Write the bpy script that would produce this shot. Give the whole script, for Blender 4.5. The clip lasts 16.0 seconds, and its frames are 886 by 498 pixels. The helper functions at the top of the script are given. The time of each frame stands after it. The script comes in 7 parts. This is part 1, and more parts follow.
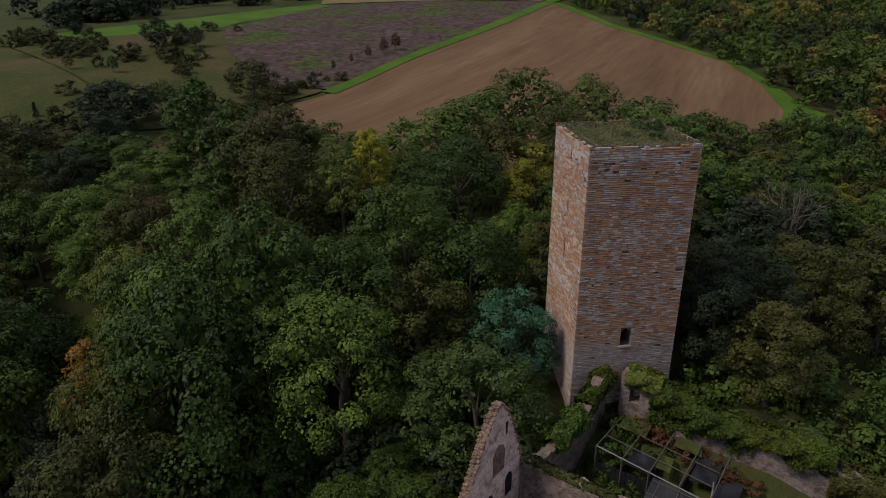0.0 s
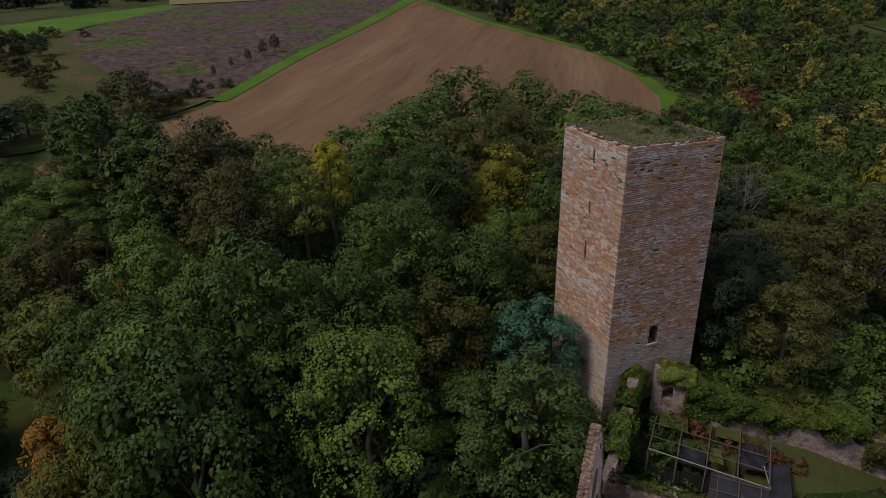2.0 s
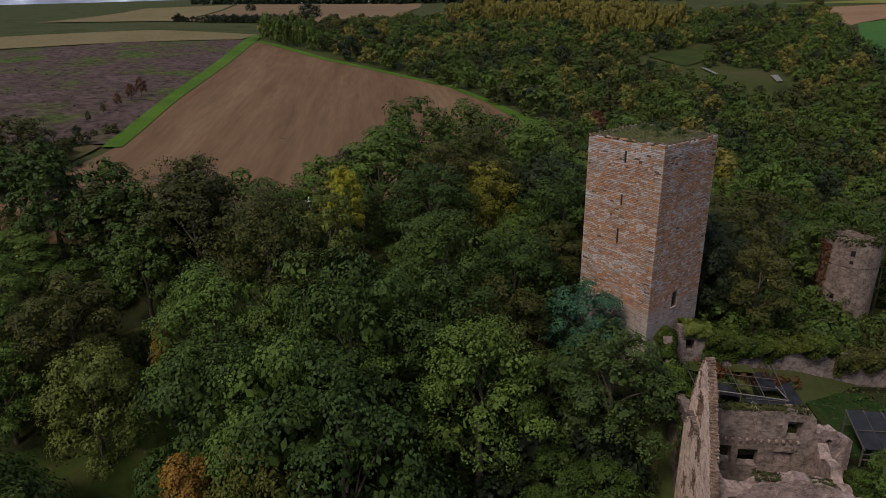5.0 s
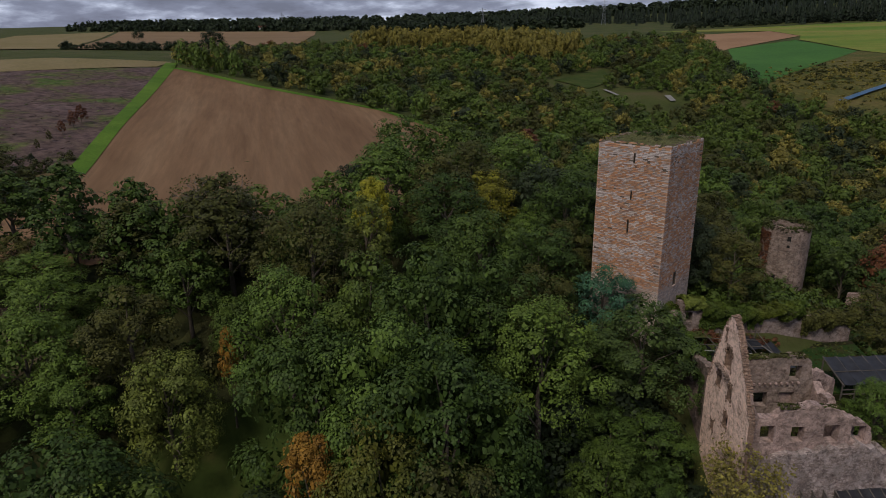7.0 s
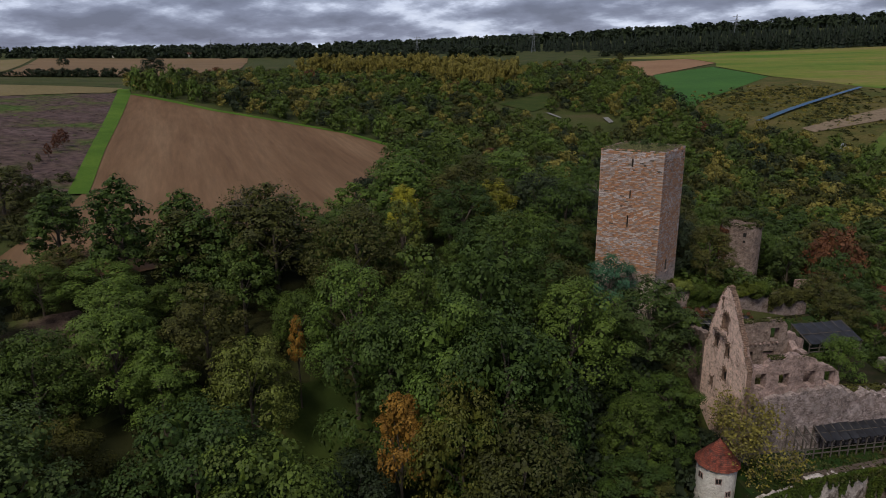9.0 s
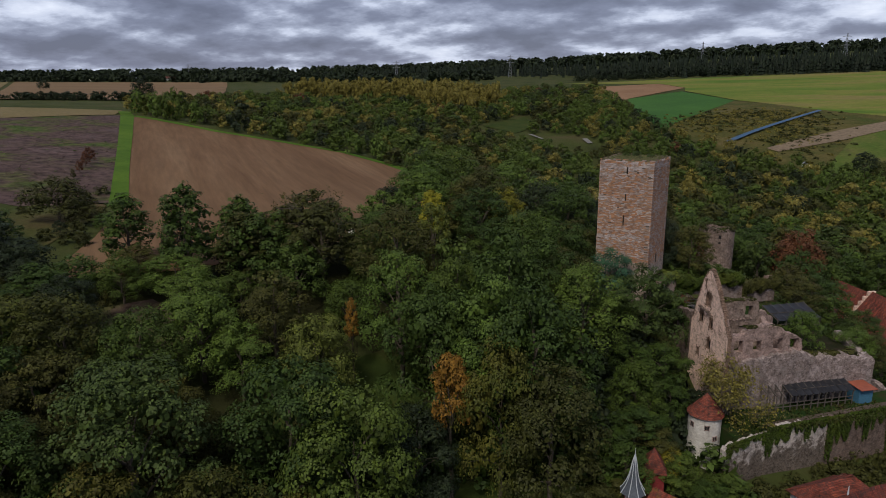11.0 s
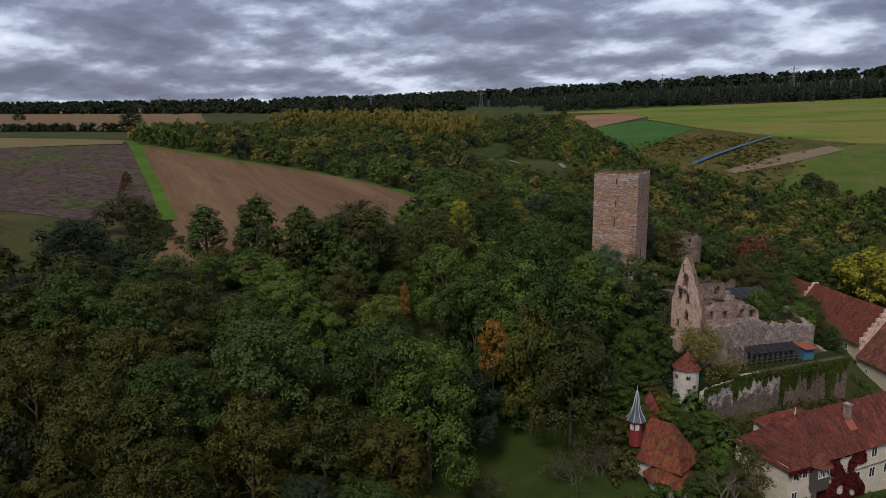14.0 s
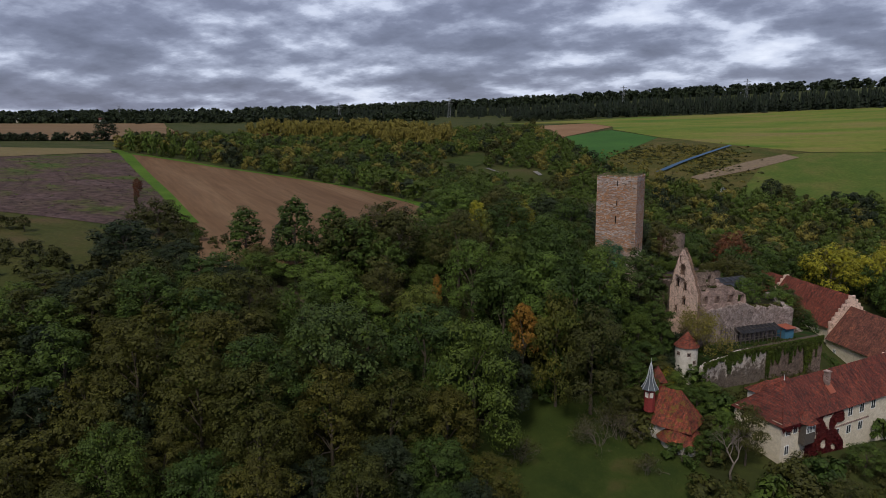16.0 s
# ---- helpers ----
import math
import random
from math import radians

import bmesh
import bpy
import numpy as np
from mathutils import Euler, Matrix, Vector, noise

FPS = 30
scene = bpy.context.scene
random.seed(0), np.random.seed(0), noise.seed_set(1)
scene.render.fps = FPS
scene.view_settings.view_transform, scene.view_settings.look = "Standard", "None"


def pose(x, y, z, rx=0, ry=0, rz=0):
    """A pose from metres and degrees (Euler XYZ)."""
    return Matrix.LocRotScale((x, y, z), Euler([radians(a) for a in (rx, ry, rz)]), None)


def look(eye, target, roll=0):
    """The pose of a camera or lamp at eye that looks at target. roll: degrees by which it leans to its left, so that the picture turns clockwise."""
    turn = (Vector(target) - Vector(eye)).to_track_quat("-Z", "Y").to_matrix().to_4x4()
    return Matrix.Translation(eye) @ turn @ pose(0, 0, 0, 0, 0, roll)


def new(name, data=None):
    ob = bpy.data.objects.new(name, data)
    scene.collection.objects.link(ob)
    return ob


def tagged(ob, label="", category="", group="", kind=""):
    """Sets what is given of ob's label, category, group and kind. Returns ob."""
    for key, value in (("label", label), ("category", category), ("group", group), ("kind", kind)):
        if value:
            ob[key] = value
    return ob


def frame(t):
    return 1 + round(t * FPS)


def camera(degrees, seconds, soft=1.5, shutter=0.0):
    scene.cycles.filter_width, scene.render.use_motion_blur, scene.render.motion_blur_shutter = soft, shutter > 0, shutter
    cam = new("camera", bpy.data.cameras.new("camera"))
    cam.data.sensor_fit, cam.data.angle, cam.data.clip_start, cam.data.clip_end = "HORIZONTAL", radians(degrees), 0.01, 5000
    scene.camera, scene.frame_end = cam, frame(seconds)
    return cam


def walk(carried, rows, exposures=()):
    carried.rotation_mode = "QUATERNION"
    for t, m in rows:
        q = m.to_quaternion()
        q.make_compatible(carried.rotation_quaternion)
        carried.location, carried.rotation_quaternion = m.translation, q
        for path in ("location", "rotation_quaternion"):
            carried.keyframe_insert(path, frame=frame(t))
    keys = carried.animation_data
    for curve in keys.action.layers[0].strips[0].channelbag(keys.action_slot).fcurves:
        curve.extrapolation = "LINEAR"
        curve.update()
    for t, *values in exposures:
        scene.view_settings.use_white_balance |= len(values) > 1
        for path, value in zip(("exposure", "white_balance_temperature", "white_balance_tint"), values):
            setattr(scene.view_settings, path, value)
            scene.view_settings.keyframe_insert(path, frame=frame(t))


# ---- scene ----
cam = camera(68.1, 16.0, 0.9)
PATH = [
    (0, (-0.636, -2.612, 39.612), (-2.465, -2.392, 38.832), -0.6),
    (0.5, (-3.348, -5.505, 39.631), (-5.155, -5.176, 38.839), -0.8),
    (1, (-5.654, -8.617, 39.661), (-7.434, -8.177, 38.862), -0.9),
    (1.5, (-7.332, -11.987, 39.665), (-9.084, -11.447, 38.867), -1.0),
    (2, (-8.483, -15.589, 39.7), (-10.205, -14.951, 38.908), -0.9),
    (2.5, (-9.377, -19.404, 39.72), (-11.067, -18.672, 38.94), -1.0),
    (3, (-10.204, -23.291, 39.732), (-11.86, -22.472, 38.965), -1.0),
    (3.5, (-10.851, -27.427, 39.755), (-12.468, -26.52, 39.004), -1.0),
    (4, (-11.534, -31.776, 39.742), (-13.109, -30.786, 39.01), -1.0),
    (4.5, (-12.339, -36.272, 39.749), (-13.871, -35.201, 39.036), -0.9),
    (4.7, (-12.731, -38.092, 39.758), (-14.243, -36.989, 39.052), -0.9),
    (6.8, (-17.49, -57.169, 39.749), (-18.798, -55.796, 39.113), -0.8),
    (7, (-18.003, -59.017, 39.746), (-19.291, -57.622, 39.117), -0.8),
    (7.5, (-19.317, -63.593, 39.737), (-20.556, -62.148, 39.125), -0.9),
    (8, (-20.211, -68.15, 39.721), (-21.408, -66.662, 39.126), -0.8),
    (8.5, (-20.624, -72.68, 39.696), (-21.79, -71.161, 39.118), -0.8),
    (9, (-20.536, -77.233, 39.663), (-21.678, -75.688, 39.104), -0.7),
    (9.2, (-20.369, -79.039, 39.67), (-21.503, -77.487, 39.118), -0.8),
    (11.3, (-17.264, -98.234, 39.731), (-18.347, -96.622, 39.251), -0.6),
    (11.5, (-16.884, -100.058, 39.731), (-17.964, -98.442, 39.26), -0.7),
    (12, (-15.739, -104.632, 39.722), (-16.811, -103.006, 39.267), -0.7),
    (12.5, (-14.68, -109.204, 39.732), (-15.735, -107.562, 39.292), -0.7),
    (13, (-13.984, -113.899, 39.714), (-15.031, -112.249, 39.286), -0.7),
    (13.5, (-13.787, -118.666, 39.702), (-14.82, -117.005, 39.285), -0.7),
    (14, (-14.065, -123.378, 39.722), (-15.08, -121.703, 39.314), -0.8),
    (14.5, (-14.814, -128.066, 39.755), (-15.807, -126.377, 39.352), -0.7),
    (15, (-15.872, -132.791, 39.72), (-16.84, -131.086, 39.326), -0.7),
    (15.5, (-17.316, -137.518, 39.67), (-18.257, -135.796, 39.283), -0.7),
    (16, (-19.0, -142.191, 39.616), (-19.913, -140.452, 39.236), -0.7),
]
walk(cam, [(t, look(eye, target, roll)) for t, eye, target, roll in PATH])

# world, sun
world = bpy.data.worlds.new("world")
scene.world = world
world.use_nodes = True
wn, wl = world.node_tree.nodes, world.node_tree.links
wn.clear()


def wnode(kind, **sets):
    n = wn.new(kind)
    for k, v in sets.items():
        n.inputs[k].default_value = v
    return n


SUN_EL, SUN_AZ = 52.0, 170.0   # elevation, and compass bearing from +y towards +x
sky = wn.new("ShaderNodeTexSky")
sky.sky_type, sky.sun_disc = "NISHITA", False
sky.sun_elevation, sky.sun_rotation = radians(SUN_EL), radians(SUN_AZ)
coord = wn.new("ShaderNodeTexCoord")
sep = wn.new("ShaderNodeSeparateXYZ")
wl.new(coord.outputs["Generated"], sep.inputs[0])


def wmath(op, a, b):
    n = wn.new("ShaderNodeMath")
    n.operation = op
    for i, v in enumerate((a, b)):
        if isinstance(v, (int, float)):
            n.inputs[i].default_value = v
        else:
            wl.new(v, n.inputs[i])
    return n.outputs[0]


lift = wmath("ADD", wmath("MAXIMUM", sep.outputs[2], 0.0), 0.25)
flat = wn.new("ShaderNodeCombineXYZ")
wl.new(wmath("DIVIDE", sep.outputs[0], lift), flat.inputs[0])
wl.new(wmath("DIVIDE", sep.outputs[1], lift), flat.inputs[1])


def cloud_cover(nearer):
    """Cloud thickness on a layer overhead, or a little nearer to the eye on it."""
    p = wn.new("ShaderNodeVectorMath")
    p.operation = "SCALE"
    p.inputs["Scale"].default_value = nearer
    wl.new(flat.outputs[0], p.inputs[0])
    out = []
    for scale, detail, rough, distort in ((1.0, 2.0, 0.5, 0.0), (3.0, 10.0, 0.56, 0.0)):
        n = wnode("ShaderNodeTexNoise", Scale=scale, Detail=detail, Roughness=rough, Distortion=distort)
        wl.new(p.outputs[0], n.inputs["Vector"])
        out.append(n.outputs["Fac"])
    return wmath("ADD", wmath("MULTIPLY", out[0], 0.42), wmath("MULTIPLY", out[1], 0.58))


here = cloud_cover(1.0)
rim = wmath("SUBTRACT", here, cloud_cover(0.965))   # bright upper edges, dark bases
cover = wmath("SUBTRACT", here, wmath("MULTIPLY", rim, 1.25))
ramp = wn.new("ShaderNodeValToRGB")
wl.new(cover, ramp.inputs[0])
cr = ramp.color_ramp
cr.elements[0].position, cr.elements[0].color = 0.31, (0.76, 0.81, 0.94, 1)
cr.elements[1].position, cr.elements[1].color = 0.64, (0.120, 0.132, 0.200, 1)
for p, c in ((0.42, (0.54, 0.59, 0.74, 1)), (0.47, (0.32, 0.355, 0.48, 1)), (0.535, (0.185, 0.205, 0.300, 1))):
    el = cr.elements.new(p)
    el.color = c
skymul = wn.new("ShaderNodeVectorMath")
skymul.operation = "SCALE"
skymul.inputs["Scale"].default_value = 0.09
wl.new(sky.outputs[0], skymul.inputs[0])
blend = wn.new("ShaderNodeMix")
blend.data_type = "RGBA"
wl.new(skymul.outputs[0], blend.inputs["A"])
wl.new(ramp.outputs[0], blend.inputs["B"])
blend.inputs["Factor"].default_value = 0.92
back = wnode("ShaderNodeBackground", Strength=1.15)
wl.new(blend.outputs["Result"], back.inputs["Color"])
wout = wn.new("ShaderNodeOutputWorld")
wl.new(back.outputs[0], wout.inputs[0])

sun = new("sun", bpy.data.lights.new("sun", "SUN"))
sun.data.energy, sun.data.angle, sun.data.color = 2.35, radians(16), (1.0, 0.93, 0.80)
az, elv = radians(SUN_AZ), radians(SUN_EL)
towards = Vector((math.sin(az) * math.cos(elv), math.cos(az) * math.cos(elv), math.sin(elv)))
sun.matrix_world = look(towards * 200, (0, 0, 0))

# ---- materials ----


def make(name):
    m = bpy.data.materials.new(name)
    m.use_nodes = True
    return m, m.node_tree.nodes, m.node_tree.links, m.node_tree.nodes["Principled BSDF"]


def ramp_node(n, stops):
    r = n.new("ShaderNodeValToRGB")
    r.color_ramp.elements[0].position, r.color_ramp.elements[0].color = stops[0][0], (*stops[0][1], 1)
    r.color_ramp.elements[1].position, r.color_ramp.elements[1].color = stops[-1][0], (*stops[-1][1], 1)
    for p, c in stops[1:-1]:
        r.color_ramp.elements.new(p).color = (*c, 1)
    return r


def place_vec(n, l, scale=(1, 1, 1), turn=0.0):
    g = n.new("ShaderNodeNewGeometry")
    rot = n.new("ShaderNodeMapping")
    rot.inputs["Rotation"].default_value = (0, 0, radians(turn))
    l.new(g.outputs["Position"], rot.inputs["Vector"])
    mp = n.new("ShaderNodeMapping")
    mp.inputs["Scale"].default_value = scale
    l.new(rot.outputs[0], mp.inputs["Vector"])
    return mp.outputs[0]


def noise_tex(n, l, vec, scale, detail=5.0, rough=0.55, distort=0.0):
    t = n.new("ShaderNodeTexNoise")
    t.inputs["Scale"].default_value, t.inputs["Detail"].default_value = scale, detail
    t.inputs["Roughness"].default_value, t.inputs["Distortion"].default_value = rough, distort
    if vec is not None:
        l.new(vec, t.inputs["Vector"])
    return t.outputs["Fac"]


def mixer(n, l, fac, a, b, how="MIX"):
    x = n.new("ShaderNodeMix")
    x.data_type, x.blend_type = "RGBA", how
    for slot, v in (("Factor", fac), ("A", a), ("B", b)):
        if isinstance(v, tuple):
            x.inputs[slot].default_value = (*v, 1)
        elif isinstance(v, (int, float)):
            x.inputs[slot].default_value = v
        else:
            l.new(v, x.inputs[slot])
    return x.outputs["Result"]


def bump_to(n, l, bsdf, height, strength=0.4, dist=0.05):
    b = n.new("ShaderNodeBump")
    b.inputs["Strength"].default_value, b.inputs["Distance"].default_value = strength, dist
    l.new(height, b.inputs["Height"])
    l.new(b.outputs[0], bsdf.inputs["Normal"])


def patchy(name, stops, scale, fine_scale, rough=0.9, bump=0.4, dist=0.05, stretch=(1, 1, 1), turn=0.0, fine_amount=0.35, dark=(0.5, 0.5, 0.5)):
    """Colour in patches, with finer grain over it."""
    m, n, l, b = make(name)
    v = place_vec(n, l, stretch, turn)
    r = ramp_node(n, stops)
    l.new(noise_tex(n, l, v, scale, 6.0, 0.6, 0.3), r.inputs[0])
    f = noise_tex(n, l, v, fine_scale, 6.0, 0.65)
    fr = ramp_node(n, [(0.3, dark), (0.7, (1.25, 1.25, 1.25))])
    l.new(f, fr.inputs[0])
    l.new(mixer(n, l, fine_amount, r.outputs[0], mixer(n, l, 1.0, r.outputs[0], fr.outputs[0], "MULTIPLY")), b.inputs["Base Color"])
    b.inputs["Roughness"].default_value = rough
    b.inputs["Specular IOR Level"].default_value = 0.06
    bump_to(n, l, b, f, bump, dist)
    return m


def rubble(name, stops, scale, joint=(0.2, 0.17, 0.15), stain=(0.05, 0.045, 0.04), stain_amount=0.5, stretch=(1, 1, 1.8), render=None, render_cut=0.5, bare_below=None, pitted=0.85):
    """Uneven stones in mortar, stains running over them, old plaster where render is given."""
    m, n, l, b = make(name)
    v = place_vec(n, l, stretch)
    vo = n.new("ShaderNodeTexVoronoi")
    vo.inputs["Scale"].default_value = scale
    l.new(v, vo.inputs["Vector"])
    cell = n.new("ShaderNodeSeparateColor")
    l.new(vo.outputs["Color"], cell.inputs[0])
    r = ramp_node(n, stops)
    l.new(cell.outputs[0], r.inputs[0])
    ve = n.new("ShaderNodeTexVoronoi")
    ve.feature = "DISTANCE_TO_EDGE"
    ve.inputs["Scale"].default_value = scale
    l.new(v, ve.inputs["Vector"])
    er = ramp_node(n, [(0.02, (0, 0, 0)), (0.10, (1, 1, 1))])
    l.new(ve.outputs["Distance"], er.inputs[0])
    col = mixer(n, l, er.outputs[0], joint, r.outputs[0])
    vw = place_vec(n, l)
    big_n = noise_tex(n, l, vw, 0.45, 6.0, 0.65, 0.5)
    sr = ramp_node(n, [(0.45, (0, 0, 0)), (0.72, (stain_amount,) * 3)])
    l.new(big_n, sr.inputs[0])
    if render:
        pr = ramp_node(n, [(render_cut - 0.05, (0, 0, 0)), (render_cut + 0.05, (1, 1, 1))])
        worn = noise_tex(n, l, vw, 0.7, 6.0, 0.7, 0.4)
        if bare_below:
            zs = n.new("ShaderNodeSeparateXYZ")
            l.new(vw, zs.inputs[0])
            fall = n.new("ShaderNodeMapRange")
            fall.inputs["From Min"].default_value, fall.inputs["From Max"].default_value = bare_below
            fall.inputs["To Min"].default_value, fall.inputs["To Max"].default_value = -0.30, 0.10
            l.new(zs.outputs[2], fall.inputs["Value"])
            total = n.new("ShaderNodeMath")
            l.new(worn, total.inputs[0])
            l.new(fall.outputs[0], total.inputs[1])
            worn = total.outputs[0]
        l.new(worn, pr.inputs[0])
        tone = ramp_node(n, [(0.3, tuple(0.7 * c for c in render)), (0.7, render)])
        l.new(noise_tex(n, l, vw, 3.0, 5.0, 0.6), tone.inputs[0])
        col = mixer(n, l, pr.outputs[0], col, tone.outputs[0])
    col = mixer(n, l, sr.outputs[0], col, stain)
    pits = ramp_node(n, [(0.36, (0.36, 0.34, 0.33)), (0.49, (0.95, 0.95, 0.95)), (0.66, (1.22, 1.2, 1.18))])
    l.new(noise_tex(n, l, vw, 1.7, 9.0, 0.74, 0.2), pits.inputs[0])
    col = mixer(n, l, pitted, col, pits.outputs[0], "MULTIPLY")
    grain = noise_tex(n, l, vw, 9.0, 5.0, 0.7)
    gr = ramp_node(n, [(0.3, (0.6, 0.6, 0.6)), (0.7, (1.2, 1.2, 1.2))])
    l.new(grain, gr.inputs[0])
    l.new(mixer(n, l, 0.8, col, gr.outputs[0], "MULTIPLY"), b.inputs["Base Color"])
    b.inputs["Roughness"].default_value = 0.92
    b.inputs["Specular IOR Level"].default_value = 0.2
    bump_to(n, l, b, mixer(n, l, 0.4, er.outputs[0], grain), 0.7, 0.06)
    return m


def leafy(name, a, b_col, c, own=0.28, tree=0.6, translucent=0.08):
    """Leaves: hue changes from tree to tree and from leaf to leaf."""
    m, n, l, b = make(name)
    info = n.new("ShaderNodeObjectInfo")
    geo = n.new("ShaderNodeNewGeometry")
    r = ramp_node(n, [(0.0, a), (0.5, b_col), (1.0, c)])
    v = place_vec(n, l)
    patch = noise_tex(n, l, v, 0.13, 4.0, 0.6)
    mx = n.new("ShaderNodeMath")
    mx.operation = "MULTIPLY_ADD"
    l.new(info.outputs["Random"], mx.inputs[0])
    mx.inputs[1].default_value = tree
    sc = n.new("ShaderNodeMath")
    sc.operation = "MULTIPLY_ADD"
    l.new(patch, sc.inputs[0])
    sc.inputs[1].default_value, sc.inputs[2].default_value = 1.3 * (1 - tree), -0.15 * (1 - tree)
    l.new(sc.outputs[0], mx.inputs[2])
    l.new(mx.outputs[0], r.inputs[0])
    own_r = ramp_node(n, [(0.0, (1 - own,) * 3), (1.0, (1 + own,) * 3)])
    l.new(geo.outputs["Random Per Island"], own_r.inputs[0])
    col = mixer(n, l, 1.0, r.outputs[0], own_r.outputs[0], "MULTIPLY")
    spray = ramp_node(n, [(0.32, (0.74, 0.70, 0.80)), (0.5, (1.0, 1.0, 1.0)), (0.68, (1.30, 1.26, 1.0))])
    l.new(noise_tex(n, l, v, 0.75, 3.0, 0.6), spray.inputs[0])
    col = mixer(n, l, 1.0, col, spray.outputs[0], "MULTIPLY")
    l.new(col, b.inputs["Base Color"])
    b.inputs["Roughness"].default_value = 0.6
    b.inputs["Specular IOR Level"].default_value = 0.14
    tr = n.new("ShaderNodeBsdfTranslucent")
    l.new(col, tr.inputs["Color"])
    ms = n.new("ShaderNodeMixShader")
    ms.inputs[0].default_value = translucent
    l.new(b.outputs[0], ms.inputs[1])
    l.new(tr.outputs[0], ms.inputs[2])
    l.new(ms.outputs[0], n["Material Output"].inputs[0])
    return m


def plain(name, col, rough=0.7, grain=0.25, metal=0.0, scale=2.0):
    m, n, l, b = make(name)
    v = place_vec(n, l)
    r = ramp_node(n, [(0.3, tuple(c * (1 - grain) for c in col)), (0.7, tuple(c * (1 + grain) for c in col))])
    f = noise_tex(n, l, v, scale, 6.0, 0.65)
    l.new(f, r.inputs[0])
    l.new(r.outputs[0], b.inputs["Base Color"])
    b.inputs["Roughness"].default_value, b.inputs["Metallic"].default_value = rough, metal
    b.inputs["Specular IOR Level"].default_value = 0.3
    bump_to(n, l, b, f, 0.2, 0.02)
    return m


def roof_tiles(name, stops, moss, moss_cut, turn, pitch_scale=3.2):
    """Plain tiles in courses: courses follow the height, joints the run of the roof."""
    m, n, l, b = make(name)
    v = place_vec(n, l, (1, 1, 1), turn)
    s = n.new("ShaderNodeSeparateXYZ")
    l.new(v, s.inputs[0])
    c = n.new("ShaderNodeCombineXYZ")
    l.new(s.outputs[0], c.inputs[0])
    l.new(s.outputs[2], c.inputs[1])
    br = n.new("ShaderNodeTexBrick")
    for k, val in (("Scale", 1.0), ("Mortar Size", 0.018), ("Brick Width", 0.24), ("Row Height", 0.17)):
        br.inputs[k].default_value = val
    br.inputs["Color1"].default_value, br.inputs["Color2"].default_value, br.inputs["Mortar"].default_value = (0.25, 0.25, 0.25, 1), (1, 1, 1, 1), (0, 0, 0, 1)
    l.new(c.outputs[0], br.inputs["Vector"])
    vw = place_vec(n, l)
    r = ramp_node(n, stops)
    l.new(noise_tex(n, l, vw, 0.55, 7.0, 0.7, 0.4), r.inputs[0])
    tone = ramp_node(n, [(0.0, (0.35, 0.35, 0.35)), (1.0, (1.25, 1.25, 1.25))])
    l.new(br.outputs["Color"], tone.inputs[0])
    col = mixer(n, l, 0.85, r.outputs[0], tone.outputs[0], "MULTIPLY")
    spots = ramp_node(n, [(0.47, (0, 0, 0)), (0.60, (0.82, 0.82, 0.82))])
    l.new(noise_tex(n, l, vw, 1.9, 9.0, 0.8), spots.inputs[0])
    col = mixer(n, l, spots.outputs[0], col, (0.05, 0.032, 0.028))
    mend = ramp_node(n, [(0.60, (0, 0, 0)), (0.68, (0.8, 0.8, 0.8))])
    l.new(noise_tex(n, l, vw, 0.33, 4.0, 0.6), mend.inputs[0])
    col = mixer(n, l, mend.outputs[0], col, mixer(n, l, 1.0, col, (1.75, 1.6, 1.35), "MULTIPLY"))
    streak = ramp_node(n, [(0.46, (1, 1, 1)), (0.62, (0.34, 0.34, 0.36))])
    l.new(noise_tex(n, l, place_vec(n, l, (2.4, 0.45, 0.3), turn), 1.0, 7.0, 0.72), streak.inputs[0])
    col = mixer(n, l, 0.75, col, streak.outputs[0], "MULTIPLY")
    mr = ramp_node(n, [(moss_cut, (0, 0, 0)), (moss_cut + 0.1, (0.85, 0.85, 0.85))])
    l.new(noise_tex(n, l, vw, 0.8, 7.0, 0.7), mr.inputs[0])
    l.new(mixer(n, l, mr.outputs[0], col, moss), b.inputs["Base Color"])
    b.inputs["Roughness"].default_value = 0.85
    b.inputs["Specular IOR Level"].default_value = 0.25
    bump_to(n, l, b, br.outputs["Color"], 0.5, 0.03)
    return m


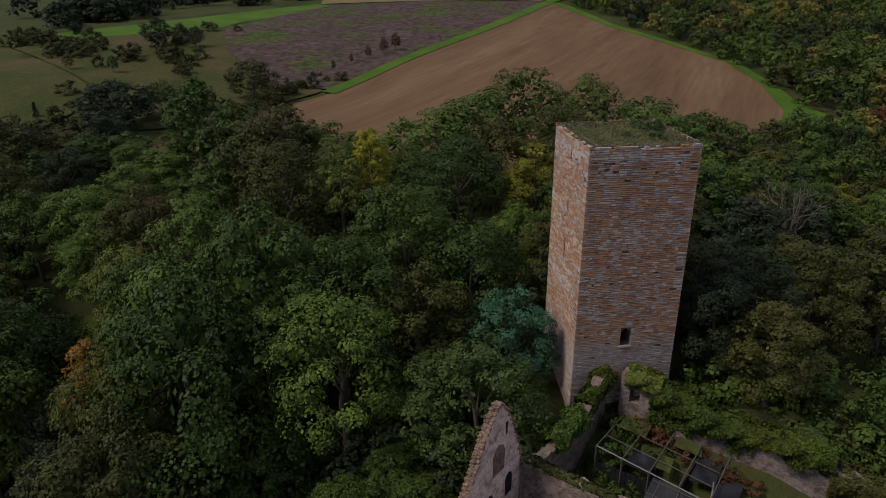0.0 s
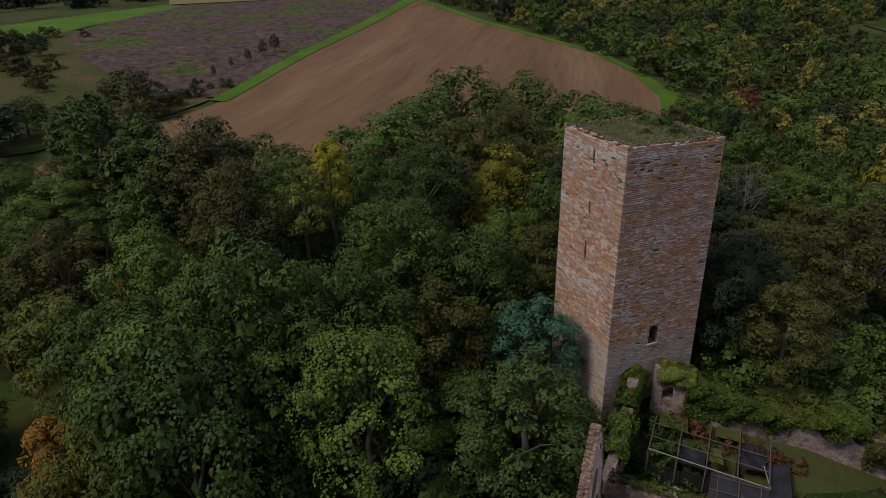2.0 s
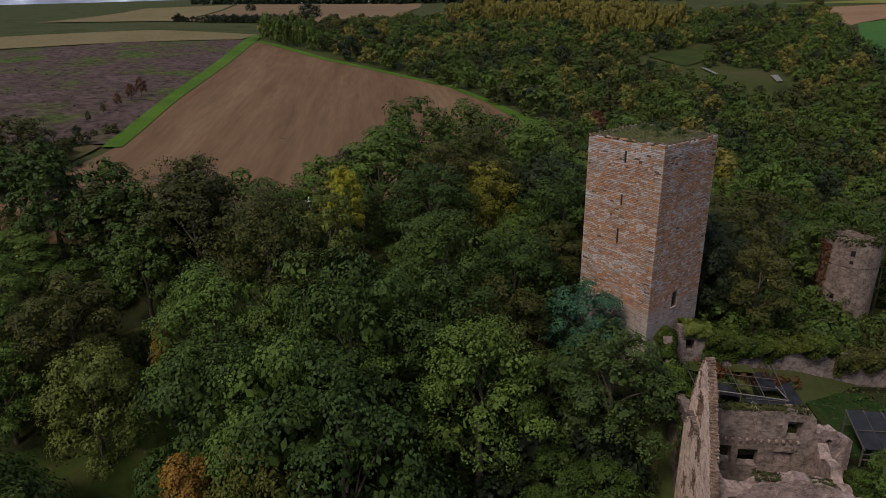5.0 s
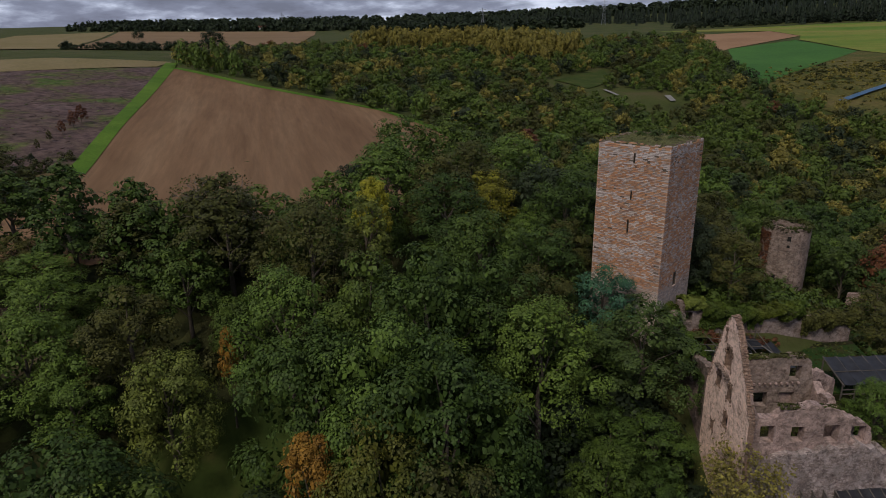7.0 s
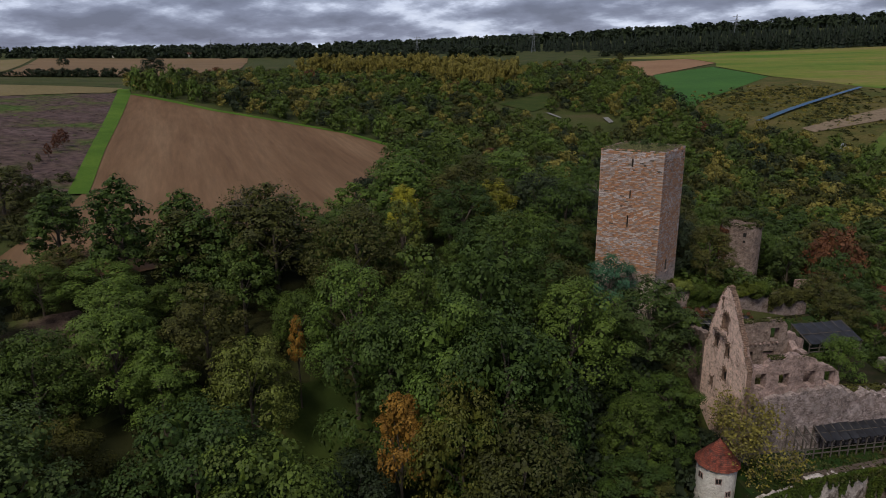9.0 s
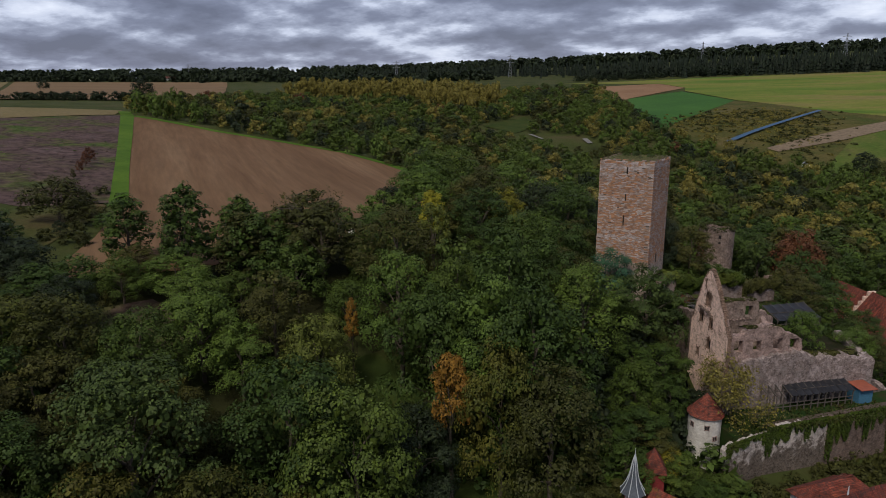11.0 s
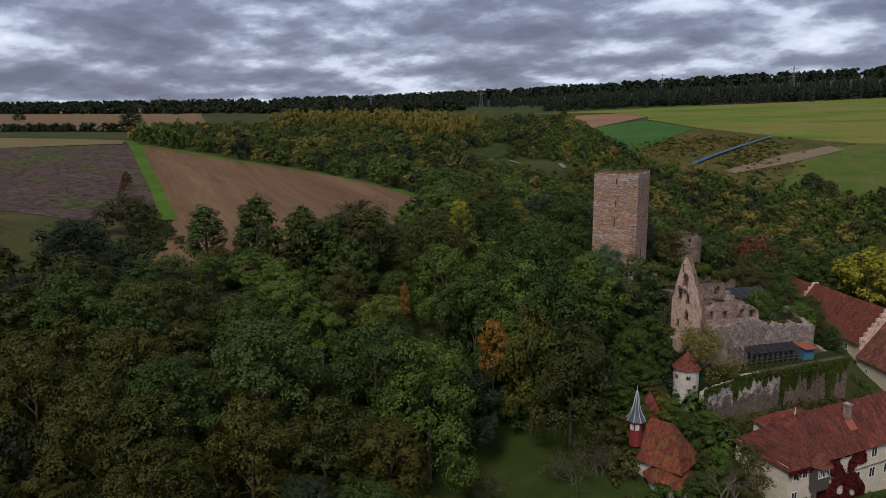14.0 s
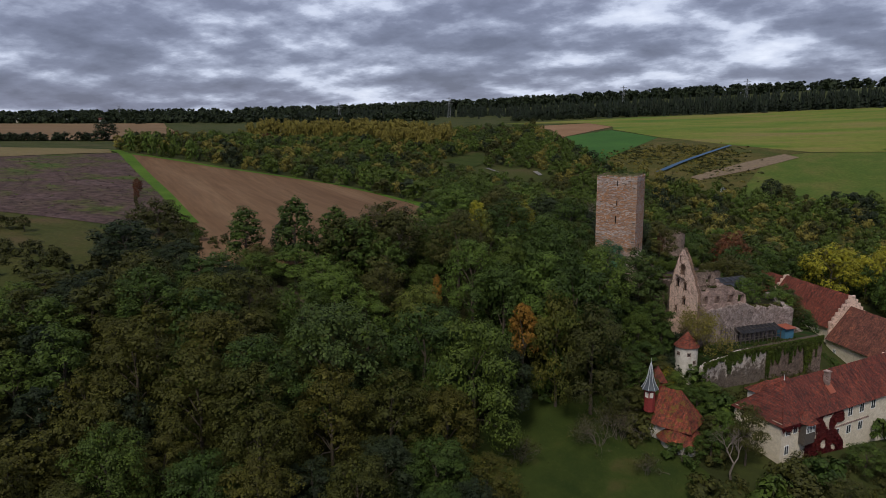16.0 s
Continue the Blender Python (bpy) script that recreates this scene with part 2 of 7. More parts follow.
def tower_stone(name, single):
    """Sandstone blocks: warm and pale bands by course, each block its own tone."""
    m, n, l, b = make(name)
    if single:
        rnd = n.new("ShaderNodeObjectInfo").outputs["Random"]
    else:
        rnd = n.new("ShaderNodeNewGeometry").outputs["Random Per Island"]
    band = noise_tex(n, l, place_vec(n, l, (0.05, 0.05, 0.5)), 1.0, 4.0, 0.6, 0.3)
    s = n.new("ShaderNodeMath")
    s.operation = "MULTIPLY_ADD"
    l.new(rnd, s.inputs[0])
    s.inputs[1].default_value = 0.66
    wide = n.new("ShaderNodeMapRange")
    wide.inputs["From Min"].default_value, wide.inputs["From Max"].default_value = 0.36, 0.64
    wide.inputs["To Min"].default_value, wide.inputs["To Max"].default_value = 0.18, 0.72
    l.new(band, wide.inputs["Value"])
    course = n.new("ShaderNodeMath")
    course.operation = "MULTIPLY_ADD"
    l.new(noise_tex(n, l, place_vec(n, l, (0.5, 0.5, 4.6)), 1.0, 2.0, 0.5, 0.0), course.inputs[0])
    course.inputs[1].default_value = 0.38
    l.new(wide.outputs[0], course.inputs[2])
    drop = n.new("ShaderNodeMath")
    drop.operation = "SUBTRACT"
    l.new(course.outputs[0], drop.inputs[0])
    drop.inputs[1].default_value = 0.36
    l.new(drop.outputs[0], s.inputs[2])
    r = ramp_node(n, [(0.12, (0.54, 0.47, 0.45)), (0.38, (0.44, 0.36, 0.335)), (0.50, (0.33, 0.255, 0.225)), (0.60, (0.46, 0.26, 0.155)), (0.76, (0.43, 0.205, 0.105)), (0.92, (0.26, 0.15, 0.11)), (1.0, (0.48, 0.40, 0.36))])
    l.new(s.outputs[0], r.inputs[0])
    zsep = n.new("ShaderNodeSeparateXYZ")
    l.new(place_vec(n, l), zsep.inputs[0])
    foot = n.new("ShaderNodeMapRange")
    foot.inputs["From Min"].default_value, foot.inputs["From Max"].default_value = 8.9, 7.8
    foot.inputs["To Max"].default_value = 0.8
    l.new(zsep.outputs[2], foot.inputs["Value"])
    lower = ramp_node(n, [(0.0, (0.25, 0.20, 0.18)), (0.6, (0.38, 0.31, 0.28)), (1.0, (0.48, 0.41, 0.38))])
    l.new(rnd, lower.inputs[0])
    tone = mixer(n, l, foot.outputs[0], r.outputs[0], lower.outputs[0])
    v = place_vec(n, l)
    grime = ramp_node(n, [(0.48, (0, 0, 0)), (0.78, (0.6, 0.6, 0.6))])
    l.new(noise_tex(n, l, v, 0.5, 7.0, 0.7, 0.5), grime.inputs[0])
    col = mixer(n, l, grime.outputs[0], tone, (0.11, 0.085, 0.075))
    g = noise_tex(n, l, v, 11.0, 6.0, 0.7)
    gr = ramp_node(n, [(0.3, (0.62, 0.62, 0.62)), (0.7, (1.22, 1.22, 1.22))])
    l.new(g, gr.inputs[0])
    l.new(mixer(n, l, 0.9, col, gr.outputs[0], "MULTIPLY"), b.inputs["Base Color"])
    b.inputs["Roughness"].default_value = 0.93
    b.inputs["Specular IOR Level"].default_value = 0.2
    bump_to(n, l, b, g, 0.2, 0.012)
    return m


M_GROUND = patchy("ground_cover", [(0.3, (0.0261, 0.0312, 0.0119)), (0.5, (0.0462, 0.0558, 0.0163)), (0.68, (0.0633, 0.0580, 0.0261))], 0.05, 1.3, bump=0.8, dist=0.3)
M_PLOUGH = patchy("ploughed_soil", [(0.3, (0.1157, 0.0661, 0.0360)), (0.5, (0.1446, 0.0853, 0.0475)), (0.7, (0.1753, 0.1088, 0.0627))], 0.10, 0.55, bump=0.6, dist=0.15, stretch=(0.07, 1, 1), turn=32, fine_amount=0.45)
M_GREEN = patchy("bright_grass", [(0.3, (0.0451, 0.0943, 0.0115)), (0.7, (0.0820, 0.1394, 0.0180))], 0.08, 1.6, bump=0.4, dist=0.1)
M_LAWN = patchy("mown_lawn", [(0.3, (0.0207, 0.0342, 0.0085)), (0.55, (0.0355, 0.0501, 0.0118)), (0.7, (0.0597, 0.0563, 0.0193))], 0.14, 2.4, bump=0.4, dist=0.08)
M_HEATH = patchy("fallow_heath", [(0.36, (0.060, 0.092, 0.022)), (0.43, (0.085, 0.085, 0.034)), (0.50, (0.088, 0.062, 0.050)), (0.62, (0.098, 0.064, 0.060)), (0.75, (0.135, 0.100, 0.090))], 0.045, 0.42, bump=1.0, dist=0.6, fine_amount=1.0, dark=(0.3, 0.3, 0.32))
M_TAN = patchy("stubble", [(0.3, (0.1360, 0.1089, 0.0465)), (0.7, (0.1700, 0.1320, 0.0682))], 0.03, 0.6, stretch=(0.2, 1, 1), turn=20)
M_BROWN = patchy("far_soil", [(0.3, (0.1292, 0.0858, 0.0465)), (0.7, (0.1836, 0.1188, 0.0682))], 0.012, 0.3, stretch=(0.3, 1, 1), turn=-30)
M_REDSOIL = patchy("red_soil", [(0.3, (0.1904, 0.1089, 0.0620)), (0.7, (0.2312, 0.1386, 0.0806))], 0.03, 0.5)
M_DKGREEN = patchy("young_crop", [(0.3, (0.032, 0.088, 0.02)), (0.7, (0.048, 0.115, 0.025))], 0.03, 0.5)
M_HILL = patchy("hill_pasture", [(0.30, (0.060, 0.120, 0.018)), (0.42, (0.095, 0.140, 0.022)), (0.52, (0.14, 0.155, 0.032)), (0.60, (0.165, 0.150, 0.045)), (0.72, (0.175, 0.130, 0.065))], 0.013, 0.25, stretch=(0.6, 2.6, 1), turn=-12, fine_amount=0.6)
M_HILL2 = patchy("valley_pasture", [(0.32, (0.0467, 0.0861, 0.0162)), (0.5, (0.0723, 0.1025, 0.0198)), (0.68, (0.1105, 0.1066, 0.0315))], 0.03, 0.6, fine_amount=0.6)
M_MEADOW = patchy("rough_meadow", [(0.3, (0.0357, 0.0504, 0.0128)), (0.5, (0.0612, 0.0612, 0.0192)), (0.68, (0.0892, 0.0648, 0.0320))], 0.06, 1.2, bump=0.8, dist=0.2, fine_amount=0.7)
M_SLOPE = patchy("scrub_slope", [(0.3, (0.0413, 0.0638, 0.0120)), (0.45, (0.0638, 0.0638, 0.0180)), (0.6, (0.0938, 0.0788, 0.0263)), (0.75, (0.1125, 0.0863, 0.0450))], 0.05, 0.6, bump=0.8, dist=0.4, fine_amount=0.8)
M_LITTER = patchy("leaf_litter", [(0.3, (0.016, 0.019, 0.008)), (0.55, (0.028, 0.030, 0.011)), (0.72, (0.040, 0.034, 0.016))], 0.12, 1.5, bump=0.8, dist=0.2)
# earth with the shade of the surrounding walls put into its colour
M_COURT = patchy("court_earth_shaded", [(0.3, (0.0114, 0.0147, 0.0059)), (0.5, (0.0196, 0.0203, 0.0085)), (0.7, (0.0326, 0.0235, 0.0163))], 0.6, 3.0)
M_COURTGRASS = patchy("court_grass", [(0.3, (0.0126, 0.0280, 0.0070)), (0.5, (0.0210, 0.0406, 0.0098)), (0.66, (0.0350, 0.0322, 0.0140)), (0.75, (0.0525, 0.0315, 0.0210))], 0.35, 3.0)
M_DIRT = patchy("bare_earth", [(0.3, (0.13, 0.095, 0.065)), (0.7, (0.21, 0.16, 0.11))], 0.5, 3.0)
M_ROAD = patchy("pale_gravel", [(0.3, (0.1430, 0.1375, 0.1320)), (0.7, (0.1980, 0.1925, 0.1870))], 0.5, 3.0)
M_BLUE = plain("blue_net", (0.0325, 0.0770, 0.1364), 0.6, 0.35, scale=1.0)
M_TOWER = tower_stone("tower_block", False)
M_TOWER1 = tower_stone("tower_block_single", True)
M_CORE = rubble("tower_mortar", [(0.0, (0.13, 0.10, 0.08)), (1.0, (0.19, 0.15, 0.12))], 3.0, joint=(0.12, 0.10, 0.085))
M_OLDTOWER = rubble("old_tower_rubble", [(0.0, (0.1839, 0.1258, 0.1016)), (0.5, (0.2517, 0.1791, 0.1500)), (1.0, (0.3194, 0.2420, 0.2081))], 2.4, joint=(0.1936, 0.1500, 0.1258), render=(0.3678, 0.2759, 0.2372), render_cut=0.55)
M_EDGE = rubble("bare_red_stone", [(0.0, (0.20, 0.115, 0.08)), (0.5, (0.29, 0.175, 0.125)), (1.0, (0.36, 0.25, 0.19))], 5.0, joint=(0.16, 0.12, 0.10))
M_TURF = patchy("dry_turf", [(0.3, (0.07, 0.08, 0.035)), (0.5, (0.11, 0.115, 0.05)), (0.7, (0.15, 0.13, 0.075))], 0.8, 6.0, bump=0.8, dist=0.08)
M_RUIN = rubble("ruin_rubble", [(0.0, (0.2025, 0.1354, 0.1181)), (0.5, (0.3038, 0.2098, 0.1842)), (1.0, (0.3866, 0.2797, 0.2504))], 2.2, joint=(0.2578, 0.1923, 0.1748), render=(0.4787, 0.3408, 0.3022), render_cut=0.52, stain_amount=0.4)
M_STUB = rubble("dark_rubble", [(0.0, (0.1275, 0.0850, 0.0723)), (0.5, (0.1870, 0.1318, 0.1105)), (1.0, (0.2465, 0.1827, 0.1573))], 2.4, joint=(0.1530, 0.1190, 0.1020), render=(0.2805, 0.2125, 0.1827), render_cut=0.6)
M_CURTAIN = rubble("curtain_plaster", [(0.0, (0.1384, 0.0936, 0.0773)), (0.5, (0.1954, 0.1384, 0.1180)), (1.0, (0.2523, 0.1954, 0.1709))], 2.4, joint=(0.1302, 0.0977, 0.0855), render=(0.3256, 0.2523, 0.2320), render_cut=0.50, stain_amount=0.5)
M_GABLE = rubble("gable_plaster", [(0.0, (0.4158, 0.2587, 0.1980)), (1.0, (0.5544, 0.3881, 0.3080))], 2.6, render=(0.9009, 0.6468, 0.5390), render_cut=0.40, stain=(0.3003, 0.2048, 0.1650), stain_amount=0.3)
M_RETAIN = rubble("flaking_plaster_wall", [(0.0, (0.083, 0.062, 0.050)), (0.5, (0.125, 0.095, 0.078)), (1.0, (0.18, 0.145, 0.12))], 2.6, render=(0.60, 0.53, 0.495), render_cut=0.44, bare_below=(-14.8, -9.5), stain_amount=0.45)
M_RUBBLE2 = rubble("retaining_wall", [(0.0, (0.2090, 0.1569, 0.1455)), (0.5, (0.3030, 0.2378, 0.2210)), (1.0, (0.3971, 0.3238, 0.3072))], 2.6, joint=(0.1777, 0.1366, 0.1240), render=(0.4389, 0.3593, 0.3450), render_cut=0.55, stain_amount=0.6)
M_PLASTER = rubble("white_plaster", [(0.0, (0.5704, 0.5336, 0.4876)), (1.0, (0.6624, 0.6256, 0.5796))], 1.2, joint=(0.6072, 0.5704, 0.5244), stain=(0.2944, 0.2484, 0.2024), stain_amount=0.55, pitted=0.25)
M_CREAM = rubble("cream_plaster", [(0.0, (0.6376, 0.5603, 0.4444)), (1.0, (0.7148, 0.6376, 0.5290))], 0.9, joint=(0.6762, 0.5989, 0.4867), stain=(0.4057, 0.3381, 0.2539), stain_amount=0.4, pitted=0.25)
M_ROOF = roof_tiles("old_red_tiles", [(0.3, (0.1049, 0.0260, 0.0204)), (0.5, (0.1729, 0.0397, 0.0271)), (0.68, (0.2621, 0.0648, 0.0381))], (0.0892, 0.0572, 0.0187), 0.66, -54)
M_ROOF2 = roof_tiles("brown_tiles", [(0.3, (0.1326, 0.0515, 0.0372)), (0.5, (0.2106, 0.0744, 0.0515)), (0.7, (0.2964, 0.1115, 0.0686))], (0.1248, 0.0930, 0.0358), 0.72, 45)
M_ROOF3 = roof_tiles("orange_tiles", [(0.3, (0.1620, 0.0382, 0.0251)), (0.5, (0.2208, 0.0541, 0.0332)), (0.7, (0.2650, 0.0801, 0.0517))], (0.0737, 0.0525, 0.0163), 0.74, 45)
M_ROOFM = roof_tiles("mossy_tiles", [(0.3, (0.1672, 0.0371, 0.0248)), (0.5, (0.2458, 0.0556, 0.0329)), (0.7, (0.3145, 0.0816, 0.0495))], (0.1278, 0.0816, 0.0165), 0.52, 20)
M_SLATE = plain("slate", (0.07, 0.08, 0.095), 0.5, 0.35, scale=4.0)
M_ZINC = plain("zinc_ridge", (0.45, 0.47, 0.5), 0.45, 0.15)
M_REDPAINT = plain("red_shingle", (0.20, 0.03, 0.03), 0.7, 0.4, scale=3.0)
# near-black for solids that put the shade inside openings into colour
M_OPENING_SHADE = plain("opening_shade", (0.012, 0.011, 0.010), 0.9, 0.4)
M_GLASS = plain("window_pane", (0.03, 0.035, 0.04), 0.15, 0.3)
M_TARP = plain("black_sheeting", (0.015, 0.015, 0.018), 0.5, 0.5, scale=1.2)
M_TIMBER = plain("grey_timber", (0.0780, 0.0660, 0.0570), 0.85, 0.4, scale=5.0)
M_BLUEWOOD = plain("blue_boards", (0.05, 0.14, 0.22), 0.7, 0.25, scale=4.0)
M_REDTIN = plain("red_tin", (0.2604, 0.0744, 0.0434), 0.6, 0.2)
M_WHITE = plain("white_metal", (0.75, 0.75, 0.75), 0.5, 0.1)
M_STEEL = plain("galvanised_steel", (0.25, 0.26, 0.28), 0.5, 0.2, metal=0.6)
M_GREYWOOD = plain("weathered_rail", (0.1680, 0.1560, 0.1440), 0.8, 0.3, scale=5.0)
M_BARK = plain("bark", (0.085, 0.068, 0.052), 0.95, 0.4, scale=6.0)
M_PALEBARK = plain("pale_bark", (0.1488, 0.1240, 0.1054), 0.9, 0.35, scale=6.0)
M_STONEPATH = patchy("gravel_path", [(0.3, (0.0744, 0.0558, 0.0446)), (0.7, (0.1042, 0.0818, 0.0670))], 1.0, 5.0)
L_GREEN = leafy("leaves_green", (0.0224, 0.0419, 0.0100), (0.0432, 0.0703, 0.0136), (0.0769, 0.1044, 0.0177))
L_TURF = leafy("dry_grass_blades", (0.09, 0.105, 0.045), (0.13, 0.135, 0.06), (0.17, 0.15, 0.08), tree=0.1)
L_OLIVE = leafy("leaves_olive", (0.0332, 0.0379, 0.0105), (0.0500, 0.0526, 0.0132), (0.0691, 0.0662, 0.0172))
L_YELLOW = leafy("leaves_yellow", (0.0936, 0.1008, 0.0144), (0.1368, 0.1296, 0.0144), (0.1800, 0.1512, 0.0180))
L_ORANGE = leafy("leaves_orange", (0.1700, 0.0892, 0.0170), (0.2125, 0.1122, 0.0204), (0.2380, 0.1403, 0.0255))
L_AUTUMN = leafy("leaves_turning", (0.040, 0.056, 0.012), (0.066, 0.074, 0.014), (0.125, 0.095, 0.016), tree=0.2)
L_GOLD = leafy("leaves_gold", (0.16, 0.17, 0.018), (0.23, 0.215, 0.02), (0.29, 0.25, 0.024), tree=0.2)
L_WILLOW = leafy("leaves_willow", (0.0741, 0.0936, 0.0203), (0.0936, 0.1131, 0.0234), (0.1170, 0.1326, 0.0281), tree=0.2)
L_POPLAR = leafy("leaves_poplar", (0.1235, 0.1128, 0.0294), (0.1684, 0.1452, 0.0340), (0.2132, 0.1720, 0.0385), tree=0.2)
L_RUST = leafy("leaves_rust", (0.075, 0.03, 0.016), (0.10, 0.04, 0.02), (0.14, 0.06, 0.03))
L_BLUE = leafy("needles_blue_green", (0.032, 0.084, 0.048), (0.046, 0.108, 0.062), (0.062, 0.13, 0.076), tree=0.3)
L_GREYGREEN = leafy("leaves_grey_green", (0.0326, 0.0534, 0.0144), (0.0462, 0.0697, 0.0182), (0.0620, 0.0880, 0.0230), tree=0.3)
L_BRIGHT = leafy("leaves_bright_green", (0.0466, 0.0818, 0.0157), (0.0693, 0.1086, 0.0197), (0.0943, 0.1335, 0.0237), tree=0.4)
L_DARK = leafy("leaves_dark", (0.0126, 0.0215, 0.0113), (0.0206, 0.0303, 0.0140), (0.0286, 0.0391, 0.0168))
L_CONIFER = leafy("dark_needles", (0.006, 0.011, 0.006), (0.010, 0.016, 0.008), (0.016, 0.022, 0.010), translucent=0.02)
L_BRONZE = leafy("leaves_bronze", (0.0364, 0.0425, 0.0092), (0.0492, 0.0519, 0.0103), (0.0685, 0.0625, 0.0113))
L_IVY = leafy("ivy_leaves", (0.0211, 0.0384, 0.0070), (0.0410, 0.0619, 0.0090), (0.0762, 0.0775, 0.0110), tree=0.1)
L_VINE = leafy("red_creeper", (0.0375, 0.0040, 0.0060), (0.0600, 0.0070, 0.0090), (0.0850, 0.0150, 0.0110), tree=0.1)
L_HEATHER = leafy("dry_scrub", (0.0586, 0.0385, 0.0352), (0.0879, 0.0586, 0.0552), (0.0670, 0.0753, 0.0251), tree=0.1, translucent=0.1)
L_GRASS = leafy("rough_grass", (0.0270, 0.0382, 0.0090), (0.0428, 0.0495, 0.0126), (0.0630, 0.0562, 0.0225), tree=0.1)

# ---- mesh helpers ----


def mesh_np(name, verts, faces, material, smooth=True):
    """A mesh from arrays; faces is one array of quads or triangles, or a list of such arrays."""
    groups = faces if isinstance(faces, list) else [faces]
    groups = [np.asarray(f, np.int32) for f in groups if len(f)]
    me = bpy.data.meshes.new(name)
    verts = np.asarray(verts, np.float32)
    me.vertices.add(len(verts))
    me.vertices.foreach_set("co", verts.ravel())
    loops = np.concatenate([f.ravel() for f in groups])
    sizes = np.concatenate([np.full(len(f), f.shape[1], np.int32) for f in groups])
    starts = np.concatenate([[0], np.cumsum(sizes)[:-1]]).astype(np.int32)
    me.loops.add(len(loops))
    me.loops.foreach_set("vertex_index", loops)
    me.polygons.add(len(sizes))
    me.polygons.foreach_set("loop_start", starts)
    me.update(calc_edges=True)
    me.validate()
    for m in (material if isinstance(material, (list, tuple)) else [material]):
        me.materials.append(m)
    if smooth:
        me.shade_smooth()
    else:
        me.shade_flat()
    return me


def part(name, data, material, parent, label=""):
    """One mesh object, from a bmesh or a mesh, under a thing or a part."""
    if isinstance(data, bmesh.types.BMesh):
        me = bpy.data.meshes.new(name)
        data.to_mesh(me)
        data.free()
        me.materials.append(material)
    else:
        me = data
    ob = new(name, me)
    if parent is not None:
        ob.parent = parent
    if label:
        ob["label"] = label
    return ob


def empty(name, m, label, category, group="", kind=""):
    ob = new(name)
    ob.empty_display_size = 0.5
    ob.matrix_world = m
    return tagged(ob, label, category, group, kind)


def box(bm, x0, x1, y0, y1, z0, z1, m=None, bevel=0.0):
    made = bmesh.ops.create_cube(bm, size=1.0)["verts"]
    bmesh.ops.scale(bm, vec=(x1 - x0, y1 - y0, z1 - z0), verts=made)
    bmesh.ops.translate(bm, vec=((x0 + x1) / 2, (y0 + y1) / 2, (z0 + z1) / 2), verts=made)
    if bevel:
        edges = list({e for v in made for e in v.link_edges})
        made = list({v for f in bmesh.ops.bevel(bm, geom=edges, offset=bevel, segments=1, affect="EDGES")["faces"] for v in f.verts} | {v for v in made if v.is_valid})
    if m is not None:
        bmesh.ops.transform(bm, matrix=m, verts=made)
    return made


def inside(p, poly):
    x, y = p
    hit = False
    j = len(poly) - 1
    for i in range(len(poly)):
        (xi, yi), (xj, yj) = poly[i], poly[j]
        if (yi > y) != (yj > y) and x < (xj - xi) * (y - yi) / (yj - yi) + xi:
            hit = not hit
        j = i
    return hit


def inside_np(x, y, poly):
    hit = np.zeros(np.shape(x), bool)
    j = len(poly) - 1
    for i in range(len(poly)):
        (xi, yi), (xj, yj) = poly[i], poly[j]
        with np.errstate(divide="ignore", invalid="ignore"):
            cross = ((yi > y) != (yj > y)) & (x < (xj - xi) * (y - yi) / ((yj - yi) or 1e-9) + xi)
        hit ^= cross
        j = i
    return hit


from mathutils.geometry import delaunay_2d_cdt


def fill(outline, holes=(), extra=()):
    """Triangles of an outline with holes: points, triangles."""
    pts, edges = [], []
    for loop in (outline, *holes):
        k = len(pts)
        pts += [Vector((float(p[0]), float(p[1]))) for p in loop]
        edges += [(k + i, k + (i + 1) % len(loop)) for i in range(len(loop))]
    pts += [Vector((float(p[0]), float(p[1]))) for p in extra]
    vs, _, fs = delaunay_2d_cdt(pts, edges, [], 0, 1e-5)[:3]
    keep = []
    for f in fs:
        c = (sum(vs[i].x for i in f) / len(f), sum(vs[i].y for i in f) / len(f))
        if inside(c, outline) and not any(inside(c, h) for h in holes):
            keep.append(tuple(f))
    return vs, keep


def slab(outline, holes, thick, m, extra=(), rough=0.0, rng=None):
    """A wall piece: an outline in (along, height), its openings cut through, thick deep along its local +y."""
    vs, fs = fill(outline, holes, extra)
    bm = bmesh.new()
    fr = [bm.verts.new((v.x, (rng.uniform(-rough, rough) if rng else 0), v.y)) for v in vs]
    bk = [bm.verts.new((v.x, thick + (rng.uniform(-rough, rough) if rng else 0), v.y)) for v in vs]
    count = {}
    for f in fs:
        bm.faces.new([fr[i] for i in f])
        bm.faces.new([bk[i] for i in reversed(f)])
        for i in range(len(f)):
            a, b = f[i], f[(i + 1) % len(f)]
            count[(a, b)] = count.get((a, b), 0) + 1
    for (a, b) in count:
        if (b, a) not in count:
            bm.faces.new((fr[b], fr[a], bk[a], bk[b])).material_index = 1
    bmesh.ops.recalc_face_normals(bm, faces=bm.faces)
    bmesh.ops.transform(bm, matrix=m, verts=bm.verts)
    return bm


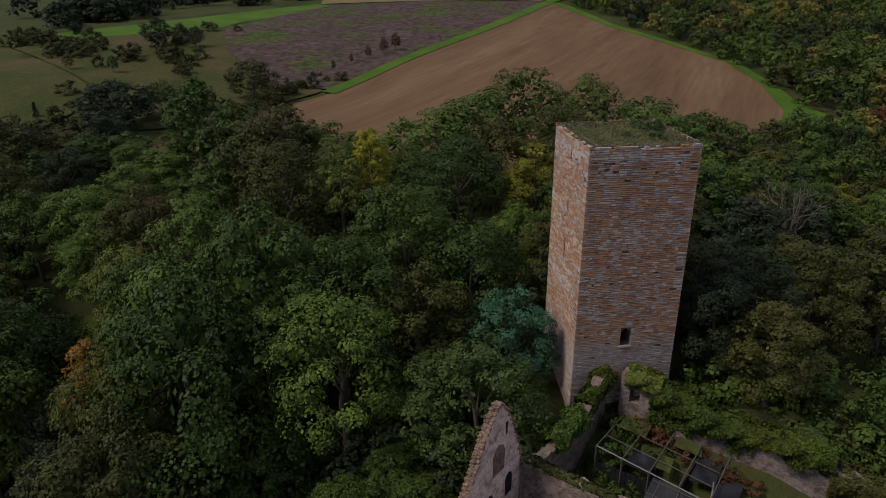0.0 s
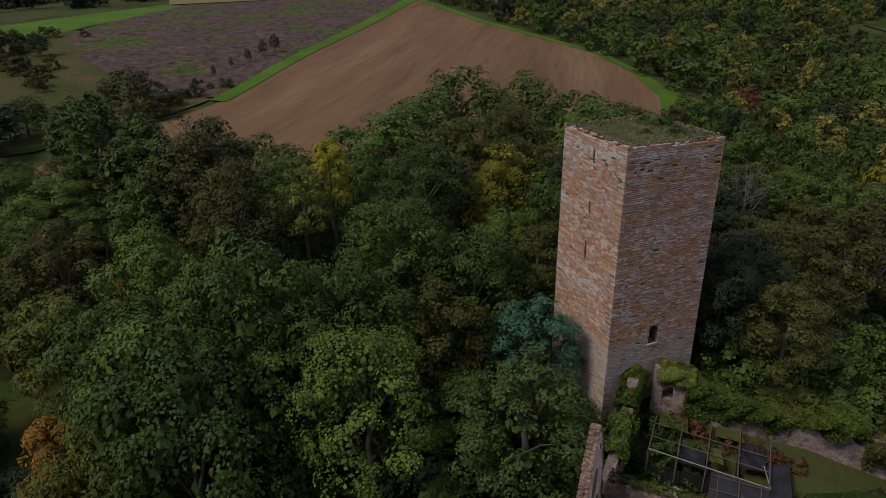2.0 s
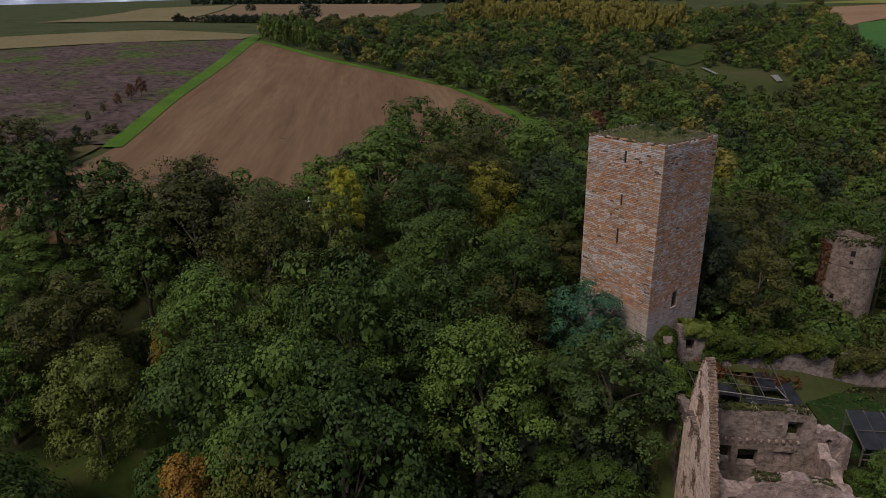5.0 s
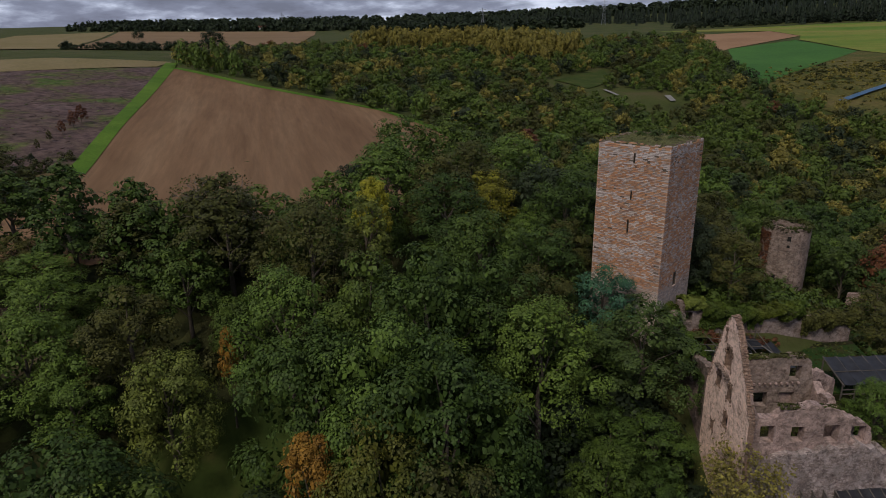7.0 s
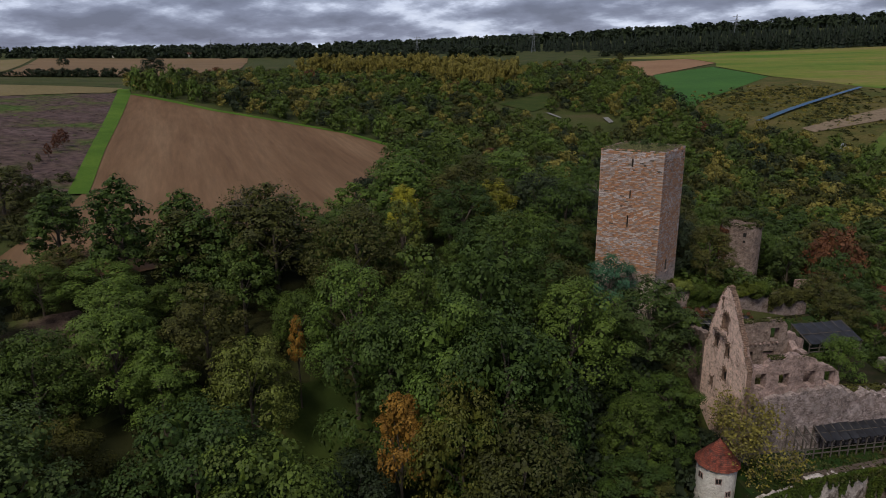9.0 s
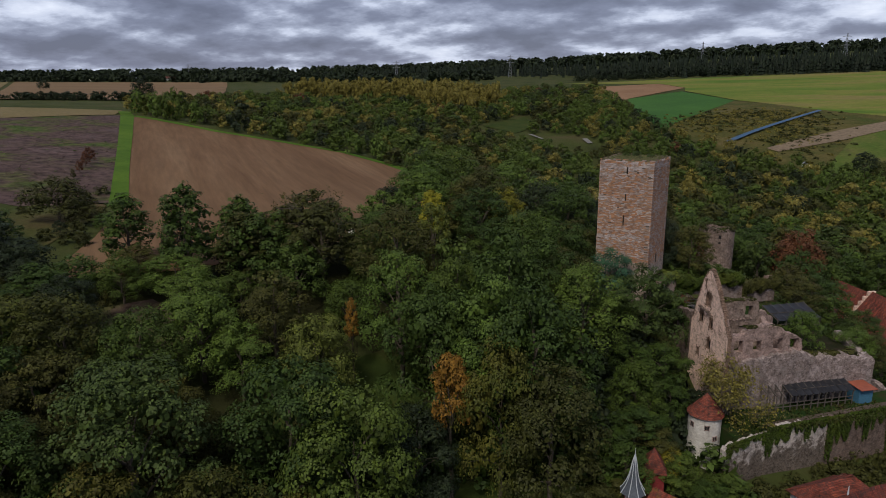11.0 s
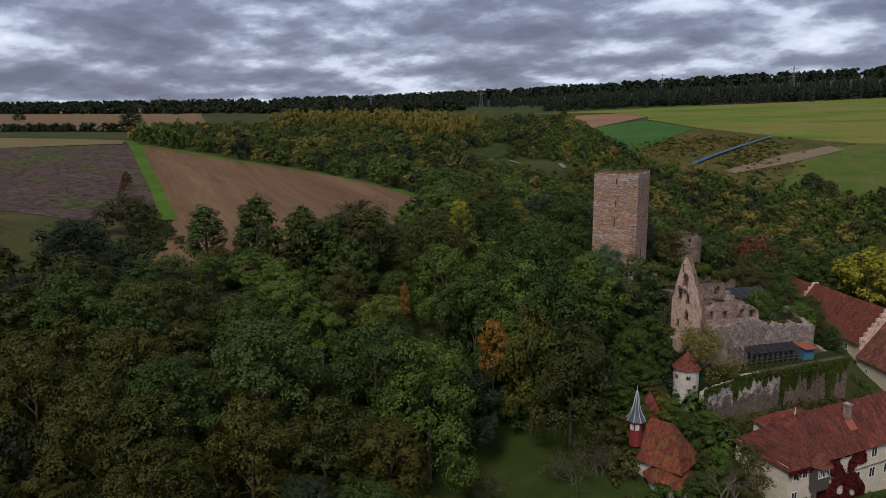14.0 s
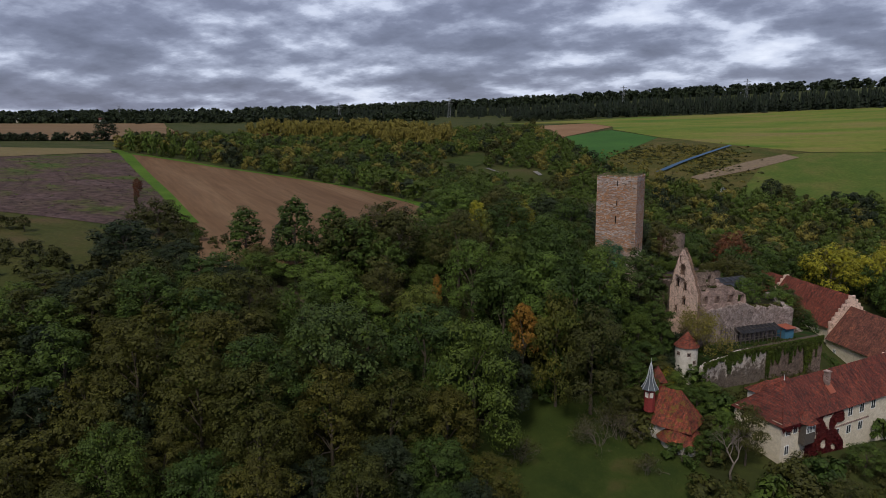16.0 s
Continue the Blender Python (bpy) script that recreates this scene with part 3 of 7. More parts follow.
# ---- the land ----
NEAR = [(-55, 20, 3), (-38, 24, -1), (-22, 40, -8), (-28, 3, -14), (-8, 28, -18), (-15, -18, -20), (-40, -30, -19), (-62, -33, -15),
        (-62, -8, -4), (-82, -34, -6), (-80, 2, 4), (-112, -26, 7), (-168, -16, 11.5), (-208, 12, 15.5), (-331, 90, 25), (-215, 118, 9),
        (-130, 70, 3), (-160, 262, -2), (-47, 68, -8), (-50, 160, -14), (-76, 258, -8), (-160, -100, 12), (-90, -110, -8), (-20, -140, -22),
        (0, -60, -24), (60, 60, -24), (50, 300, -4), (0, 420, 15), (-150, 330, 14), (-3, 45, -20.5), (6, 62, -21)]
FAR = [(-190, 430, 22), (110, 470, 22), (-475, 745, 46), (0, 800, 52), (400, 700, 55), (-700, 300, 28), (-1000, 700, 36), (-1600, 200, 46),
       (-1300, 1600, 78), (-300, 1500, 92), (900, 1500, 120), (-3000, 1000, 80), (0, -700, -10), (700, -300, -20), (-700, -500, 26), (-2000, 4000, 120), (2500, 3000, 140)]
KNOT = np.array(NEAR + FAR, float)


def kern(d2):
    return np.sqrt(d2 + 400.0)


def hill_weights():
    d2 = ((KNOT[:, None, :2] - KNOT[None, :, :2]) ** 2).sum(2)
    n = len(KNOT)
    a = np.ones((n + 1, n + 1))
    a[:n, :n], a[n, n] = kern(d2), 0
    return np.linalg.solve(a, np.append(KNOT[:, 2], 0))


HILLS = hill_weights()


def height(x, y):
    x, y = np.asarray(x, float), np.asarray(y, float)
    d2 = (x[..., None] - KNOT[:, 0]) ** 2 + (y[..., None] - KNOT[:, 1]) ** 2
    return kern(d2) @ HILLS[:-1] + HILLS[-1]


def z_at(x, y):
    return float(height(x, y))


def spaced(lo, hi, near_lo, near_hi, near_step, far_n):
    """Grid lines: close together in the middle, wider and wider outside."""
    mid = np.arange(near_lo, near_hi + 0.1, near_step)
    left = near_lo - (near_lo - lo) * (np.linspace(0, 1, far_n)[1:] ** 2.2)
    right = near_hi + (hi - near_hi) * (np.linspace(0, 1, far_n)[1:] ** 2.2)
    return np.concatenate([left[::-1], mid, right])


gx, gy = spaced(-4500, 4500, -360, 120, 5.0, 40), spaced(-2500, 4700, -170, 480, 5.0, 40)
GX, GY = np.meshgrid(gx, gy)
GZ = height(GX, GY)
rng0 = np.random.default_rng(3)
GZ += rng0.normal(0, 0.12, GZ.shape)
nx, ny = len(gx), len(gy)
idx = np.arange(nx * ny).reshape(ny, nx)
quads = np.stack([idx[:-1, :-1], idx[:-1, 1:], idx[1:, 1:], idx[1:, :-1]], -1).reshape(-1, 4)
ground = part("ground", mesh_np("ground", np.stack([GX, GY, GZ], -1).reshape(-1, 3), quads, M_GROUND, True), None, None)
tagged(ground, "rough grass and leaf litter over rolling hills", "ground", kind="structure")


def drape(name, poly, material, label, step=6.0, up=0.35, jitter=0.0):
    """A field: a polygon laid over the land."""
    poly = [(float(a), float(b)) for a, b in poly]
    fine = []
    for i in range(len(poly)):
        (ax, ay), (bx, by) = poly[i], poly[(i + 1) % len(poly)]
        n = max(1, int(math.hypot(bx - ax, by - ay) / step))
        fine += [(ax + (bx - ax) * k / n + random.uniform(-jitter, jitter), ay + (by - ay) * k / n + random.uniform(-jitter, jitter)) for k in range(n)]
    xs, ys = [p[0] for p in fine], [p[1] for p in fine]
    qx, qy = np.meshgrid(np.arange(min(xs) + step / 2, max(xs), step), np.arange(min(ys) + step / 2, max(ys), step))
    ok = inside_np(qx, qy, fine)
    vs, fs = fill(fine, (), list(zip(qx[ok], qy[ok])))
    x, y = np.array([v.x for v in vs]), np.array([v.y for v in vs])
    z = height(x, y) + up
    tri = np.array([f if len(f) == 3 else f[:3] for f in fs])
    a, b, c = (np.stack([x, y], -1)[tri[:, k]] for k in range(3))
    flip = ((b - a)[:, 0] * (c - a)[:, 1] - (b - a)[:, 1] * (c - a)[:, 0]) < 0
    tri[flip] = tri[flip][:, ::-1]
    return tagged(part(name, mesh_np(name, np.stack([x, y, z], -1), tri, material, True), None, None), label, name.replace("_", " "), kind="structure")


PLOUGH = [(-328, 91), (-275, 99), (-246, 112), (-220, 124), (-195, 122), (-168, 113), (-146, 97), (-118, 66), (-106, 25), (-108, 0), (-117, -28), (-131, -46), (-145, -30), (-169, -10), (-212, 18)]
HEATH = [(-332, 89), (-213, 16), (-172, -9), (-180, -28), (-225, -45), (-270, -52), (-338, -15), (-350, 30)]
drape("ploughed_field", PLOUGH, M_PLOUGH, "brown ploughed field with faint furrows")
drape("grass_strip", [(-362, 110), (-328, 92), (-212, 18.5), (-168, -9), (-170.5, -12.5), (-214, 15), (-333, 88), (-366, 106)], M_GREEN, "bright green grass strip along the ploughed field", 5, 0.5)
drape("grass_strip", [(-328, 90), (-275, 98), (-246, 111), (-220, 123), (-195, 121), (-168, 112), (-147, 97), (-140, 101), (-150, 126), (-178, 122), (-197, 126), (-221, 127), (-247, 116), (-276, 103), (-330, 95)], M_GREEN, "bright green grass verge round the ploughed field", 5, 0.45)
drape("heath", HEATH, M_HEATH, "fallow field of brown and purple scrub", 6, 0.4)
drape("green_field", [(-262, -130), (-296, -82), (-352, -22), (-338, -13), (-270, -54), (-252, -100)], M_GREEN, "bright green sown field", 6)
drape("stubble_field", [(-470, 85), (-375, 114), (-338, 88), (-352, 30), (-352, -20), (-440, -20)], M_TAN, "tan stubble field", 8)
drape("meadow", [(-252, -125), (-178, -71), (-160, -64), (-140, -72), (-157, -98), (-220, -145)], M_MEADOW, "green meadow between hedges", 6)
drape("rough_meadow", [(-270, -40), (-225, -36), (-182, -20), (-172, -12), (-162, -20), (-150, -34), (-142, -44), (-142, -58), (-158, -63), (-178, -70), (-252, -124), (-250, -100), (-275, -56)], M_MEADOW, "rough olive meadow below the heath", 6, 0.3)
drape("far_field", [(-1540, 570), (-1143, 793), (-700, 440), (-490, 264), (-560, 215), (-700, 172)], M_BROWN, "far brown field", 25, 1.0)
drape("far_field", [(-1400, 330), (-1540, 560), (-720, 175), (-760, 60)], M_TAN, "far stubble field", 25, 0.8)
drape("far_field", [(-555, 547), (-372, 446), (-396, 404), (-470, 419)], M_REDSOIL, "far brown field", 10, 0.6)
drape("crop_field", [(-205, 458), (-180, 530), (-123, 468), (-133, 318), (-155, 339)], M_DKGREEN, "dark green crop field", 8, 0.5)
drape("soil_field", [(-300, 545), (-223, 606), (-186, 563), (-205, 462), (-203, 430)], M_REDSOIL, "reddish bare field", 8, 0.5)
drape("hill_pasture", [(-330, 600), (-190, 690), (-4, 745), (500, 780), (560, 420), (60, 425), (-5, 415), (-62, 436), (-121, 470), (-178, 534), (-186, 566), (-223, 608)], M_HILL, "yellow-green pasture on the hill", 14, 0.4)
drape("valley_pasture", [(-44, 280), (-31, 390), (-5, 413), (60, 423), (300, 420), (200, 285), (-4, 276)], M_HILL2, "green pasture above the valley", 8, 0.4)
drape("bright_field", [(40, 428), (130, 432), (240, 470), (160, 480), (60, 450)], M_GREEN, "bright green field on the hill", 8, 0.8)
drape("bare_slope", [(-42, 372), (-60, 340), (-75, 312), (-68, 308), (-40, 345), (-12, 392), (-22, 402)], M_DIRT, "bare earth slope", 4, 0.7)
drape("valley_meadow", [(-240, 280), (-233, 325), (-212, 300), (-214, 276)], M_LAWN, "small green meadow among woods", 5, 0.5)
drape("lawn", [(-47, -19), (-55, -24), (-66, -33), (-63, -50), (-52, -60), (-34, -48), (-25, -32), (-33, -25)], M_LAWN, "mown lawn below the castle", 3, 0.25)
drape("clearing", [(-88, -43), (-76, -44), (-67, -36), (-69, -26), (-74, -18), (-80, -18), (-85, -27)], M_LAWN, "grassy clearing in the wood", 3, 0.25)
drape("clearing", [(-119, -48), (-108, -54), (-101, -46), (-104, -37), (-114, -38)], M_HEATH, "dry grass clearing in the wood", 3, 0.25)
drape("lane", [(-174, 287), (-171.5, 289), (-165.5, 283), (-167.5, 281)], M_ROAD, "pale gravel lane", 3, 0.9)
drape("lane", [(-206, 278), (-204.5, 279.5), (-194, 275), (-195, 273.5)], M_ROAD, "pale gravel lane", 3, 0.9)
drape("scrub_slope", [(-136, 316), (-125, 470), (-62, 438), (-4, 417), (-29, 392), (-42, 278), (-94, 298)], M_SLOPE, "slope of rough yellow and olive grass", 8, 0.3)
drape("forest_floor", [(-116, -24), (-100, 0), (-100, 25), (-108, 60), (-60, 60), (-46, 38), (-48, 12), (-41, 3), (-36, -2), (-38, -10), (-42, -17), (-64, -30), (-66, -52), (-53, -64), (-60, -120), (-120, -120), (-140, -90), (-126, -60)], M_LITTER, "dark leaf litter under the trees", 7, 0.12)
drape("vine_net", [(-97, 312), (-94, 311), (-59, 426), (-61.5, 427)], M_BLUE, "long blue net over a vine row", 4, 1.6)

# ---- trees ----


def unit(v):
    return v / np.maximum(np.linalg.norm(v, axis=-1, keepdims=True), 1e-9)


def leaf_quads(rng, pos, nrm, size):
    """A bent kite of leaves at every place."""
    n = len(pos)
    t = unit(np.cross(nrm, rng.normal(size=(n, 3))))
    s = np.cross(nrm, t)
    a = (size * rng.uniform(0.6, 1.35, n))[:, None]
    b = a * rng.uniform(0.5, 0.85, n)[:, None]
    fold = nrm * a * rng.uniform(-0.1, 0.35, n)[:, None]
    v = np.stack([pos - t * a, pos - s * b + fold, pos + t * a, pos + s * b + fold], 1).reshape(-1, 3)
    return v, np.arange(4 * n).reshape(n, 4)


def tube_np(path, radii, sides=6):
    """A tapered tube along a path of points."""
    path = np.asarray(path, float)
    d = unit(np.gradient(path, axis=0))
    ref = np.array([0.31, 0.17, 0.93]) if abs(d[0][2]) < 0.9 else np.array([1.0, 0.1, 0.0])
    u = unit(np.cross(d, ref))
    w = np.cross(d, u)
    ang = np.linspace(0, 2 * np.pi, sides, endpoint=False)
    v = (path[:, None] + np.asarray(radii)[:, None, None] * (np.cos(ang)[None, :, None] * u[:, None] + np.sin(ang)[None, :, None] * w[:, None])).reshape(-1, 3)
    i = np.arange(len(path) - 1)[:, None] * sides
    k = np.arange(sides)[None]
    f = np.stack([i + k, i + (k + 1) % sides, i + sides + (k + 1) % sides, i + sides + k], -1).reshape(-1, 4)
    return v, f


def joined(pieces):
    vs, fs, k = [], [], 0
    for v, f in pieces:
        vs.append(v)
        fs.append(np.asarray(f) + k)
        k += len(v)
    return np.concatenate(vs), fs


def sphere_np(sub):
    bm = bmesh.new()
    bmesh.ops.create_icosphere(bm, subdivisions=sub, radius=1.0)
    v = np.array([x.co[:] for x in bm.verts])
    f = np.array([[x.index for x in q.verts] for q in bm.faces])
    bm.free()
    return v, f


ICO = sphere_np(1)


def crown_lobes(rng, r, h, count, low, form):
    """Boughs of a crown that is r wide and reaches from low * h to h: x, y, z, radius of each."""
    lobes = []
    base, tall = low * h, h - low * h
    if form == "round":
        big = max(5, int(count / 2.5))
        p1, p2 = rng.uniform(0, 6.28, 2)
        mid = base + 0.40 * tall
        for k in range(big):
            z = 1 - 1.6 * (k + 0.3) / big
            a = k * 2.39996 + rng.uniform(-0.35, 0.35)
            ring = math.sqrt(max(0.0, 1 - z * z)) if z > 0 else math.sqrt(1 - 0.4 * z * z)
            swell = 1 + 0.13 * math.sin(2 * a + p1) + 0.10 * math.sin(3 * a + p2)
            s = r * rng.uniform(0.28, 0.44) * (1.0 if big > 12 else 1.15)
            out = ring * (r * swell - 0.7 * s) * rng.uniform(0.88, 1.06)
            up = z * ((0.60 * tall - 0.6 * s) * rng.uniform(0.86, 1.06) if z > 0 else 0.46 * tall)
            lobes.append((out * math.cos(a), out * math.sin(a), mid + up, s))
        return np.array(lobes)
    mid, half = base + 0.42 * tall, 0.58 * tall
    for k in range(count):
        t = (k + 0.5) / count
        z = 1 - 1.75 * t
        a = k * 2.39996 + rng.uniform(-0.4, 0.4)
        ring = (0.12 + 0.88 * t) * rng.uniform(0.62, 0.95)
        lobes.append((r * ring * math.cos(a), r * ring * math.sin(a), mid + half * z * 0.98, r * rng.uniform(0.13, 0.26)))
    return np.array(lobes)


def crown_np(rng, r, h, count, low, n, size, form="round", core=True, droop=0.35):
    """A crown: boughs, each a heap of tufts, each tuft a spray of leaves; larger leaves inside stop the light."""
    lobes = crown_lobes(rng, r, h, count, low, form)
    flat = np.array([1, 1, 0.76])
    up = np.array([0, 0, 1.0])
    axis = np.array([0, 0, low * h + 0.3 * (h - low * h)])
    per = int(np.clip(n / (len(lobes) * 15), 3, 15))
    area = lobes[:, 3] ** 2
    pick = rng.choice(len(lobes), len(lobes) * per, p=area / area.sum())
    outw = unit(lobes[:, :3] - axis)[pick]
    e = unit(rng.normal(size=(len(pick), 3)) * 0.8 + outw * 0.75 + up * 0.55)
    tuft = lobes[pick, :3] + e * flat * (lobes[pick, 3] * rng.uniform(0.8, 1.06, len(pick)))[:, None]
    wide = lobes[pick, 3] * np.clip(1.45 / math.sqrt(per), 0.34, 0.75) * rng.uniform(0.7, 1.25, len(pick))
    clear = np.ones(len(tuft), bool)
    for lx, ly, lz, lr in lobes:
        clear &= np.linalg.norm((tuft - np.array([lx, ly, lz])) / flat, axis=1) > 0.7 * lr
    tuft, e, wide = tuft[clear], e[clear], wide[clear]
    w2 = wide ** 2
    t = rng.choice(len(tuft), n, p=w2 / w2.sum())
    d = unit(rng.normal(size=(n, 3)) * 0.85 + e[t] * 0.7 + up * 0.35)
    pos = tuft[t] + d * np.array([1, 1, 0.72]) * (wide[t] * rng.uniform(0.6, 1.1, n))[:, None]
    nrm = unit(d * 0.7 + e[t] * 0.5 + rng.normal(size=d.shape) * 0.3 + up * droop)
    pieces = [leaf_quads(rng, pos, nrm, size)]
    if core:
        q = max(24, int(n * 0.2))
        k = rng.choice(len(lobes), q, p=area / area.sum())
        di = unit(rng.normal(size=(q, 3)) + up * 0.3)
        inner_p = lobes[k, :3] + di * flat * (lobes[k, 3] * rng.uniform(0.6, 0.84, q))[:, None]
        pieces.append(leaf_quads(rng, inner_p, unit(di + rng.normal(size=di.shape) * 0.3), size * 2.1))
    return joined(pieces), lobes


def trunk_np(rng, h, r0, lobes, limbs=7):
    top = h * 0.72
    path = [(0, 0, -1.5)]
    for k in range(1, 6):
        path.append((rng.normal(0, 0.12) * k / 3, rng.normal(0, 0.12) * k / 3, top * k / 5))
    pieces = [tube_np(path, np.linspace(r0 * 1.25, r0 * 0.3, 6), 7)]
    for lx, ly, lz, lr in lobes[rng.permutation(len(lobes))[:limbs]]:
        z0 = min(max(h * 0.22, lz - h * 0.25), top * 0.9)
        a, b = np.array([0, 0, z0]), np.array([lx, ly, lz])
        pieces.append(tube_np([a, a * 0.55 + b * 0.45 + np.array([0, 0, 0.4]), b], [r0 * 0.45, r0 * 0.28, r0 * 0.08], 5))
    return joined(pieces)


def tree_proto(seed, r, h, count, low, n, size, leaf, form="round", bark=M_BARK):
    """A tree with trunk and crown as meshes of their own, at the origin."""
    rng = np.random.default_rng(seed)
    (cv, cf), lobes = crown_np(rng, r, h, count, low, n, size, form)
    tv, tf = trunk_np(rng, h, 0.016 * h + 0.05, lobes)
    return (mesh_np("trunk", tv, tf, bark), mesh_np("crown", cv, cf, leaf), h, r)


def plant(proto, x, y, h, name="tree", label="broadleaf tree with full green crown", group="woodland trees", leaf=None, z=None, spin=None, wide=1.0, category="tree"):
    trunk, crown, ph, pr = proto
    s = h / ph
    zz = z_at(x, y) if z is None else z
    e = empty(name, pose(x, y, zz, 0, 0, random.uniform(0, 360) if spin is None else spin) @ Matrix.Diagonal((s * wide, s * wide, s, 1)), label, category, group)
    for nm, me in (("trunk", trunk), ("crown", crown)):
        ob = new(nm, me)
        ob.parent = e
        if leaf is not None and nm == "crown":
            ob.material_slots[0].link = "OBJECT"
            ob.material_slots[0].material = leaf
    return e


NEARP = [tree_proto(11 + k, 5.4, 12.5, 54, 0.16, 4300, 0.185, L_GREEN) for k in range(3)] + \
        [tree_proto(21 + k, 4.6, 14.0, 48, 0.22, 4000, 0.175, L_GREEN) for k in range(3)]
CLOSEP = [tree_proto(111 + k, 5.4, 13.0, 66, 0.10, 9400, 0.122, L_GREEN) for k in range(3)] + [tree_proto(121 + k, 4.6, 14.0, 56, 0.16, 8400, 0.116, L_GREEN) for k in range(3)]
DOMEP = [tree_proto(131 + k, 6.0, 19.0, 62, 0.34, 9000, 0.128, L_GREEN) for k in range(3)]
FARDOMEP = [tree_proto(141 + k, 6.0, 19.0, 56, 0.34, 4600, 0.19, L_GREEN) for k in range(2)]
SLIMP = [tree_proto(151 + k, 3.2, 20.0, 64, 0.50, 5200, 0.125, L_GREEN) for k in range(2)]
CONEP = tree_proto(41, 3.4, 14.0, 55, 0.0, 2400, 0.25, L_BLUE, "cone")
BUSHP = [tree_proto(51 + k, 2.4, 3.2, 20, -0.1, 700, 0.2, L_GREEN) for k in range(3)]
TALLP = [tree_proto(61 + k, 3.6, 15.0, 78, 0.12, 4200, 0.18, L_GREEN) for k in range(3)]


def array_proto(seed, r, h, count, low, n, size, form="round"):
    return crown_np(np.random.default_rng(seed), r, h, count, low, n, size, form)[0]


MIDA = [array_proto(31 + k, 4.9, 11.0, 30, 0.05, 1250, 0.32) for k in range(5)]
LOWA = [array_proto(71 + k, 4.9, 9.0, 22, 0.0, 620, 0.40) for k in range(5)]
TINYA = [array_proto(95 + k, 4.9, 8.0, 12, -0.1, 90, 1.3) for k in range(4)]
TUFTA = [array_proto(45 + k, 2.4, 2.8, 4, -0.2, 60, 0.4) for k in range(3)]
BUSHA = [array_proto(55 + k, 2.4, 2.8, 14, -0.2, 220, 0.21) for k in range(4)]

# trees that stand out, by place and height of the top
KNOWN = [(-104, -23, 19), (-96, -17, 20), (-83, -13, 20), (-75, -22.5, 15.5), (-70, -15, 16.5), (-67, -25, 12.5), (-60, -22, 14), (-54, -20, 12.5), (-60, -6, 15.5),
         (-53, -6, 13), (-89, -41, 8), (-123, -64, 17), (-86, -74, 9), (-64, -46, 7), (-102, -30, 10), (-49, -25, 5),
         (-95, -24, 15), (-61.5, -14, 18.5), (-65, -8, 14), (-67, 1, 18.5), (-103, 23, 25.5), (-98, 16, 23), (-63, 8, 16), (-80, 9, 20.5), (-88, 24, 22), (-110, -62, 10), (-98, -75, 7)]
EDGE = [(-103, -8, 18), (-100, 4, 19), (-101, 33, 23.5), (-105, 44, 20), (-110, 58, 16), (-90, 38, 21), (-78, 30, 19), (-94, 10, 22), (-120, 78, 12), (-132, 92, 11), (-70, 42, 14), (-84, 52, 15),
        (-112, -21, 13), (-106, -17, 15), (-63, 36, 12), (-66, 52, 9)]
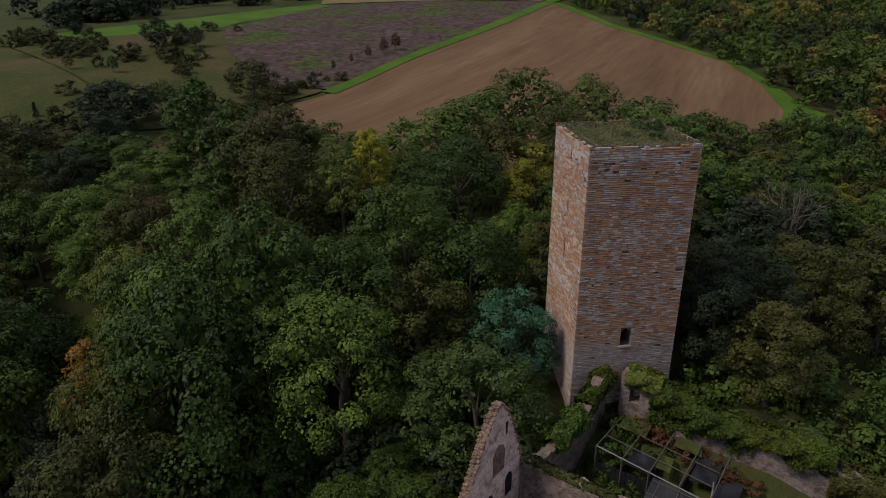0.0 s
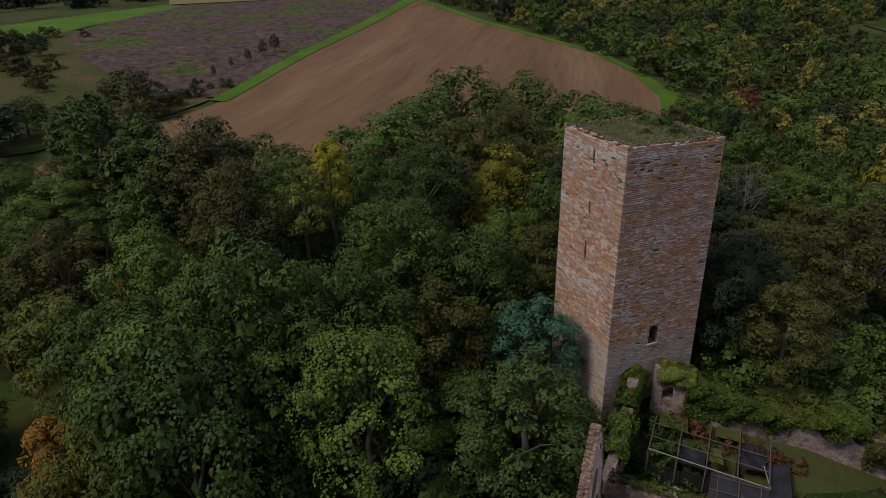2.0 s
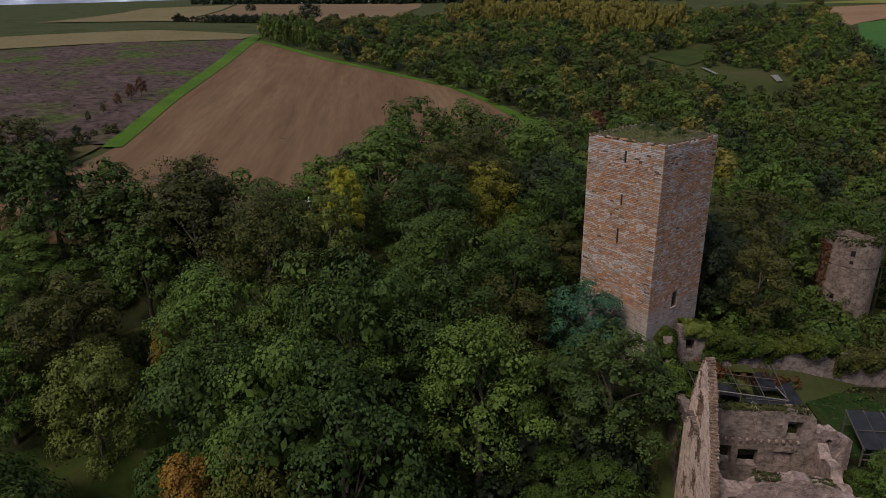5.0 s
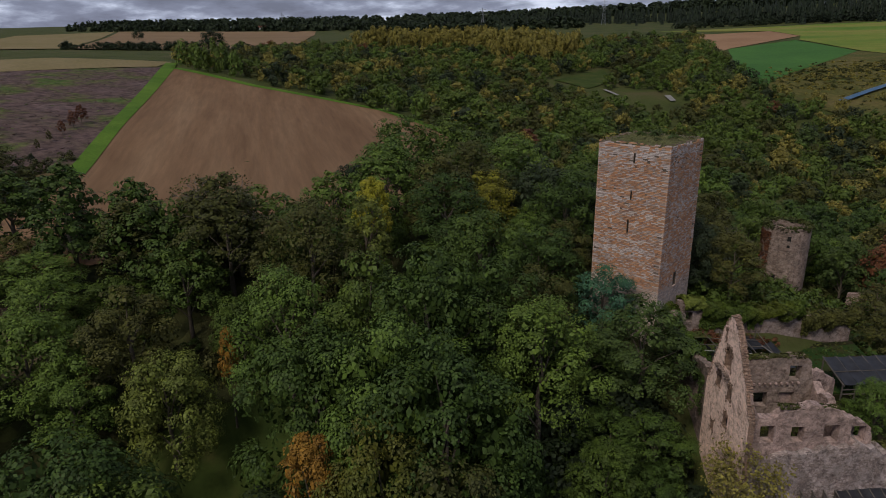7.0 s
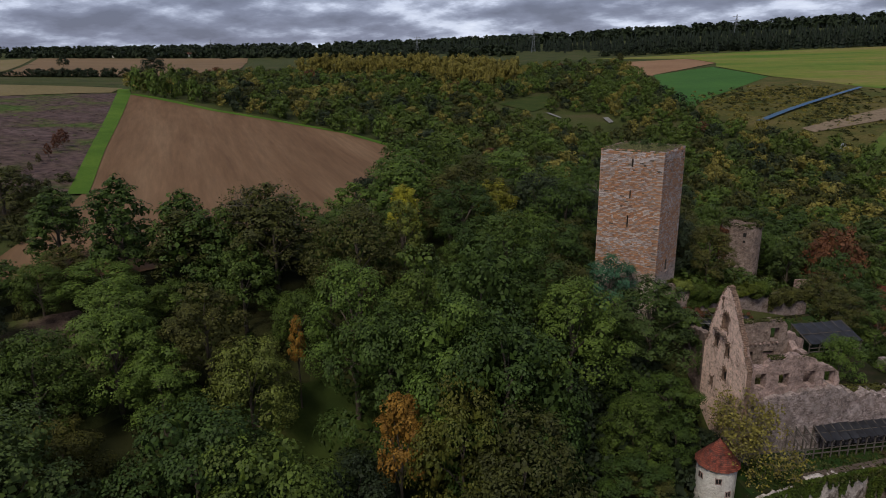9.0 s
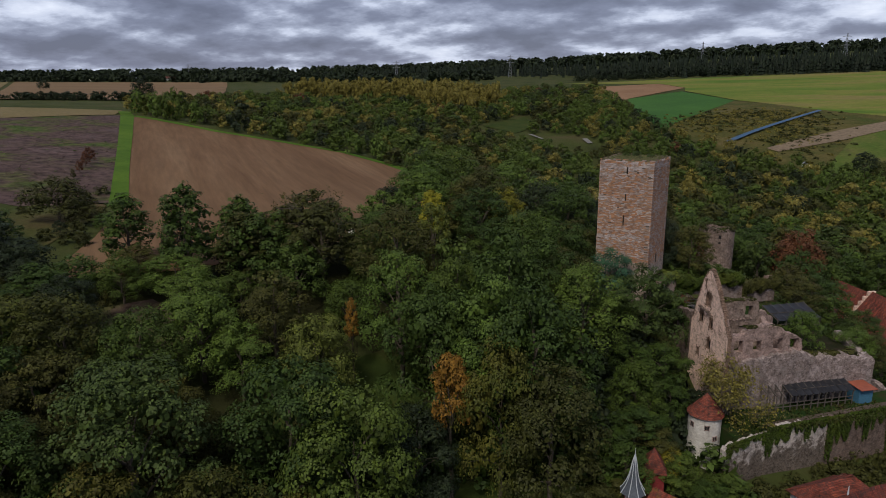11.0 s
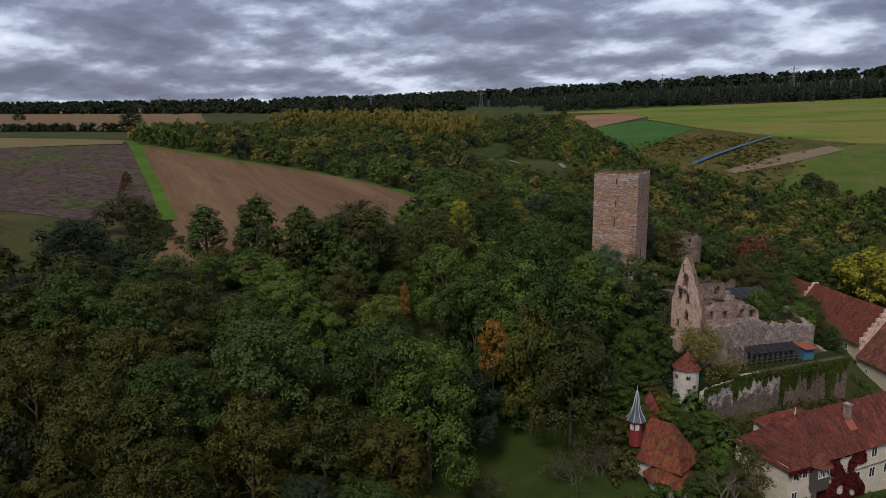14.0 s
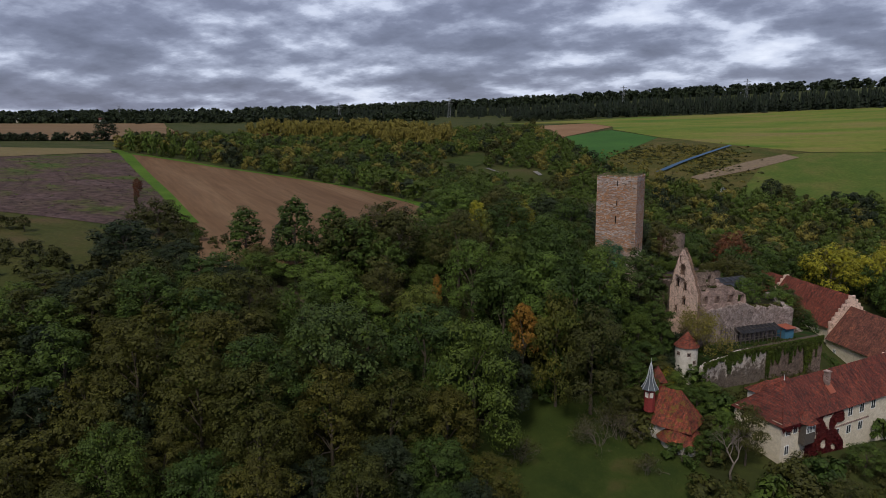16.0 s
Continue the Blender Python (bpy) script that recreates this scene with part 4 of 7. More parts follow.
SPECIAL = [(-55.0, 10.6, 11.8, CLOSEP[4], L_BLUE, "dense blue-green tree against the keep", 1.05), (-47.0, 5.6, 10.8, CLOSEP[3], L_GREYGREEN, "pale grey-green tree beside the ruined palace", 1.15),
           (-83.6, -1.9, 21.3, SLIMP[0], L_GOLD, "slim tree turning bright yellow", 0.85), (-80.6, -5.8, 19.7, SLIMP[1], L_WILLOW, "slim tree with yellow-green leaves", 0.95), (-60.6, -31.0, 6.2, SLIMP[0], L_ORANGE, "tree in orange autumn leaf", 0.80),
           (-55.4, -26.8, 7.0, CLOSEP[2], L_AUTUMN, "green tree with tips turning orange", 0.62),
           (-81.2, -26.6, 8.6, SLIMP[1], L_ORANGE, "slim tree with leaves turning orange", 0.55), (-81.5, -34, 8.2, CLOSEP[1], L_WILLOW, "round light green willow", 0.85),
           (-126, -34, 21, TALLP[0], L_GREEN, "tall thin-crowned tree at the field edge", 1.35), (-115, -30, 23.5, TALLP[1], L_GREEN, "tall thin-crowned tree at the field edge", 1.15), (-106, -25, 18.5, TALLP[0], L_OLIVE, "tall thin-crowned tree at the field edge", 1.45), (-120.5, -28, 18, TALLP[2], L_DARK, "tall dark ivy-clad tree at the field edge", 1.2),
           (-109, -23.5, 21, TALLP[1], L_GREEN, "tall thin-crowned tree at the field edge", 1.2), (-102, -15, 21.5, TALLP[2], L_OLIVE, "tall thin-crowned tree at the field edge", 1.3),
           (-162, -28, 21, NEARP[2], L_OLIVE, "round brownish tree by the heath", 1.45), (-143, -52, 20, NEARP[0], L_DARK, "broad dark oak at the meadow's edge", 1.6), (-151, -46, 18.5, NEARP[1], L_GREEN, "broad green oak at the meadow's edge", 1.5), (-156, -24, 15.5, NEARP[0], L_OLIVE, "low round tree by the plough", 1.3), (-149, -26, 14.5, NEARP[5], L_GREEN, "low round tree by the plough", 1.3), (-168, -20, 15, NEARP[1], L_OLIVE, "low round tree by the strip", 1.2), (-152, -33, 14, NEARP[3], L_DARK, "low dark tree by the plough", 1.3), (-228, -66, 27, NEARP[0], L_DARK, "dark spreading oak by the meadow", 1.1), (-226, -54, 24, NEARP[1], L_DARK, "dark round oak by the hedge", 1.0),
           (-129, -50, 16.5, NEARP[0], L_DARK, "dark spreading tree at the wood's edge", 1.15), (-184, -49, 18.5, NEARP[3], L_OLIVE, "brownish tree on the heath's edge", 1.0), (-195, -81, 20, NEARP[4], L_OLIVE, "small orchard tree in the meadow", 0.9), (-190, -68, 20, NEARP[5], L_GREEN, "small orchard tree in the meadow", 0.9),
           (-217, 9, 22, NEARP[5], L_RUST, "small tree with dark red leaves by the strip", 0.8), (-212, 5, 21, NEARP[4], L_RUST, "small tree with dark red leaves by the strip", 0.7), (-206, 0, 19.5, NEARP[5], L_RUST, "small tree with dark red leaves by the strip", 0.7),
           (-200, -5, 18, NEARP[3], L_OLIVE, "small roadside tree by the strip", 0.6), (-193, -10, 17, NEARP[3], L_OLIVE, "small roadside tree by the strip", 0.6), (-181, -15, 15.5, NEARP[4], L_DARK, "small dark tree by the strip", 0.7),
           (-153, -73, 14.5, CONEP, L_DARK, "young dark conifer in the meadow", 1.0), (-143, -64, 13, CONEP, L_DARK, "young dark conifer in the meadow", 1.0), (-141, -58, 13.5, NEARP[5], L_DARK, "dark young tree in the meadow", 0.8),
           (-32.5, 75, 5.5, NEARP[1], L_RUST, "copper beech with rust-red crown", 0.72), (-4, 95, -0.5, NEARP[2], L_GOLD, "broad yellow-green tree behind the gate range", 1.1), (10, 103, -1, NEARP[0], L_GOLD, "broad yellow-green tree behind the gate range", 0.9),
           (-40.5, 74, 3, NEARP[3], L_GREYGREEN, "pale green tree beside the broken tower", 0.9), (-26, 272, 6, NEARP[0], L_DARK, "dark tree on the pasture's edge", 1.0), (-18, 268, 3, NEARP[1], L_OLIVE, "brownish tree on the pasture's edge", 1.0),
           (-540, 231, 44, NEARP[0], L_DARK, "large lone oak among far fields", 1.3), (-1020, 380, 48, NEARP[1], L_DARK, "large lone oak among far fields", 1.2), (-258, 518, 42, TALLP[0], L_OLIVE, "tall thin poplar by the fields", 1.3), (-490, 455, 44, NEARP[2], L_DARK, "lone tree among far fields", 1.0)]
BROAD = [(-81, -62.5, 12, 8.2, L_GREYGREEN), (-72.5, -47.5, 8.6, 8.2, L_GREEN), (-63.5, -35, -1.2, 6.2, L_DARK), (-84.8, -78, 6.8, 6.2, L_BRONZE), (-89, -82.5, 9.1, 5.8, L_BRONZE), (-70.6, -62, 1.5, 6.2, L_BRONZE),
         (-95.3, -73.5, 11.8, 5.8, L_BRONZE), (-101, -83, 12, 5.8, L_BRONZE), (-115, -69.5, 15.5, 6.4, L_GREEN), (-109, -62, 13.9, 5.6, L_AUTUMN), (-103, -57.5, 14.1, 6.0, L_BRONZE), (-96, -51.5, 11, 5.6, L_GREEN),
         (-95, -43, 12, 5.8, L_BRIGHT), (-76, -70, 4.5, 5.6, L_BRONZE), (-78, -83, 3, 5.6, L_BRONZE), (-64, -56, -1.5, 5.2, L_BRONZE), (-63, -14, 11, 6.4, L_BRIGHT)]
planted = []
for k, (x, y, top, r, leaf) in enumerate(BROAD):
    hgt = top - z_at(x, y)
    proto = CLOSEP[k % 3]
    plant(proto, x, y, hgt, label="broad domed tree of the castle wood", leaf=leaf, wide=r / proto[3] * proto[2] / hgt, group="broad trees of the castle wood")
    planted.append((x, y, r * 0.72))
for x, y, top in KNOWN + EDGE:
    hgt = max(7.0, top - z_at(x, y))
    close = x > -92 and y < 25
    proto = random.choice((DOMEP if hgt > 15 and not (x > -72 and y < -8) else CLOSEP) if close else (FARDOMEP if hgt > 14 else NEARP))
    plant(proto, x, y, hgt, leaf=L_DARK if (x > -80 and y > 26) else random.choice((L_GREEN, L_GREEN, L_GREEN, L_BRIGHT, L_BRIGHT, L_OLIVE)), wide=min(1.3, max(0.8, (19.0 if proto[2] > 18 else 13.5) / hgt)))
    planted.append((x, y, 3.8))
for x, y, top, proto, leaf, label, wide in SPECIAL:
    plant(proto, x, y, max(3.0, top - z_at(x, y)), label=label, leaf=leaf, wide=wide, group="")
    planted.append((x, y, 3.2))

WOOD = [(-118, -24), (-106, 0), (-102, 25), (-114, 66), (-140, 97), (-150, 128), (-178, 124), (-221, 129), (-247, 118), (-330, 98), (-375, 117), (-480, 262), (-400, 400),
        (-262, 525), (-205, 425), (-155, 337), (-133, 312), (-94, 302), (-46, 276), (0, 272), (50, 278), (60, 90), (40, 60), (20, 66), (8, 92), (-14, 96), (-26, 78), (-30, 52), (-36, 44),
        (-46, 38), (-47, 29), (-63, 29), (-63, 10), (-48, 8), (-43, 3), (-40, -8), (-42, -17), (-50, -18), (-66, -30), (-67, -52), (-52, -62), (-60, -120), (-120, -120),
        (-150, -92), (-138, -72), (-128, -58), (-124, -50)]
OPEN = [[(-88, -43), (-76, -44), (-67, -36), (-69, -26), (-74, -18), (-80, -18), (-85, -27)], [(-119, -48), (-108, -54), (-101, -46), (-104, -37), (-114, -38)],
        [(-246, 270), (-238, 330), (-208, 304), (-208, 262), (-228, 262)], [(-58, 36), (-34, 40), (-34, 70), (-44, 78), (-56, 76)], [(-212, 272), (-180, 256), (-156, 268), (-158, 284), (-176, 296), (-203, 286)]]
rng1 = np.random.default_rng(8)
spots = []
cells = {}


def free(x, y, r):
    i, j = int(x // 12), int(y // 12)
    for a in (i - 1, i, i + 1):
        for b in (j - 1, j, j + 1):
            for (px, py, pr) in cells.get((a, b), ()):
                if (px - x) ** 2 + (py - y) ** 2 < (r + pr) ** 2:
                    return False
    return True


def claim(x, y, r):
    cells.setdefault((int(x // 12), int(y // 12)), []).append((x, y, r))


for p in planted:
    claim(*p)
for x, y in zip(rng1.uniform(-480, 160, 70000), rng1.uniform(-125, 525, 70000)):
    if not inside((x, y), WOOD) or any(inside((x, y), o) for o in OPEN):
        continue
    r = rng1.uniform(2.3, 3.5) if x > -140 and y < 110 else rng1.uniform(2.9, 4.6)
    if free(x, y, r):
        claim(x, y, r)
        spots.append((x, y, r))

spots.sort(key=lambda s: min(math.hypot(s[0] - a, s[1] - b) for a, b in ((-20, 0), (-20, -50), (-30, -100), (-60, -20))))
MIDTREES, FARTREES = [], []
for k, (x, y, r) in enumerate(spots):
    hgt = r * rng1.uniform(3.1, 4.1) * (1.1 if y < 110 else 0.85)
    if -70 < x < -40 and -60 < y < -10:
        hgt *= 0.75
    if -250 < x < -140 and 220 < y < 275:
        r *= 0.8
    if y > 110:
        hgt = r * rng1.uniform(1.9, 2.7)
    if x < -95 and y < -20:
        hgt = min(hgt, max(5.0, 13.5 - z_at(x, y)))
    pick = rng1.random()
    leaf = L_GREEN if pick < 0.52 else L_OLIVE if pick < 0.68 else L_DARK if pick < 0.73 else L_BRIGHT if pick < 0.95 else L_YELLOW if pick < (0.955 if y < 60 else 0.965) else L_AUTUMN
    if y > 110:
        leaf = L_GREEN if pick < 0.42 else L_OLIVE if pick < 0.60 else L_DARK if pick < 0.67 else L_BRIGHT if pick < 0.79 else L_POPLAR if pick < 0.93 else L_GREYGREEN if pick < 0.995 else L_RUST
    if -140 < x < -55 and y < -48:
        leaf = L_BRONZE if pick < 0.42 else L_DARK if pick < 0.58 else L_OLIVE if pick < 0.72 else L_GREEN
    if -78 < x < -30 and 24 < y < 62:
        leaf = L_DARK if pick < 0.3 else L_OLIVE
    if k < 215:
        proto = (CLOSEP if k < 75 else NEARP)[int(rng1.integers(6))]
        plant(proto, x, y, hgt, leaf=leaf, wide=r * 1.5 / proto[3] * proto[2] / hgt)
    elif (x + 60) ** 2 + y ** 2 < 160 ** 2:
        MIDTREES.append((x, y, hgt, r * 1.5, leaf))
    else:
        FARTREES.append((x, y, hgt, r * 1.5, leaf))


def wood_mesh(name, trees, protos, leaf, label, sink=0.5, category="woodland"):
    """Many crowns joined: rows of x, y, height, radius."""
    rng = np.random.default_rng(len(trees))
    pieces_q, pieces_t, k = [], [], 0
    vs = []
    xy = np.array([t[:2] for t in trees])
    ground_z = height(xy[:, 0], xy[:, 1])
    for (x, y, h, r), gz in zip(trees, ground_z):
        v, fs = protos[int(rng.integers(len(protos)))]
        s = h / v[:, 2].max()
        w = r / np.abs(v[:, :2]).max()
        a = rng.uniform(0, 6.28)
        c, sn = math.cos(a) * w, math.sin(a) * w
        vs.append(np.stack([v[:, 0] * c - v[:, 1] * sn + x, v[:, 0] * sn + v[:, 1] * c + y, v[:, 2] * s + gz - sink], -1))
        for f in fs:
            (pieces_q if f.shape[1] == 4 else pieces_t).append(f + k)
        k += len(v)
    groups = [np.concatenate(g) for g in (pieces_q, pieces_t) if g]
    return tagged(part(name, mesh_np(name, np.concatenate(vs), groups, leaf), None, None), label, category, kind="stuff")


# undergrowth between the trees and round the castle
ux, uy = rng1.uniform(-135, 30, 5200), rng1.uniform(-120, 110, 5200)
um = inside_np(ux, uy, WOOD)
for o in OPEN:
    um &= ~inside_np(ux, uy, o)
under = list(zip(ux[um], uy[um], rng1.uniform(1.5, 4.5, um.sum()), rng1.uniform(1.6, 2.8, um.sum())))[:620]
wood_mesh("undergrowth", under[::2], BUSHA, L_GREEN, "green undergrowth in the wood", 0.3, "undergrowth")
wood_mesh("undergrowth", under[1::2], BUSHA, L_OLIVE, "olive undergrowth in the wood", 0.3, "undergrowth")

# ---- the castle ----
TWX, TWY, TWS, TW0, TW1 = -59.4, 15.2, 9.42, 1.0, 26.6   # keep: corner, side, foot, top


def keep_face(face):
    """Pose of one face: local x along it, local y outwards, z up."""
    c = pose(TWX + TWS / 2, TWY + TWS / 2, 0, 0, 0, 90 * face)
    return c @ pose(-TWS / 2, -TWS / 2, 0)


keep = empty("keep", pose(TWX + TWS / 2, TWY + TWS / 2, TW0), "tall square sandstone keep with grass on its broken top", "tower")
keep_inv = keep.matrix_world.inverted()
DOOR, SLITS = (4.25, 5.2, 8.0, 9.75), ((4.55, 4.78, 15.2, 16.9), (4.7, 4.9, 19.6, 20.6), (4.75, 5.0, 24.2, 25.3))
for face in range(4):
    holes = []
    if face == 0:
        holes = [[(a, c), (b, c), (b, d), (a, d)] for a, b, c, d in SLITS]
    if face == 1:
        a, b, c, d = DOOR
        holes = [[(a, c), (b, c), (b, d - 0.4), ((a + b) / 2, d), (a, d - 0.4)]]
    w = slab([(0.02, TW0 - 4), (TWS - 0.02, TW0 - 4), (TWS - 0.02, TW1 - 0.4), (0.02, TW1 - 0.4)], holes, 1.5, keep_inv @ keep_face(face) @ pose(0, 0.06, 0))
    part("wall", w, M_CORE, keep)
inner = bmesh.new()
# black core stands for the shade behind slits and door
box(inner, -TWS / 2 + 1.4, TWS / 2 - 1.4, -TWS / 2 + 1.4, TWS / 2 - 1.4, 0.2, TW1 - TW0 - 0.55)
part("fill", inner, M_OPENING_SHADE, keep)


def stone_box(rng, x0, x1, z0, z1, out):
    """A block with chamfered front: 8 vertices, 5 faces."""
    c = 0.016
    j = rng.uniform(-0.006, 0.006, 8)
    v = np.array([(x0, 0.14, z0), (x1, 0.14, z0), (x1, 0.14, z1), (x0, 0.14, z1),
                  (x0, -out, z0 + c + j[1]), (x1, -out, z0 + c + j[3]), (x1, -out, z1 - c + j[5]), (x0, -out, z1 - c + j[7])])
    return v


STONE_F = np.array([(4, 5, 6, 7), (0, 1, 5, 4), (1, 2, 6, 5), (2, 3, 7, 6), (3, 0, 4, 7)])
SINGLES = []   # the 300 blocks of the upper courses towards the path
rng2 = np.random.default_rng(17)
for face in range(4):
    m = np.array(keep_inv @ keep_face(face))
    vs, fs, k = [], [], 0
    z = TW0 - 3.0
    odd = 0
    while z < TW1 - 0.05:
        hgt = min(rng2.uniform(0.14, 0.23), TW1 - z + 0.08)
        x = 0.0
        odd ^= 1
        while x < TWS - 0.05:
            first, lastq = x == 0.0, False
            wid = (0.8 if odd else 0.42) if first else rng2.uniform(0.22, 0.68)
            if TWS - (x + wid) < (0.42 if odd else 0.8) + 0.2:
                wid = TWS - x if TWS - x < 0.85 else TWS - x - (0.42 if odd else 0.8)
                lastq = wid == TWS - x
            x1 = x + wid
            quoin = first or x1 > TWS - 0.01
            out = (rng2.uniform(0.0, 0.03) if quoin else 0.0) + rng2.uniform(0.0, 0.026)
            skip = z > TW1 - 0.45 and rng2.random() < 0.4
            skip |= rng2.random() < (0.008 if z < TW1 - 3 else 0.03)
            spans = [(x, x1)]
            for a, b, c, d in (SLITS if face == 0 else (DOOR,) if face == 1 else ()):
                if z < d and z + hgt > c:
                    spans = [s for p, q in spans for s in ((p, min(q, a)), (max(p, b), q)) if s[1] - s[0] > 0.05]
            for xa, xb in [] if skip else spans:
                v = stone_box(rng2, xa + 0.006 - (0.03 if xa == 0.0 else 0), xb - 0.006 + (0.03 if xb > TWS - 0.01 else 0), z + 0.011, z + hgt - 0.011, out)
                if face == 1 and z > TW1 - 7.6 and len(SINGLES) < 300:
                    SINGLES.append((v, m))
                else:
                    vs.append(v @ m[:3, :3].T + m[:3, 3])
                    fs.append(STONE_F + k)
                    k += 8
            x = x1
        z += hgt
    tagged(part("stonework", mesh_np("stonework", np.concatenate(vs), np.concatenate(fs), M_TOWER, False), None, keep), kind="stuff")
sill = bmesh.new()
box(sill, DOOR[0] - 0.15, DOOR[1] + 0.15, -0.12, 0.2, DOOR[2] - 0.22, DOOR[2] - 0.02, keep_inv @ keep_face(1), 0.02)
part("sill", sill, M_TOWER, keep)
# rubble crest
rng3 = np.random.default_rng(5)
cv, cf, k = [], [], 0
for face in range(4):
    m = np.array(keep_inv @ keep_face(face))
    for x in np.arange(0.1, TWS, 0.28):
        for row in range(3):
            if rng3.random() < 0.6:
                s = rng3.uniform(0.07, 0.19)
                p = ICO[0] * np.array([s, s, s * 0.65]) * rng3.uniform(0.8, 1.2, (12 if len(ICO[0]) == 12 else len(ICO[0]), 1)) + np.array([x + rng3.normal(0, 0.1), 0.15 + row * 0.35, TW1 + rng3.uniform(-0.25, 0.12) - 0.05 * row])
                cv.append(p @ m[:3, :3].T + m[:3, 3])
                cf.append(ICO[1] + k)
                k += len(p)
tagged(part("crest_rubble", mesh_np("crest_rubble", np.concatenate(cv), np.concatenate(cf), M_STUB, False), None, keep), kind="stuff")


def tufts(name, rng, pts, size, leaf, label, category="grass", kind="stuff", up=0.6):
    """Grass and low weeds, as small blades at the given places."""
    pts = np.asarray(pts, float)
    nrm = unit(rng.normal(size=pts.shape) * np.array([1, 1, 0.5]) + np.array([0, 0, up]))
    v, f = leaf_quads(rng, pts, nrm, size)
    return tagged(part(name, mesh_np(name, v, f, leaf), None, None), label, category, kind=kind)


top_bm = bmesh.new()
g = bmesh.ops.create_grid(top_bm, x_segments=14, y_segments=14, size=TWS / 2 - 0.25)["verts"]
for v in g:
    v.co.z = TW1 - TW0 - 0.35 + 0.35 * noise.noise(v.co * 0.45) + 0.12 * noise.noise(v.co * 1.6)
part("turf", top_bm, M_TURF, keep, "rough turf on the broken top")
n = 11000
px = np.stack([rng3.uniform(TWX + 0.15, TWX + TWS - 0.15, n), rng3.uniform(TWY + 0.15, TWY + TWS - 0.15, n), np.full(n, TW1 - 0.2) + rng3.uniform(-0.1, 0.3, n)], -1)
tufts("grass_tufts", rng3, px, 0.06, L_TURF, "rough grass on top of the keep")
for x, y, s in ((2.2, 6.8, 0.9), (3.8, 7.6, 1.2), (5.6, 4.6, 0.6), (6.6, 6.9, 0.9), (1.2, 3.0, 0.5)):
    plant(BUSHP[0], TWX + x, TWY + y, s, "shrub", "small wild shrub on the keep's top", "", L_GREYGREEN, TW1 - 0.4, category="shrub")

# ---- the ruined palace: local x along its front, y to the back ----
PAL = pose(-34.7, 2.4, 0, 0, 0, 45)
rng4 = random.Random(4)


def ragged(pts, step=0.45, amp=0.22):
    """A broken wall top through the given points."""
    out = []
    for (a, b), (c, d) in zip(pts, pts[1:]):
        n = max(1, int(abs(c - a) / step))
        for k in range(n):
            t = k / n
            out.append((a + (c - a) * t, b + (d - b) * t + rng4.uniform(-amp, amp)))
    out.append(pts[-1])
    return out


def hole(x0, x1, z0, z1, arch=False):
    if arch:
        m = (x0 + x1) / 2
        r = (x1 - x0) / 2
        return [(x0, z0), (x1, z0), (x1, z1 - r), (m + 0.7 * r, z1 - 0.3 * r), (m, z1), (m - 0.7 * r, z1 - 0.3 * r), (x0, z1 - r)]
    return [(x0, z0), (x1 + rng4.uniform(-0.06, 0.06), z0), (x1, z1), (x0 + rng4.uniform(-0.06, 0.06), z1)]


def wall(thing, name, a, b, z0, tops, holes, thick, material, label="", extra_n=40, amp=0.22, rough=0.06):
    """A standing wall from a to b in the palace's plan; thick to the left of a-b."""
    d = math.hypot(b[0] - a[0], b[1] - a[1])
    m = PAL @ pose(a[0], a[1], 0, 0, 0, math.degrees(math.atan2(b[1] - a[1], b[0] - a[0])))
    outline = [(0, z0), (d, z0)] + ragged(tops, 0.4, amp)[::-1]
    zs = [p[1] for p in tops]
    extra = []
    for _ in range(extra_n):
        p = (rng4.uniform(0.3, d - 0.3), rng4.uniform(z0 + 0.3, max(zs)))
        if inside(p, outline) and inside((p[0], p[1] + 0.3), outline) and not any(inside(p, h) for h in holes):
            extra.append(p)
    return part(name, slab(outline, holes, thick, thing.matrix_world.inverted() @ m, extra, rough, rng4), material, thing, label)


palace = empty("ruined_palace", pose(-34.7, 2.4, -8, 0, 0, 45), "roofless stone palace ruin with a tall pointed gable", "ruin")
GABLE_TOP = [(0, 3.2), (0.5, 3.8), (0.75, 5.0), (1.05, 6.2), (1.4, 7.3), (2.0, 8.9), (2.45, 10.2), (3.1, 11.3), (3.7, 12.1), (4.1, 12.2), (4.8, 11.6), (5.8, 10.3), (6.75, 8.5), (7.4, 7.5), (8.0, 6.7), (8.4, 5.6), (8.9, 4.5), (9.6, 3.3)]
GABLE_HOLES = [hole(2.98, 3.26, 9.2, 10.3), hole(3.3, 4.8, 6.3, 8.8, True), hole(2.15, 3.1, 3.4, 5.4, True), hole(4.7, 5.6, 3.1, 5.0, True), hole(4.5, 5.5, -0.2, 1.8, True), hole(2.1, 2.8, -2.2, -0.9)]


